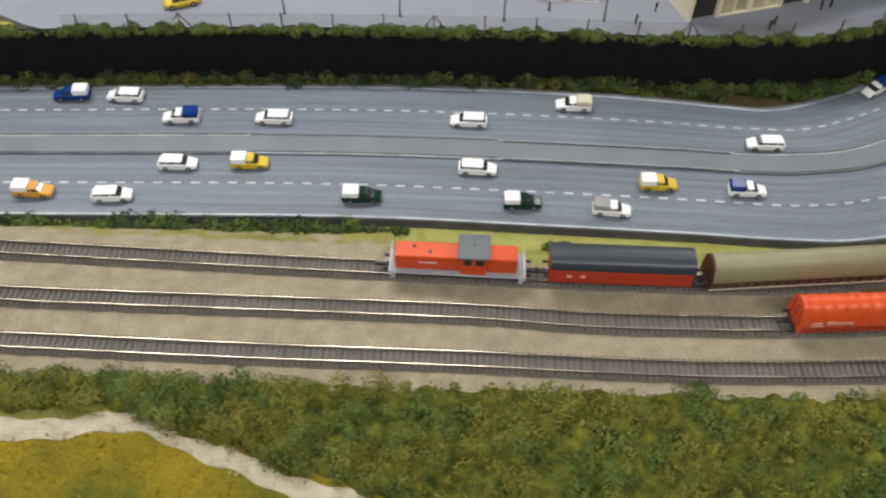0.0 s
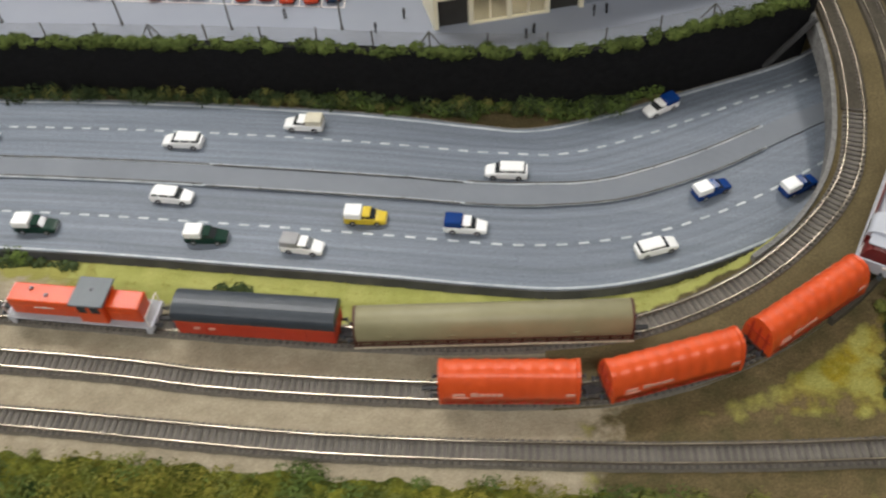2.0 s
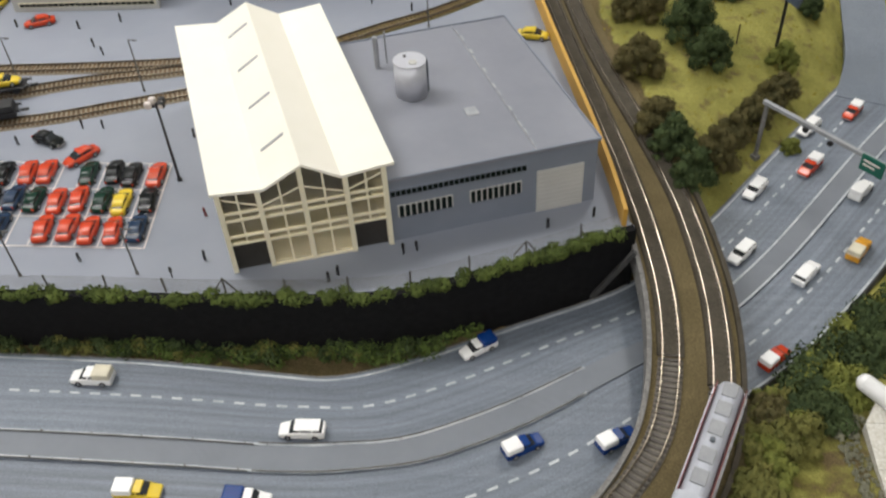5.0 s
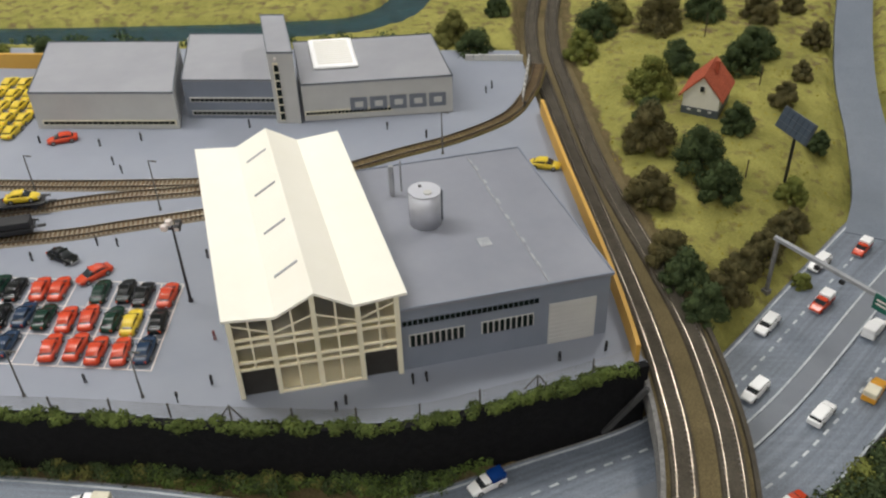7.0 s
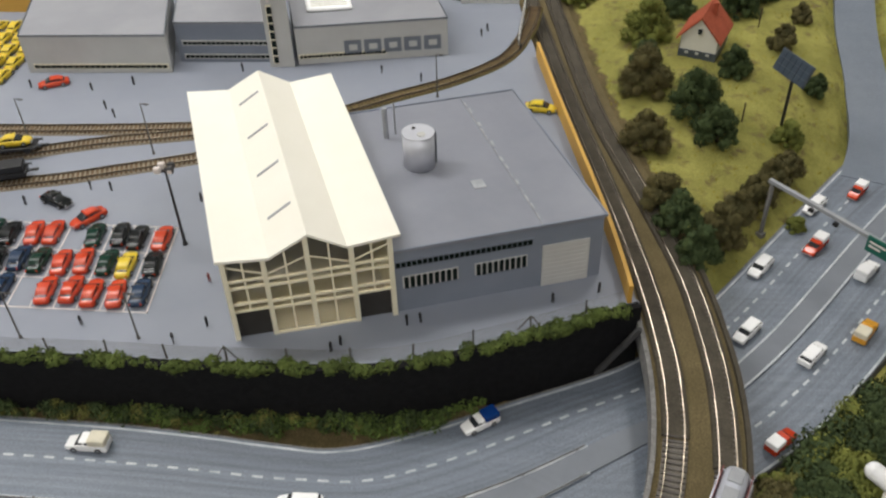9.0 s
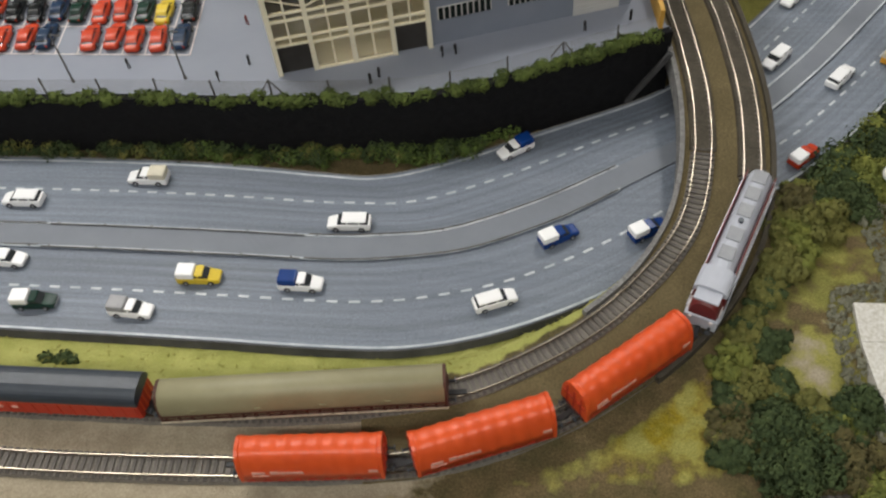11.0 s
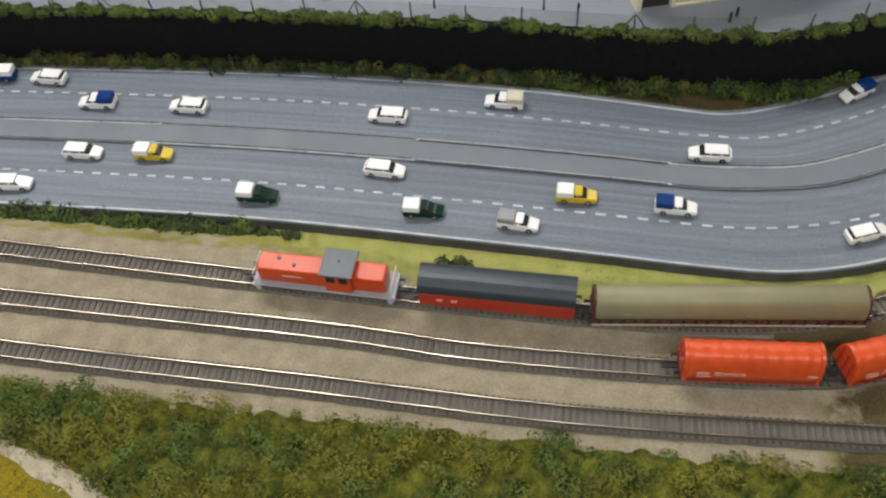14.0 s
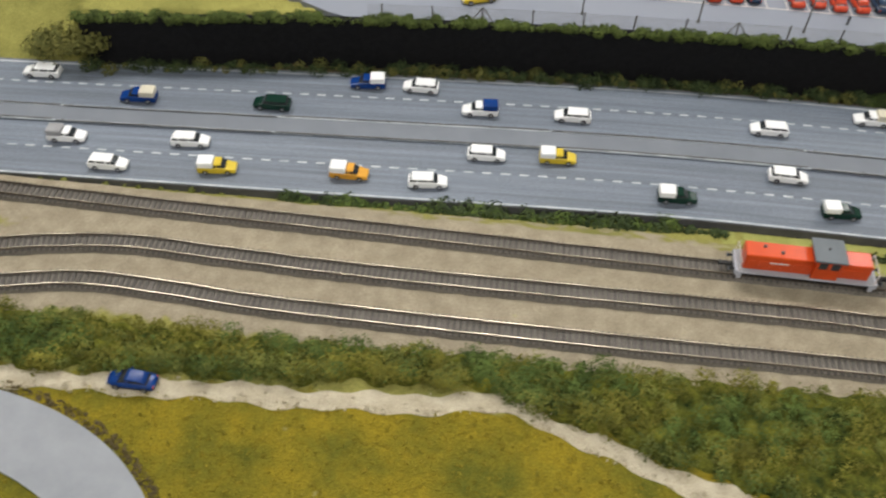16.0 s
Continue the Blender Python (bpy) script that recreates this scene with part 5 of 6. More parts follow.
def buffers(t, L, z=0.0115):
    for sx in (-1, 1):
        for sy in (-1, 1):
            b = part("buffer", cyled((0, 0, 0), 0.0014, 0.006, 8, axis="x"), BLACK, t)
            b.matrix_basis = pose(sx * L / 2 - (0.006 if sx < 0 else 0), sy * 0.0098, z)
            part("buffer_head", cyled((0.0055 if sx > 0 else -0.0004, 0, 0), 0.0028, 0.0009, 12, axis="x"), DGREY_PL, b)
        part("coupling", boxed(sx * L / 2 - 0.002 if sx > 0 else -L / 2 - 0.016, -0.0025, 0.0055, L / 2 + 0.016 if sx > 0 else -L / 2 + 0.002, 0.0025, 0.008, 0.0006), BLACK, t)


def arch(w, h0, h1, n=14, flat=0.0):
    """Half outline of a rounded hood: from low side over the top."""
    pts = [(-w, h0)]
    for k in range(n + 1):
        a = math.pi * (1 - k / n)
        c, s = math.cos(a), math.sin(a)
        pts.append((w * math.copysign(abs(c) ** 0.75, c), h0 + (h1 - h0) * max(s, 0) ** 0.75))
    pts.append((w, h0))
    out = []
    for p in pts:
        if not out or (abs(p[0] - out[-1][0]) + abs(p[1] - out[-1][1])) > 1e-5:
            out.append(p)
    return out


def sweep(bm, rings):
    """Joins like outlines (y, z) at stations x."""
    rs = [[bm.verts.new((x, y, z)) for y, z in o] for x, o in rings]
    n = len(rs[0])
    for a, b in zip(rs, rs[1:]):
        for i in range(n):
            bm.faces.new((a[i], a[(i + 1) % n], b[(i + 1) % n], b[i]))
    bm.faces.new(rs[0][::-1])
    bm.faces.new(rs[-1])
    bmesh.ops.recalc_face_normals(bm, faces=bm.faces)
    return bm


def hood_wagon():
    """Covered wagon: telescopic hood with soft ribs."""
    L = 0.127
    t = thing("covered_wagon", "orange-red covered goods wagon with ribbed round hood", "railway wagon", "orange goods train")
    bm = bmesh.new()
    rings = []
    n = 60
    for i in range(n + 1):
        x = -L / 2 + 0.004 + (L - 0.008) * i / n
        rib = 0.00055 * math.cos(i / n * math.pi * 2 * 9)
        rings.append((x, arch(0.0168 + rib * 0.6, 0.0095, 0.0445 + rib)))
    sweep(bm, rings)
    hood = part("hood", bm, ORANGE, t, "orange-red ribbed hood", True)
    for x in (-L / 2 + 0.001, L / 2 - 0.004):
        bm = bmesh.new()
        sweep(bm, [(x, arch(0.0174, 0.0085, 0.0455)), (x + 0.003, arch(0.0174, 0.0085, 0.0455))])
        e = part("end_frame", bm, ORANGE, t)
        xe = x - 0.0007 if x < 0 else x + 0.003
        for y in (-0.009, 0.0, 0.009):
            part("rib", boxed(xe, y - 0.0011, 0.010, xe + 0.0008, y + 0.0011, 0.038), WAGON_RED, e)
        part("crossrib", boxed(xe, -0.014, 0.025, xe + 0.0006, 0.014, 0.0275), WAGON_RED, e)
    part("underframe", boxed(-L / 2, -0.0145, 0.0062, L / 2, 0.0145, 0.0100, 0.0005), BROWN, t)
    part("sole_bar", boxed(-L / 2 + 0.004, -0.0168, 0.0075, L / 2 - 0.004, -0.0150, 0.0112), WAGON_RED, t)
    part("sole_bar", boxed(-L / 2 + 0.004, 0.0150, 0.0075, L / 2 - 0.004, 0.0168, 0.0112), WAGON_RED, t)
    wheelset(t, (-L / 2 + 0.022, -L / 2 + 0.038, L / 2 - 0.038, L / 2 - 0.022))
    buffers(t, L)
    for sy in (-1, 1):
        y = sy * 0.0168
        for x0, w, h in ((-0.050, 0.011, 0.0042), (-0.034, 0.007, 0.0052), (-0.0262, 0.0046, 0.0038), (-0.0207, 0.0042, 0.0038), (-0.0157, 0.0046, 0.0038), (-0.0103, 0.0046, 0.0038), (0.050, 0.008, 0.0040), (-0.050, 0.014, 0.0012)):
            xx = x0 if sy < 0 else -x0 - w
            z = 0.0215 if h > 0.002 else 0.0180
            part("print_bar", boxed(xx, y - 0.0004, z, xx + w, y + 0.0004, z + h), FADED_P, t)
        part("handwheel", cyled((0.058, y - 0.0006 * sy, 0.0122), 0.003, 0.0012, 12, axis="y"), WAGON_RED, t)
    return t, L


def grey_loco():
    L = 0.192
    t = thing("diesel_locomotive", "light grey diesel locomotive with maroon side band", "locomotive", "orange goods train")
    part("frame", boxed(-L / 2 + 0.002, -0.0160, 0.0095, L / 2 - 0.002, 0.0160, 0.0150, 0.0008), SILVER, t)
    for sy in (-1, 1):
        part("skirt", boxed(-L / 2 + 0.012, sy * 0.0163 - 0.0006, 0.0045, L / 2 - 0.012, sy * 0.0163 + 0.0006, 0.0098), SILVER, t)
        part("band", boxed(-L / 2 + 0.045, sy * 0.0142 - 0.0005, 0.0215, L / 2 - 0.006, sy * 0.0142 + 0.0005, 0.0335), MAROON, t)
        part("white_stripe", boxed(-L / 2 + 0.008, sy * 0.0146 - 0.0005, 0.0188, L / 2 - 0.005, sy * 0.0146 + 0.0005, 0.0206), WHITE_P, t)
        part("handrail", boxed(-L / 2 + 0.008, sy * 0.0165 - 0.0003, 0.0205, L / 2 - 0.006, sy * 0.0165 + 0.0003, 0.0211), RIM, t)
        for k in range(12):
            x = -L / 2 + 0.012 + k * 0.0155
            part("stanchion", boxed(x, sy * 0.0165 - 0.0003, 0.0148, x + 0.0006, sy * 0.0165 + 0.0003, 0.0206), RIM, t)
    bm = bmesh.new()
    sweep(bm, [(x, arch(w, 0.0148, h)) for x, w, h in ((-L / 2 + 0.046, 0.0138, 0.0390), (L / 2 - 0.012, 0.0138, 0.0390), (L / 2 - 0.006, 0.0132, 0.0375), (L / 2 - 0.004, 0.0125, 0.0345))])
    part("long_hood", bm, SILVER, t)
    bm = bmesh.new()
    sweep(bm, [(x, arch(w, 0.0148, h)) for x, w, h in ((-L / 2 + 0.006, 0.0128, 0.0335), (-L / 2 + 0.010, 0.0138, 0.0365), (-L / 2 + 0.022, 0.0138, 0.0375))])
    part("short_hood", bm, MAROON, t)
    part("short_hood_roof", boxed(-L / 2 + 0.007, -0.0118, 0.0370, -L / 2 + 0.0215, 0.0118, 0.0388, 0.0006), SILVER, t)
    bm = bmesh.new()
    sweep(bm, [(x, arch(0.0160, 0.0148, h)) for x, h in ((-L / 2 + 0.0215, 0.0405), (-L / 2 + 0.0225, 0.0415), (-L / 2 + 0.0455, 0.0415), (-L / 2 + 0.0465, 0.0405))])
    c = part("cab", bm, MAROON, t, "maroon driver's cab")
    bm = bmesh.new()
    sweep(bm, [(x, [(y, z + 0.0008) for y, z in arch(0.0162, 0.0325, 0.0420)]) for x in (-L / 2 + 0.0205, -L / 2 + 0.0475)])
    part("cab_roof", bm, SILVER, c)
    for sy in (-1, 1):
        for x in (-L / 2 + 0.0245, -L / 2 + 0.0355):
            part("pane", boxed(x, sy * 0.0161 - 0.0005, 0.0255, x + 0.0085, sy * 0.0161 + 0.0005, 0.0318), DARK_GLASS, c)
    for x in (-L / 2 + 0.060, -L / 2 + 0.085, -L / 2 + 0.118, -L / 2 + 0.142, -L / 2 + 0.166):
        part("roof_vent", boxed(x, -0.007, 0.0385, x + 0.017, 0.007, 0.0402, 0.0006), GREY_PL, t)
    part("exhaust", cyled((-L / 2 + 0.111, 0, 0.0385), 0.0026, 0.0035, 12), DGREY_PL, t)
    for sx in (-1, 1):
        part("front_plate", boxed(sx * (L / 2 - 0.0014) - 0.001, -0.0155, 0.0065, sx * (L / 2 - 0.0014) + 0.001, 0.0155, 0.0215, 0.0004), SILVER, t)
        for sy in (-1, 1):
            part("headlight", cyled((sx * (L / 2 - 0.001) - (0.002 if sx < 0 else 0), sy * 0.010, 0.0185), 0.0018, 0.002, 10, axis="x"), WHITE_P, t)
        bx = sx * 0.056
        part("bogie", boxed(bx - 0.024, -0.0125, 0.0035, bx + 0.024, 0.0125, 0.0085, 0.001), GREY_PL, t)
        wheelset(t, (bx - 0.015, bx + 0.015), 0.0062)
    part("fuel_tank", boxed(-0.018, -0.0135, 0.0035, 0.018, 0.0135, 0.0095, 0.001), GREY_PL, t)
    buffers(t, L, 0.0105)
    return t, L


def red_loco():
    L = 0.152
    t = thing("shunting_locomotive", "orange-red shunting locomotive with slate-grey cab roof", "locomotive", "red goods train")
    part("running_board", boxed(-L / 2 + 0.001, -0.0165, 0.0105, L / 2 - 0.001, 0.0165, 0.0128, 0.0004), GREY_PL, t, "light grey running board")
    part("frame", boxed(-L / 2 + 0.003, -0.0140, 0.0050, L / 2 - 0.003, 0.0140, 0.0107), BLACK, t)
    for sy in (-1, 1):
        part("frame_stripe", boxed(-L / 2 + 0.002, sy * 0.0166 - 0.0003, 0.0112, L / 2 - 0.002, sy * 0.0166 + 0.0003, 0.0124), SILVER, t)
    x0, x1, x2, x3 = -L / 2 + 0.007, 0.004, 0.032, L / 2 - 0.010
    for nm, a, b in (("long_hood", x0, x1), ("short_hood", x2, x3)):
        hd = part(nm, boxed(a, -0.0112, 0.0126, b, 0.0112, 0.0352, 0.0016), RED, t)
        for k in range(int((b - a) / 0.012)):
            for sy in (-1, 1):
                part("louvre", boxed(a + 0.004 + k * 0.012, sy * 0.0113 - 0.0004, 0.017, a + 0.013 + k * 0.012, sy * 0.0113 + 0.0004, 0.028), RED, hd)
    part("vent", cyled((-0.048, 0.004, 0.0350), 0.0018, 0.0022, 10), DGREY_PL, t)
    part("vent", cyled((-0.030, -0.003, 0.0350), 0.0018, 0.0022, 10), DGREY_PL, t)
    c = part("cab", boxed(x1, -0.0155, 0.0126, x2, 0.0155, 0.0420, 0.0008), RED, t, "orange-red cab")
    part("cab_roof", boxed(x1 - 0.0035, -0.0176, 0.0416, x2 + 0.0035, 0.0176, 0.0440, 0.0009), CAB_ROOF, c, "flat slate-grey cab roof")
    part("roof_vent", cyled(((x1 + x2) / 2, 0.002, 0.0440), 0.0014, 0.0009, 10), BLACK, c)
    for sy in (-1, 1):
        for a in (x1 + 0.003, x1 + 0.016):
            part("pane", boxed(a, sy * 0.0156 - 0.0004, 0.030, a + 0.009, sy * 0.0156 + 0.0004, 0.0392), DARK_GLASS, c)
        part("print_bar", boxed(-0.042, sy * 0.0114 - 0.0006, 0.0255, -0.022, sy * 0.0114 + 0.0006, 0.0275), WHITE_P, t)
        for sx in (-1, 1):
            part("handrail", boxed(sx * (L / 2 - 0.003) - 0.0004, sy * 0.015 - 0.0004, 0.0126, sx * (L / 2 - 0.003) + 0.0004, sy * 0.015 + 0.0004, 0.0285), WHITE_P, t)
            part("step", boxed(sx * (L / 2 - 0.005) - 0.0025, sy * 0.0155 - 0.0012, 0.0020, sx * (L / 2 - 0.005) + 0.0025, sy * 0.0155 + 0.0012, 0.0105, 0.0004), SILVER, t)
    for sx in (-1, 1):
        part("end_rail", boxed(sx * (L / 2 - 0.0028) - 0.0004, -0.015, 0.0278, sx * (L / 2 - 0.0028) + 0.0004, 0.015, 0.0286), WHITE_P, t)
        part("end_plate", boxed(sx * (L / 2 - 0.001) - 0.0012, -0.0160, 0.0060, sx * (L / 2 - 0.001) + 0.0012, 0.0160, 0.0135, 0.0004), SILVER, t)
        wheelset(t, (sx * 0.050, sx * 0.027), 0.006)
    buffers(t, L, 0.0098)
    return t, L


def box_wagon():
    L = 0.156
    t = thing("box_wagon", "dark red box wagon with slate-grey curved roof", "railway wagon", "red goods train")
    part("body", boxed(-L / 2, -0.0162, 0.0085, L / 2, 0.0162, 0.0315, 0.0005), WAGON_RED, t)
    bm = bmesh.new()
    sweep(bm, [(x, arch(0.0172, 0.0306, 0.0445)) for x in (-L / 2 - 0.001, -L / 2, L / 2, L / 2 + 0.001)])
    part("roof", bm, SLATE, t, "slate-grey curved roof", False)
    for sx in (-1, 1):
        xe = sx * (L / 2 + 0.0003)
        for y in (-0.010, -0.0033, 0.0033, 0.010):
            part("end_post", boxed(xe - 0.0006, y - 0.0009, 0.010, xe + 0.0006, y + 0.0009, 0.036), RED, t)
        part("end_panel", boxed(xe - 0.0004, -0.0158, 0.0300, xe + 0.0005, 0.0158, 0.0330), RED, t)
    for sy in (-1, 1):
        for k in range(13):
            x = -L / 2 + 0.004 + k * 0.0123
            part("side_post", boxed(x, sy * 0.0163 - 0.0006, 0.0090, x + 0.0012, sy * 0.0163 + 0.0006, 0.0308), WAGON_RED, t)
        part("top_rail", boxed(-L / 2, sy * 0.0164 - 0.0005, 0.0285, L / 2, sy * 0.0164 + 0.0005, 0.0305), RED, t)
        for x in (-0.060, -0.045):
            part("print_bar", boxed(x, sy * 0.0166 - 0.0006, 0.0185, x + 0.006, sy * 0.0166 + 0.0005, 0.0215), FADED_P, t)
    part("underframe", boxed(-L / 2 + 0.002, -0.0125, 0.0045, L / 2 - 0.002, 0.0125, 0.0086), BLACK, t)
    wheelset(t, (-0.052, 0.052))
    buffers(t, L)
    return t, L


def khaki_wagon():
    L = 0.262
    t = thing("sliding_roof_wagon", "long khaki round-topped wagon on brown underframe", "railway wagon", "red goods train")
    bm = bmesh.new()
    sweep(bm, [(x, arch(w, 0.0150, h)) for x, w, h in ((-L / 2 + 0.002, 0.0160, 0.0432), (-L / 2 + 0.003, 0.0166, 0.0442), (L / 2 - 0.003, 0.0166, 0.0442), (L / 2 - 0.002, 0.0160, 0.0432))])
    h = part("hood", bm, KHAKI, t, "smooth khaki hood", True)
    for x in (-L / 2 + 0.001, L / 2 - 0.0035):
        bm = bmesh.new()
        sweep(bm, [(x, arch(0.0170, 0.0090, 0.0450)), (x + 0.0025, arch(0.0170, 0.0090, 0.0450))])
        part("end_wall", bm, BROWN, t)
    part("underframe", boxed(-L / 2, -0.0165, 0.0085, L / 2, 0.0165, 0.0125, 0.0005), BROWN, t)
    for sy in (-1, 1):
        for k in range(22):
            x = -L / 2 + 0.006 + k * 0.0116
            part("stake", boxed(x, sy * 0.0166 - 0.0009, 0.0120, x + 0.0022, sy * 0.0166 + 0.0009, 0.0195), BROWN, t)
        part("side_rail", boxed(-L / 2 + 0.003, sy * 0.0166 - 0.0006, 0.0185, L / 2 - 0.003, sy * 0.0166 + 0.0006, 0.0200), BROWN, t)
        part("edge", boxed(-L / 2, sy * 0.0172 - 0.0005, 0.0092, L / 2, sy * 0.0172 + 0.0005, 0.0112), PATH_M, t)
        for k in range(4):
            part("latch", boxed(-0.1 + k * 0.058, sy * 0.0160 - 0.0012, 0.0255, -0.094 + k * 0.058, sy * 0.0160 + 0.0012, 0.0275), KHAKI, t)
    for sx in (-1, 1):
        part("bogie", boxed(sx * 0.088 - 0.018, -0.0125, 0.0035, sx * 0.088 + 0.018, 0.0125, 0.0085, 0.001), BLACK, t)
        wheelset(t, (sx * 0.088 - 0.011, sx * 0.088 + 0.011))
    buffers(t, L)
    return t, L


def s_at(line, x, y):
    i = int(np.argmin(np.hypot(line[:, 0] - x, line[:, 1] - y)))
    return np.linalg.norm(np.diff(line[:i + 1, :2], axis=0), axis=1).sum()


def goods_trains():
    s = s_at(T2, 0.952, 0.920)
    l, L = grey_loco()
    l.matrix_basis = on_track(T2, s, L)
    s -= L / 2 + 0.016
    w, WL = hood_wagon()
    for k in range(3):
        s -= WL / 2
        m = on_track(T2, s, WL)
        if k == 0:
            w.matrix_basis = m
        else:
            copy_thing(w, m)
        s -= WL / 2 + 0.021
    s = s_at(T1, 0.150, 0.742)
    l, L = red_loco()
    l.matrix_basis = on_track(T1, s, L)
    s += L / 2 + 0.026
    b, BL = box_wagon()
    b.matrix_basis = on_track(T1, s + BL / 2, BL)
    s += BL + 0.016
    k, KL = khaki_wagon()
    k.matrix_basis = on_track(T1, s + KL / 2, KL)


goods_trains()


def yard_engine():
    t = thing("yard_locomotive", "small black and yellow works locomotive on a siding", "locomotive", at=pose(0.028, 1.449, 0.007, 0, 0, 17))
    part("frame", boxed(-0.045, -0.014, 0.004, 0.045, 0.014, 0.012, 0.0008), BLACK, t)
    part("body", boxed(-0.043, -0.012, 0.012, 0.043, 0.012, 0.022, 0.001), BLACK, t)
    wheelset(t, (-0.03, -0.01, 0.01, 0.03))
    buffers(t, 0.09)
    u = thing("flat_wagon", "dark flat wagon on a siding of the yard", "railway wagon", at=pose(0.0, 1.513, 0.007, 0, 0, 14))
    part("deck", boxed(-0.06, -0.014, 0.008, 0.06, 0.014, 0.012, 0.0008), BLACK, u)
    wheelset(u, (-0.045, 0.045))
    buffers(u, 0.12)
    place_car("coupe", "yellow", None, pose(0.028, 1.521, 0.019, 0, 0, 14))


yard_engine()


# ---- trees, bushes and lineside growth ----
LEAF = {"D": LEAF_D, "M": LEAF_M, "O": LEAF_S, "B": LEAF_B, "G": LEAF_G, "Y": LEAF_O}
TONE = {"D": "dark green", "M": "mid green", "O": "olive", "B": "brownish", "G": "fresh green", "Y": "olive"}


def gz(x, y):
    return float(ground_z(np.array([[x, y]]))[0])


def limb(bm, a, b, r0, r1, seg=6):
    a, b = Vector(a), Vector(b)
    d = b - a
    q = d.to_track_quat("Z", "Y").to_matrix().to_4x4()
    bmesh.ops.create_cone(bm, cap_ends=True, segments=seg, radius1=r0, radius2=r1, depth=d.length, matrix=Matrix.Translation((a + b) / 2) @ q)


def tree(x, y, r, tone, low=0.0):
    """A model tree: tapered trunk with limbs and an uneven flocked crown of loose clumps."""
    z = gz(x, y)
    t = thing("tree", f"{TONE[tone]} flocked model tree with uneven crown", "tree", "landscape trees", pose(x, y, z - 0.002))
    h = r * 0.62 + min(0.012, max(-z, 0) * 0.3)
    bm = bmesh.new()
    limb(bm, (0, 0, 0), (0, 0, h), r * 0.10, r * 0.05)
    cs, rs = [(0, 0, h)], [r * 0.5]
    lop = (rng.random(2) - 0.5) * r * 0.35
    for k in range(24):
        a, q = k * 2.4 + x * 50, math.sqrt((k + 0.5) / 24)
        up = (1.05 - q ** 2) * (0.75 + 0.5 * rng.random())
        c = (math.cos(a) * q * r * 0.92 + lop[0] * up, math.sin(a) * q * r * 0.92 + lop[1] * up, max(h - r * 0.75 + r * up * 1.45, r * 0.16))
        cs.append(c)
        rs.append(r * (0.17 + 0.25 * rng.random()))
        if k % 2 == 0:
            limb(bm, (0, 0, h * (0.35 + 0.03 * k)), c, r * 0.035, r * 0.012, 5)
    part("trunk", bm, BARK, t)
    leaves("crown", cs, rs, int(2600 + 120000 * r), 0.0019, LEAF[tone], t)


def bush(x, y, r, tone, group="lineside bushes", name="bush"):
    z = gz(x, y)
    cs, rs = [], []
    for k in range(12):
        a, q = k * 2.4 + x * 70, r * 0.85 * math.sqrt((k + 0.3) / 12)
        cs.append((math.cos(a) * q, math.sin(a) * q, r * (0.12 + 0.62 * rng.random() * (1 - 0.7 * (q / r) ** 2))))
        rs.append(r * (0.22 + 0.24 * rng.random()))
    b = leaves(name, cs, rs, int(700 + 110000 * r), 0.0018, LEAF[tone], squash=0.85)
    b.matrix_basis = pose(x, y, z)
    tagged(b, f"{TONE[tone]} flocked model bush on the slope", "bush", group)


for x, y, r, k in [(.881, 2.131, .031, "M"), (.914, 2.234, .041, "D"), (1.047, 2.25, .046, "B"), (1.148, 2.313, .042, "D"), (1.061, 2.053, .034, "D"), (1.219, 2.121, .038, "D"),
                   (1.17, 2.055, .037, "D"), (.993, 1.954, .042, "M"), (.979, 1.783, .042, "B"), (1.049, 1.71, .044, "D"), (1.072, 1.642, .031, "D"), (.960, 1.614, .035, "B"),
                   (1.128, 1.835, .027, "D"), (1.344, 2.178, .027, "B"), (1.229, 1.935, .025, "B"), (1.282, 2.031, .018, "B"), (1.258, 1.806, .018, "D"), (1.186, 1.668, .022, "M"),
                   (1.174, 1.605, .023, "B"), (1.117, 1.529, .027, "B"), (1.15, 1.577, .022, "B"), (1.166, 1.496, .013, "M"), (1.078, 1.486, .023, "B"), (1.045, 1.426, .030, "B"),
                   (.969, 1.462, .029, "B"), (.983, 1.412, .031, "D"), (1.001, 1.350, .026, "D"), (1.003, 1.290, .022, "D"), (1.341, 2.347, .026, "B"), (.985, 1.86, .026, "D"),
                   (1.262, 2.310, .038, "B"), (.960, 2.300, .036, "O"), (.668, 2.118, .040, "D"), (.709, 2.313, .026, "D"), (-.196, 2.085, .034, "D"), (-.30, 2.09, .028, "M"), (.62, 2.17, .036, "O")]:
    tree(x, y, r, k)
for x, y, r, k in [(1.160, 1.100, .032, "D"), (1.118, 1.046, .031, "M"), (1.084, 1.010, .030, "D"), (1.046, .978, .029, "O"), (1.012, .965, .023, "O"), (1.195, 1.150, .03, "D"),
                   (1.235, 1.200, .03, "M"), (1.28, 1.255, .032, "D"), (1.33, 1.30, .034, "D"), (1.39, 1.36, .035, "M"), (1.00, .915, .024, "O"), (1.018, .935, .022, "M"),
                   (.966, .748, .034, "D"), (.932, .745, .026, "B"), (.999, .722, .036, "D"), (1.033, .715, .029, "B"), (1.039, .690, .024, "M"), (.970, .703, .030, "D")]:
    bush(x, y - 0.006, r, k)
pick = random.Random(11)
edge_w = ((.68, .905), (.748, .903), (.774, .895), (.821, .912), (.85, .926), (.91, .960), (.968, .986), (1.041, 1.018))
edge_e = ((.68, 1.06), (.759, 1.075), (.791, 1.045), (.812, 1.005), (.834, .985), (.848, .985), (.862, .996), (.916, 1.026), (.957, 1.047), (.981, 1.093), (1.016, 1.133), (1.041, 1.15))
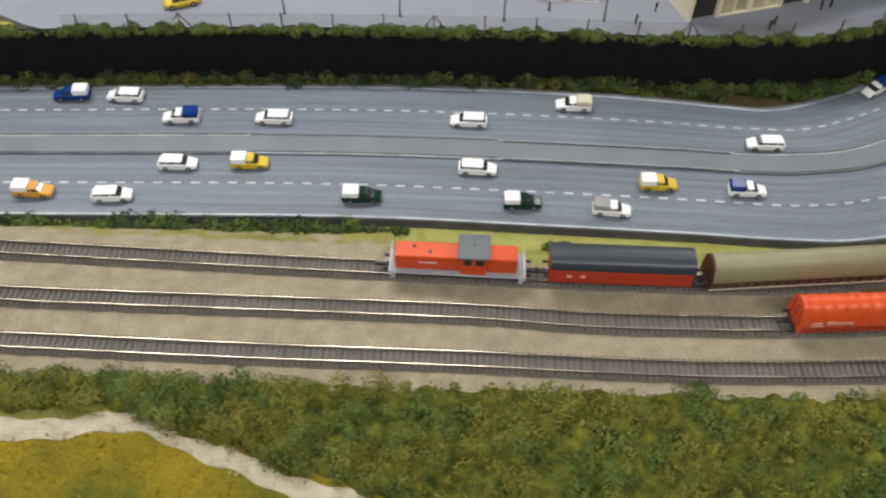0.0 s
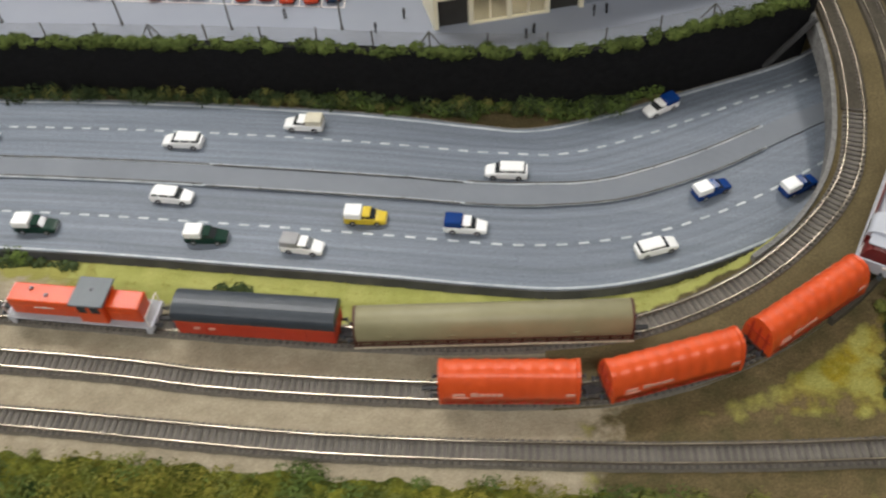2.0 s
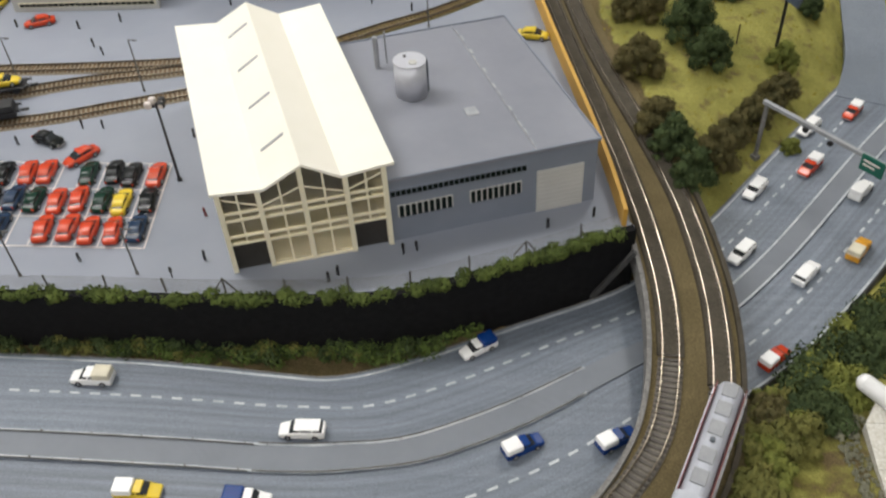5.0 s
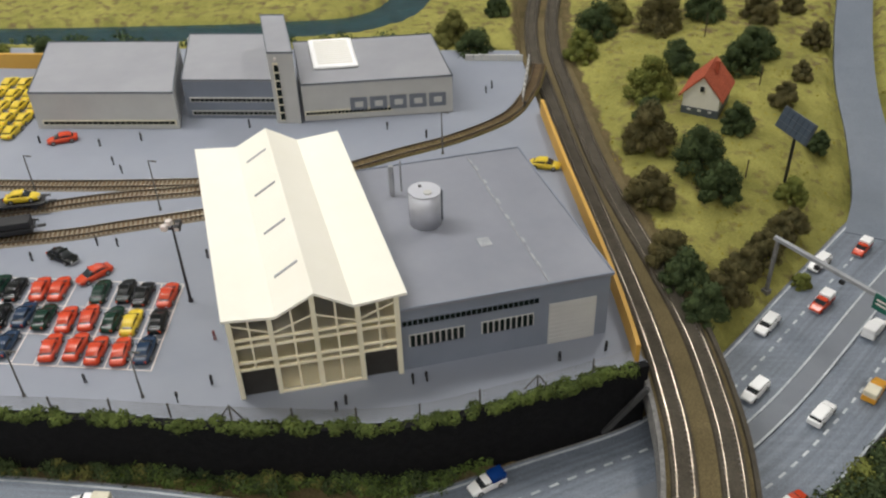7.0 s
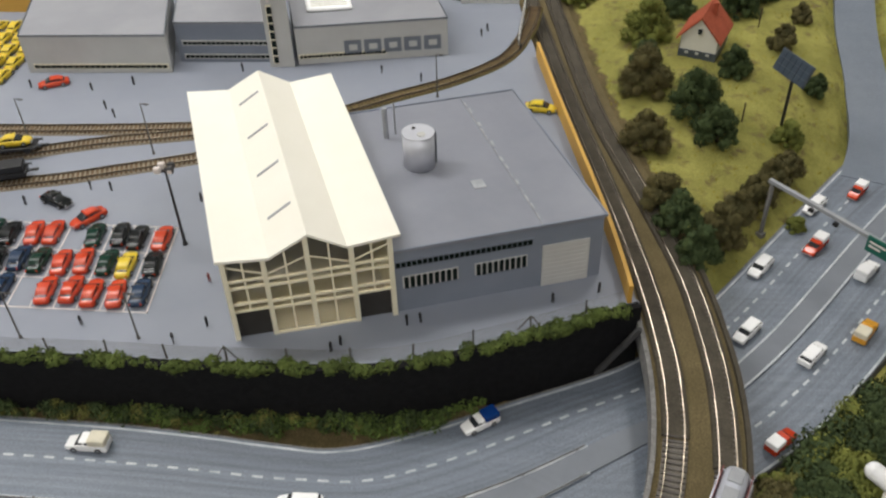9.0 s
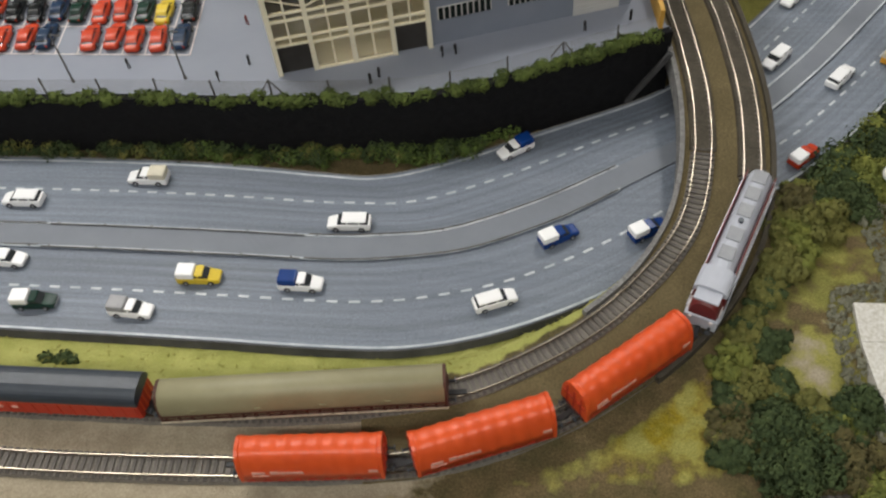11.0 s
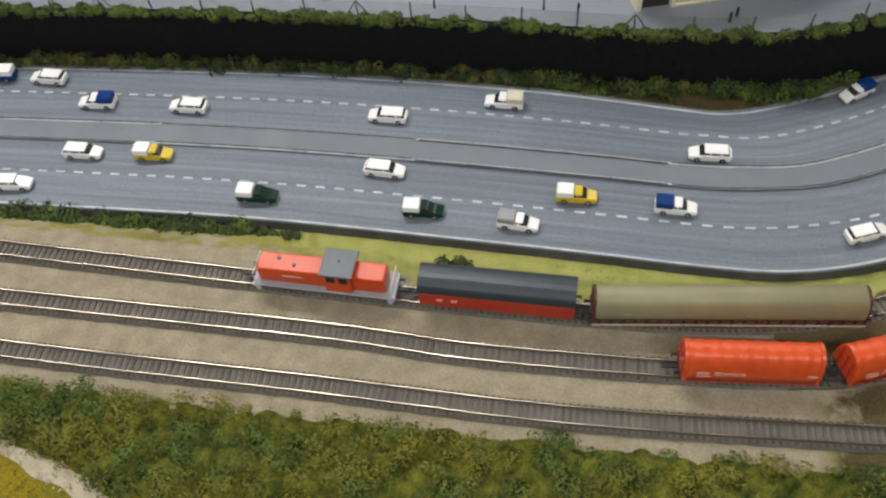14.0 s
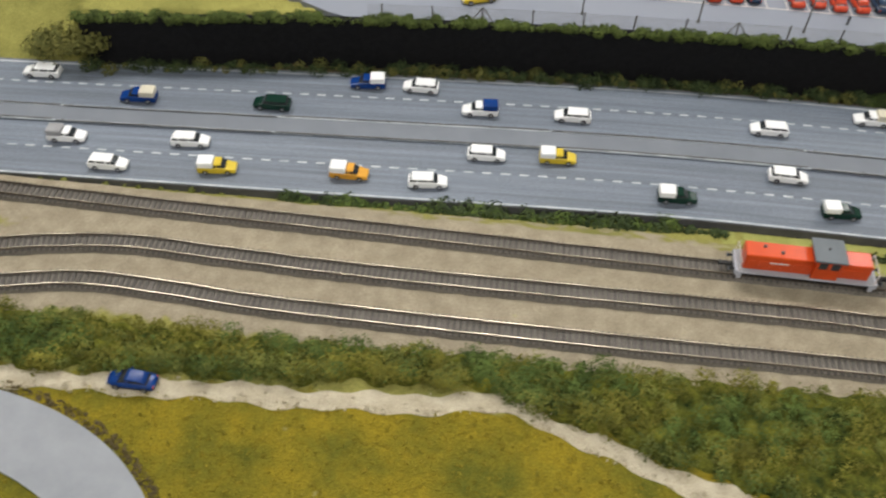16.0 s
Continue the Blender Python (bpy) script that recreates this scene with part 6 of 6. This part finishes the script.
for k in range(120):
    y = 0.685 + 0.355 * pick.random()
    a, b = (float(np.interp(y, [p[0] for p in e], [p[1] for p in e])) for e in (edge_w, edge_e))
    r = 0.009 + 0.010 * pick.random() + 0.006 * pick.random() * (b - a > 0.1)
    x = a + r + (b - a - 2 * r) * pick.random()
    if np.hypot(T2[:, 0] - x, T2[:, 1] - y).min() < 0.022 + r or np.hypot(T3[:, 0] - x, T3[:, 1] - y).min() < 0.02 + r:
        continue
    if math.hypot((x - 1.012) / 0.030, (y - 0.803) / 0.040) < 1 or abs(x - 1.075) < 0.045 and abs(y - 0.93) < 0.048:
        continue
    if x < 0.925 and y < 0.83:
        continue
    bush(x, y, r, pick.choice("OODMBDDD"))


def shrub_field():
    """Dense flocked undergrowth between the front track and the path."""
    edge_lo = lambda x: np.interp(x, [-.95, -.5, -.2, -.1, 0, .15, 1.0], [.53, .545, .565, .53, .50, .46, .50])
    edge_hi = lambda x: np.interp(x, [-.95, -.72, -.45, 0.2, .6, 1.0], [.55, .604, .596, .596, .596, .598])
    nx, ny = 560, 40
    gx, gv = np.meshgrid(np.linspace(-0.95, 1.0, nx), np.linspace(0, 1, ny))
    gx, gv = gx.ravel(), gv.ravel()
    wob = 0.004 * np.sin(gx * 70) + 0.003 * np.sin(gx * 173 + 1)
    P = np.column_stack([gx, edge_lo(gx) + wob * (1 - gv) + (edge_hi(gx) - edge_lo(gx)) * gv + wob * 0.6 * gv])
    lumps = np.array([noise.noise((x * 60, y * 60, 0)) + 0.6 * noise.noise((x * 130, y * 130, 3)) + 0.35 * noise.noise((x * 300, y * 300, 7)) for x, y in P])
    rim = np.clip(np.minimum(gv, 1 - gv) / 0.10, 0, 1) ** 0.5
    z = ground_z(P) - 0.002 + rim * (0.009 + 0.0105 * lumps)
    fs = [(b * nx + a, b * nx + a + 1, (b + 1) * nx + a + 1, (b + 1) * nx + a) for b in range(ny - 1) for a in range(nx - 1)]
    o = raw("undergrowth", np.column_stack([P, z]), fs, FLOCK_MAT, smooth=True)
    tagged(o, "low mat of green and ochre flocked undergrowth", "undergrowth", kind="stuff")
    for tone, n, size in (("M", 520, 0.0013), ("G", 560, 0.0013), ("Y", 640, 0.0013)):
        cs, rs = [], []
        while len(cs) < n:
            x = -0.95 + 1.95 * rng.random()
            lo, hi = edge_lo(x), edge_hi(x)
            y = lo + (hi - lo) * rng.random()
            tone_at = math.sin(x * 23 + 2 * math.sin(y * 40)) + 0.8 * math.sin(y * 70 + x * 9)
            if tone == "G" and tone_at < 0.25 or tone == "Y" and tone_at > 0.0 or tone == "M" and abs(tone_at) > 1.3:
                if rng.random() < 0.92:
                    continue
            r = 0.005 + 0.011 * rng.random() ** 1.8
            cs.append((x, y, 0))
            rs.append(r)
        zz = ground_z(np.array([c[:2] for c in cs]))
        cs = [(c[0], c[1], float(z) + 0.006 + r * 0.15) for c, z, r in zip(cs, zz, rs)]
        o = leaves("undergrowth", cs, rs, n * 100, size, LEAF[tone], squash=0.8)
        tagged(o, f"dense {TONE[tone]} flocked undergrowth beside the track", "undergrowth", kind="stuff")


shrub_field()


def tufts(name, n, region, size, material, label, lift=0.001):
    P = np.array([region() for _ in range(n)])
    z = ground_z(P)
    o = leaves(name, np.column_stack([P, z + lift]), np.full(n, 0.002), n * 5, size, material)
    tagged(o, label, "grass", kind="stuff")


pv = spline([(-.95, .470), (-.85, .484), (-.76, .486), (-.68, .475), (-.612, .455), (-.555, .421), (-.515, .37), (-.49, .28)], 0.01)
nn = normals(pv)[0]
pa, pb = pv + nn * 0.036, pv - nn * 0.036


def meadow_spot():
    while True:
        x, y = -0.9 + 1.0 * rng.random(), 0.34 + 0.21 * rng.random()
        lo = np.interp(x, [-.9, -.5, -.3, -.16, -.07, .02, .1], [.52, .525, .525, .538, .49, .46, .43])
        if y < lo and np.hypot(pv[:, 0] - x, pv[:, 1] - y).min() > 0.04:
            return (x, y)


tufts("meadow_grass", 3200, meadow_spot, 0.0011, LEAF_Y, "short ochre and olive meadow flock")


def bank_spot():
    while True:
        x = 0.08 + 0.77 * rng.random()
        i = int(np.argmin(abs(NEAR[:, 0] - x)))
        y = NEAR[i, 1] - 0.006 - 0.055 * rng.random()
        if np.hypot(T1[:, 0] - x, T1[:, 1] - y).min() > 0.024:
            return (x, y)


tufts("bank_grass", 800, bank_spot, 0.0009, GRASS, "short yellow-green grass on the bank", 0.0)


def ne_spot():
    while True:
        x, y = 0.9 + 0.6 * rng.random(), 1.25 + 1.1 * rng.random()
        p = np.array([[x, y]])
        if dist(p, MID, HALF)[0] > 0.01 and np.hypot(T2[:, 0] - x, T2[:, 1] - y).min() > 0.03 and x > np.interp(y, T2[:, 1][T2[:, 0] > 0.8], T2[:, 0][T2[:, 0] > 0.8]):
            return (x, y)


tufts("slope_grass", 1500, ne_spot, 0.0013, LEAF_Y, "rough olive grass on the slope", 0.0)


def edge_line(x0, x1, o):
    l = NEAR[(NEAR[:, 0] > x0) & (NEAR[:, 0] < x1)]
    n, _ = normals(l)
    q = l - n * o
    return np.column_stack([q, ground_z(q)])


clump_row("verge_bushes", edge_line(-.46, .02, 0.013), 0.010, 0.012, 0.012, 0.0021, 120, LEAF_G, "fresh green tufts among the verge bushes", category="bush")
clump_row("verge_bushes", edge_line(-.46, .02, 0.014), 0.012, 0.0145, 0.0110, 0.0021, 120, LEAF_D, "low green bushes along the motorway verge", category="bush")
clump_row("verge_bushes", edge_line(.02, .095, 0.014), 0.006, 0.008, 0.008, 0.0020, 90, LEAF_D, "low green bushes along the motorway verge", category="bush")
clump_row("verge_bushes", edge_line(.25, .292, 0.030), 0.006, 0.0085, 0.008, 0.0024, 90, LEAF_D, "ragged dark green tuft on the bank", category="bush")
clump_row("verge_bushes", edge_line(-.80, -.50, 0.012), 0.006, 0.004, 0.022, 0.0018, 50, LEAF_M, "sparse small bushes along the verge", category="bush")
clump_row("verge_bushes", edge_line(.57, .63, 0.034), 0.006, 0.0028, 0.012, 0.0016, 40, LEAF_B, "dry brown tuft on the bank", category="bush")
vg = NEAR[(NEAR[:, 0] > 1.04) & (NEAR[:, 0] < 1.65)]
vg = vg - normals(vg)[0] * 0.03
vg3 = np.column_stack([vg, ground_z(vg)])
clump_row("verge_shrubs", vg3, 0.04, 0.022, 0.006, 0.0026, 90, LEAF_D, "dense dark green shrubs along the motorway verge", category="shrubs")
clump_row("verge_shrubs", vg3, 0.04, 0.018, 0.012, 0.0026, 80, LEAF_M, "ragged green shrubs along the motorway verge", category="shrubs")
hz = spline([(-.85, 1.062), (-.815, 1.056), (-.775, 1.052), (-.755, 1.048)], 0.01)
clump_row("wall_end_bush", np.column_stack([hz, np.linspace(-0.05, -0.035, len(hz))]), 0.042, 0.021, 0.0035, 0.0022, 110, LEAF_S, "rough olive bush at the end of the wall", category="bush")
riverside = spline([(-.5, 2.135), (-.1, 2.14), (.2, 2.14), (.35, 2.14), (.6, 2.15)], 0.02)
clump_row("river_bushes", np.column_stack([riverside, np.full(len(riverside), 0.0)]), 0.02, 0.02, 0.03, 0.003, 70, LEAF_D, "dark bushes along the river bank", category="bush")


def rubble():
    bm = bmesh.new()
    for k in range(90):
        x, y = 0.07 + 0.15 * rng.random(), 2.155 + 0.03 * rng.random()
        m = pose(x, y, -0.004, *(rng.random(3) * 360)) @ Matrix.Diagonal((*(0.5 + rng.random(3)), 1))
        bmesh.ops.create_icosphere(bm, subdivisions=1, radius=0.006, matrix=m)
    tagged(finish("rubble", bm, PLASTER), "pale broken rocks at the river edge", "rocks", kind="stuff")


rubble()


# ---- front path and paved bend ----
def ragged(name, pts, width, material, label, lift, wob=0.005, step=0.006):
    l = spline(pts, step)
    n, _ = normals(l)
    k = np.arange(len(l))
    a = l + n * (width / 2 + wob * np.sin(k * 0.31)[:, None] * 0.5 + wob * np.sin(k * 0.83 + 1)[:, None] * 0.4)
    b = l - n * (width / 2 + wob * np.sin(k * 0.27 + 2)[:, None] * 0.5 + wob * np.sin(k * 0.71)[:, None] * 0.4)
    A = np.column_stack([a, ground_z(a) + lift])
    B = np.column_stack([b, ground_z(b) + lift])
    M = np.column_stack([l, ground_z(l) + lift + 0.001])
    flat(name, A, M, 0, material, None, 0.004)["label"] = label
    o = bpy.data.objects[name]
    tagged(o, label, "path", kind="structure")
    tagged(flat(name + "_edge", M, B, 0, material, None, 0.004), label, "path", kind="structure")


ragged("sandy_path", [(-.95, .531), (-.69, .528), (-.515, .532), (-.317, .535), (-.20, .546), (-.145, .542), (-.09, .518), (-.03, .495), (.04, .474), (.12, .45), (.25, .43)], 0.021, PATH_M,
       "pale sandy footpath with crumbling edges", 0.0006)
pc = spline([(-.95, .531), (-.69, .528), (-.515, .532), (-.317, .535), (-.20, .546), (-.145, .542), (-.09, .518), (-.03, .495), (.04, .474), (.12, .45)], 0.01)
clump_row("path_crumbs", np.column_stack([pc, ground_z(pc)]), 0.023, 0.0026, 0.0020, 0.0011, 10, PATH_M, "pale crumbled sand along the footpath", category="sand")
rim = np.column_stack([pa + nn * 0.007, ground_z(pa + nn * 0.007)])
clump_row("bend_edging", rim, 0.011, 0.0022, 0.0008, 0.0010, 16, BEND_RIM, "brown crumbled earth along the paved bend", category="earth")
tagged(flat("paved_bend", np.column_stack([pa, ground_z(pa)]), np.column_stack([pb, ground_z(pb)]), 0.003, PAVED, None, 0.004), "smooth pale grey paved bend in the meadow", "road", kind="structure")


# ---- white board area, tube, gravel ----
def white_area():
    t = thing("white_panel_area", "unfinished white panel area with thin dark joints", "panel")
    south = ((.745, 1.068), (.785, 1.059), (.824, 1.057), (.8715, 1.059))
    north = ((.8716, 1.114), (.911, 1.116), (.948, 1.114), (.977, 1.111), (1.03, 1.146))
    for rows, edge in (((.745, .773, .827, .871), south), ((.872, .9345, .988, 1.03), north)):
        west = lambda y: float(np.interp(y, [e[0] for e in edge], [e[1] for e in edge]))
        for y, y1 in zip(rows, rows[1:]):
            y1 -= 0.0006
            cuts = [None, 1.15, 1.205, 1.30, 1.45]
            for a, b in zip(cuts, cuts[1:]):
                bm = bmesh.new()
                q = ((west(y) if a is None else a, y), (b - 0.0005, y), (b - 0.0005, y1), (west(y1) if a is None else a, y1))
                lo = [bm.verts.new((u, w, -0.062)) for u, w in q]
                hi = [bm.verts.new((u, w, -0.0372)) for u, w in q]
                bm.faces.new(lo[::-1])
                bm.faces.new(hi)
                for k in range(4):
                    bm.faces.new((lo[k], lo[(k + 1) % 4], hi[(k + 1) % 4], hi[k]))
                part("panel", bm, WHITE_TILE, t)
    l = spline([(1.20, .742), (1.10, .742), (1.066, .748), (1.058, .785), (1.056, .824), (1.056, .866), (1.064, .876), (1.09, .877), (1.111, .886), (1.115, .911), (1.113, .948), (1.110, .977), (1.122, 1.0)], 0.006)
    l = l + normals(l)[0] * 0.0095
    L3 = np.column_stack([l, np.maximum(ground_z(l), -0.047)])
    clump_row("gravel_edge", L3, 0.022, 0.0032, 0.0006, 0.0011, 26, GRAVEL, "grey-green gravel edging round the panels", category="gravel")
    b = thing("white_tube", "thick white plastic tube with rounded end", "tube", at=pose(1.128, 1.030, -0.0285, 0, 90, -52))
    bm = bmesh.new()
    cyl(bm, (0, 0, 0), 0.0095, 0.30, 24)
    bmesh.ops.create_uvsphere(bm, u_segments=24, v_segments=12, radius=0.0095)
    part("tube", bm, CAR_PAINT["white"], b, "", True)


GRAVEL = leafmat("gravel", (0.27, 0.265, 0.19), (0.20, 0.20, 0.145), (0.34, 0.33, 0.235))
white_area()


# ---- gantry, house, solar panel ----
def gantry():
    t = thing("sign_gantry", "grey motorway sign gantry with green signs", "gantry", at=pose(1.115, 1.478, float(road_z(np.array(1.1))) + 0.004, 0, 0, -51))
    part("post", boxed(-0.0022, -0.0022, -0.006, 0.0022, 0.0022, 0.0890), PARAPET, t)
    part("post", boxed(0.2628, -0.0022, -0.006, 0.2672, 0.0022, 0.0890), PARAPET, t)
    part("foot", boxed(-0.005, -0.005, -0.006, 0.005, 0.005, 0.002), PARAPET, t)
    part("beam", boxed(-0.006, -0.003, 0.0860, 0.272, 0.003, 0.0915, 0.0006), GREY_PL, t)
    part("walkway", boxed(0.02, 0.003, 0.0860, 0.26, 0.008, 0.0872), PARAPET, t)
    for x in (0.150, 0.194):
        s = part("sign", boxed(x, -0.0062, 0.0720, x + 0.032, -0.0042, 0.0950, 0.0003), SIGN_G, t, "green direction sign")
        for k, w in ((0, 0.022), (1, 0.016)):
            part("text_bar", boxed(x + 0.004, -0.0068, 0.0860 - k * 0.006, x + 0.004 + w, -0.0060, 0.0885 - k * 0.006), WHITE_P, s)
    for x in (0.062, 0.10):
        part("lamp", boxed(x, -0.006, 0.0790, x + 0.007, -0.001, 0.0845, 0.0008), BLACK, t)


def house():
    t = thing("house", "small white gabled house with red tiled roof", "house", at=pose(1.071, 1.874, gz(1.071, 1.874) - 0.002, 0, 0, -23))
    W, D, h, r = 0.062, 0.082, 0.040, 0.034
    bm = bmesh.new()
    prism(bm, [(-W / 2, 0), (W / 2, 0), (W / 2, h), (0, h + r), (-W / 2, h)], 0, D)
    wl = part("wall", bm, PLASTER, t)
    part("plinth", boxed(-W / 2 - 0.0012, -0.0012, 0, W / 2 + 0.0012, D + 0.0012, 0.016), DGREY_PL, t, "dark stone base storey")
    for sgn in (-1, 1):
        bm = bmesh.new()
        prism(bm, [(0, h + r + 0.0004), (0, h + r + 0.004), (sgn * (W / 2 + 0.007), h - 0.0037), (sgn * (W / 2 + 0.007), h - 0.0073)], -0.004, D + 0.004)
        rf = part("roof", bm, TILE_RED, t)
        nrm = Vector((sgn * r, 0, W / 2)).normalized()
        for k in range(7):
            f = k / 7
            x, z = sgn * (W / 2 + 0.007) * f, h + r + 0.004 - (r + 0.0077) * f
            part("tile_row", boxed(-0.0006, -0.004, -0.0002, 0.0006, D + 0.004, 0.0006, m=pose(x, 0, z, 0, sgn * math.degrees(math.atan2(r, W / 2)), 0)), TILE_RED, rf)
    for x, z in ((0.0, 0.052),):
        wn = part("window", boxed(x - 0.0045, -0.0014, z - 0.006, x + 0.0045, 0.001, z + 0.006), PLASTER, t)
        part("pane", boxed(x - 0.0034, -0.0022, z - 0.0048, x + 0.0034, -0.0012, z + 0.0048), DARK_GLASS, wn)
    for x in (-0.018, 0.0, 0.018):
        part("cellar_window", boxed(x - 0.003, -0.0022, 0.010, x + 0.003, -0.001, 0.0135), PALE_WALL, t)
    part("chimney", boxed(0.006, 0.045, h + r - 0.012, 0.014, 0.053, h + r + 0.012, 0.0005), TILE_RED, t)


def solar():
    t = thing("solar_panel", "blue-grey solar array on a dark post", "solar panel", at=pose(1.186, 1.712, gz(1.186, 1.712) - 0.002, 0, 0, -66))
    part("post", cyled((0, 0, 0), 0.0026, 0.098, 10), BLACK, t)
    m = pose(-0.004, 0.002, 0.100, 66, 0, 0) @ Matrix.Diagonal((1.08, 0.8, 1, 1))
    fr = part("frame", boxed(-0.034, -0.022, 0, 0.034, 0.022, 0.003, m=m), DGREY_PL, t)
    for i in range(6):
        for j in range(3):
            x, y = -0.0325 + i * 0.0109, -0.0205 + j * 0.0138
            part("cell", boxed(x, y, 0.0032, x + 0.0101, y + 0.0130, 0.0042, m=m), SOLAR, fr)


gantry()
house()
solar()
for x, y, h in ((1.120, 1.700, 0.035), (1.131, 2.2, 0.05), (1.20, 2.0, 0.04)):
    p = finish("post", cyled((0, 0, 0), 0.0012, h, 8), BARK)
    p.name = "wooden_post"
    p.matrix_basis = pose(x, y, gz(x, y) - 0.001)
    tagged(p, "thin brown wooden post in the lawn", "post", "lawn posts")
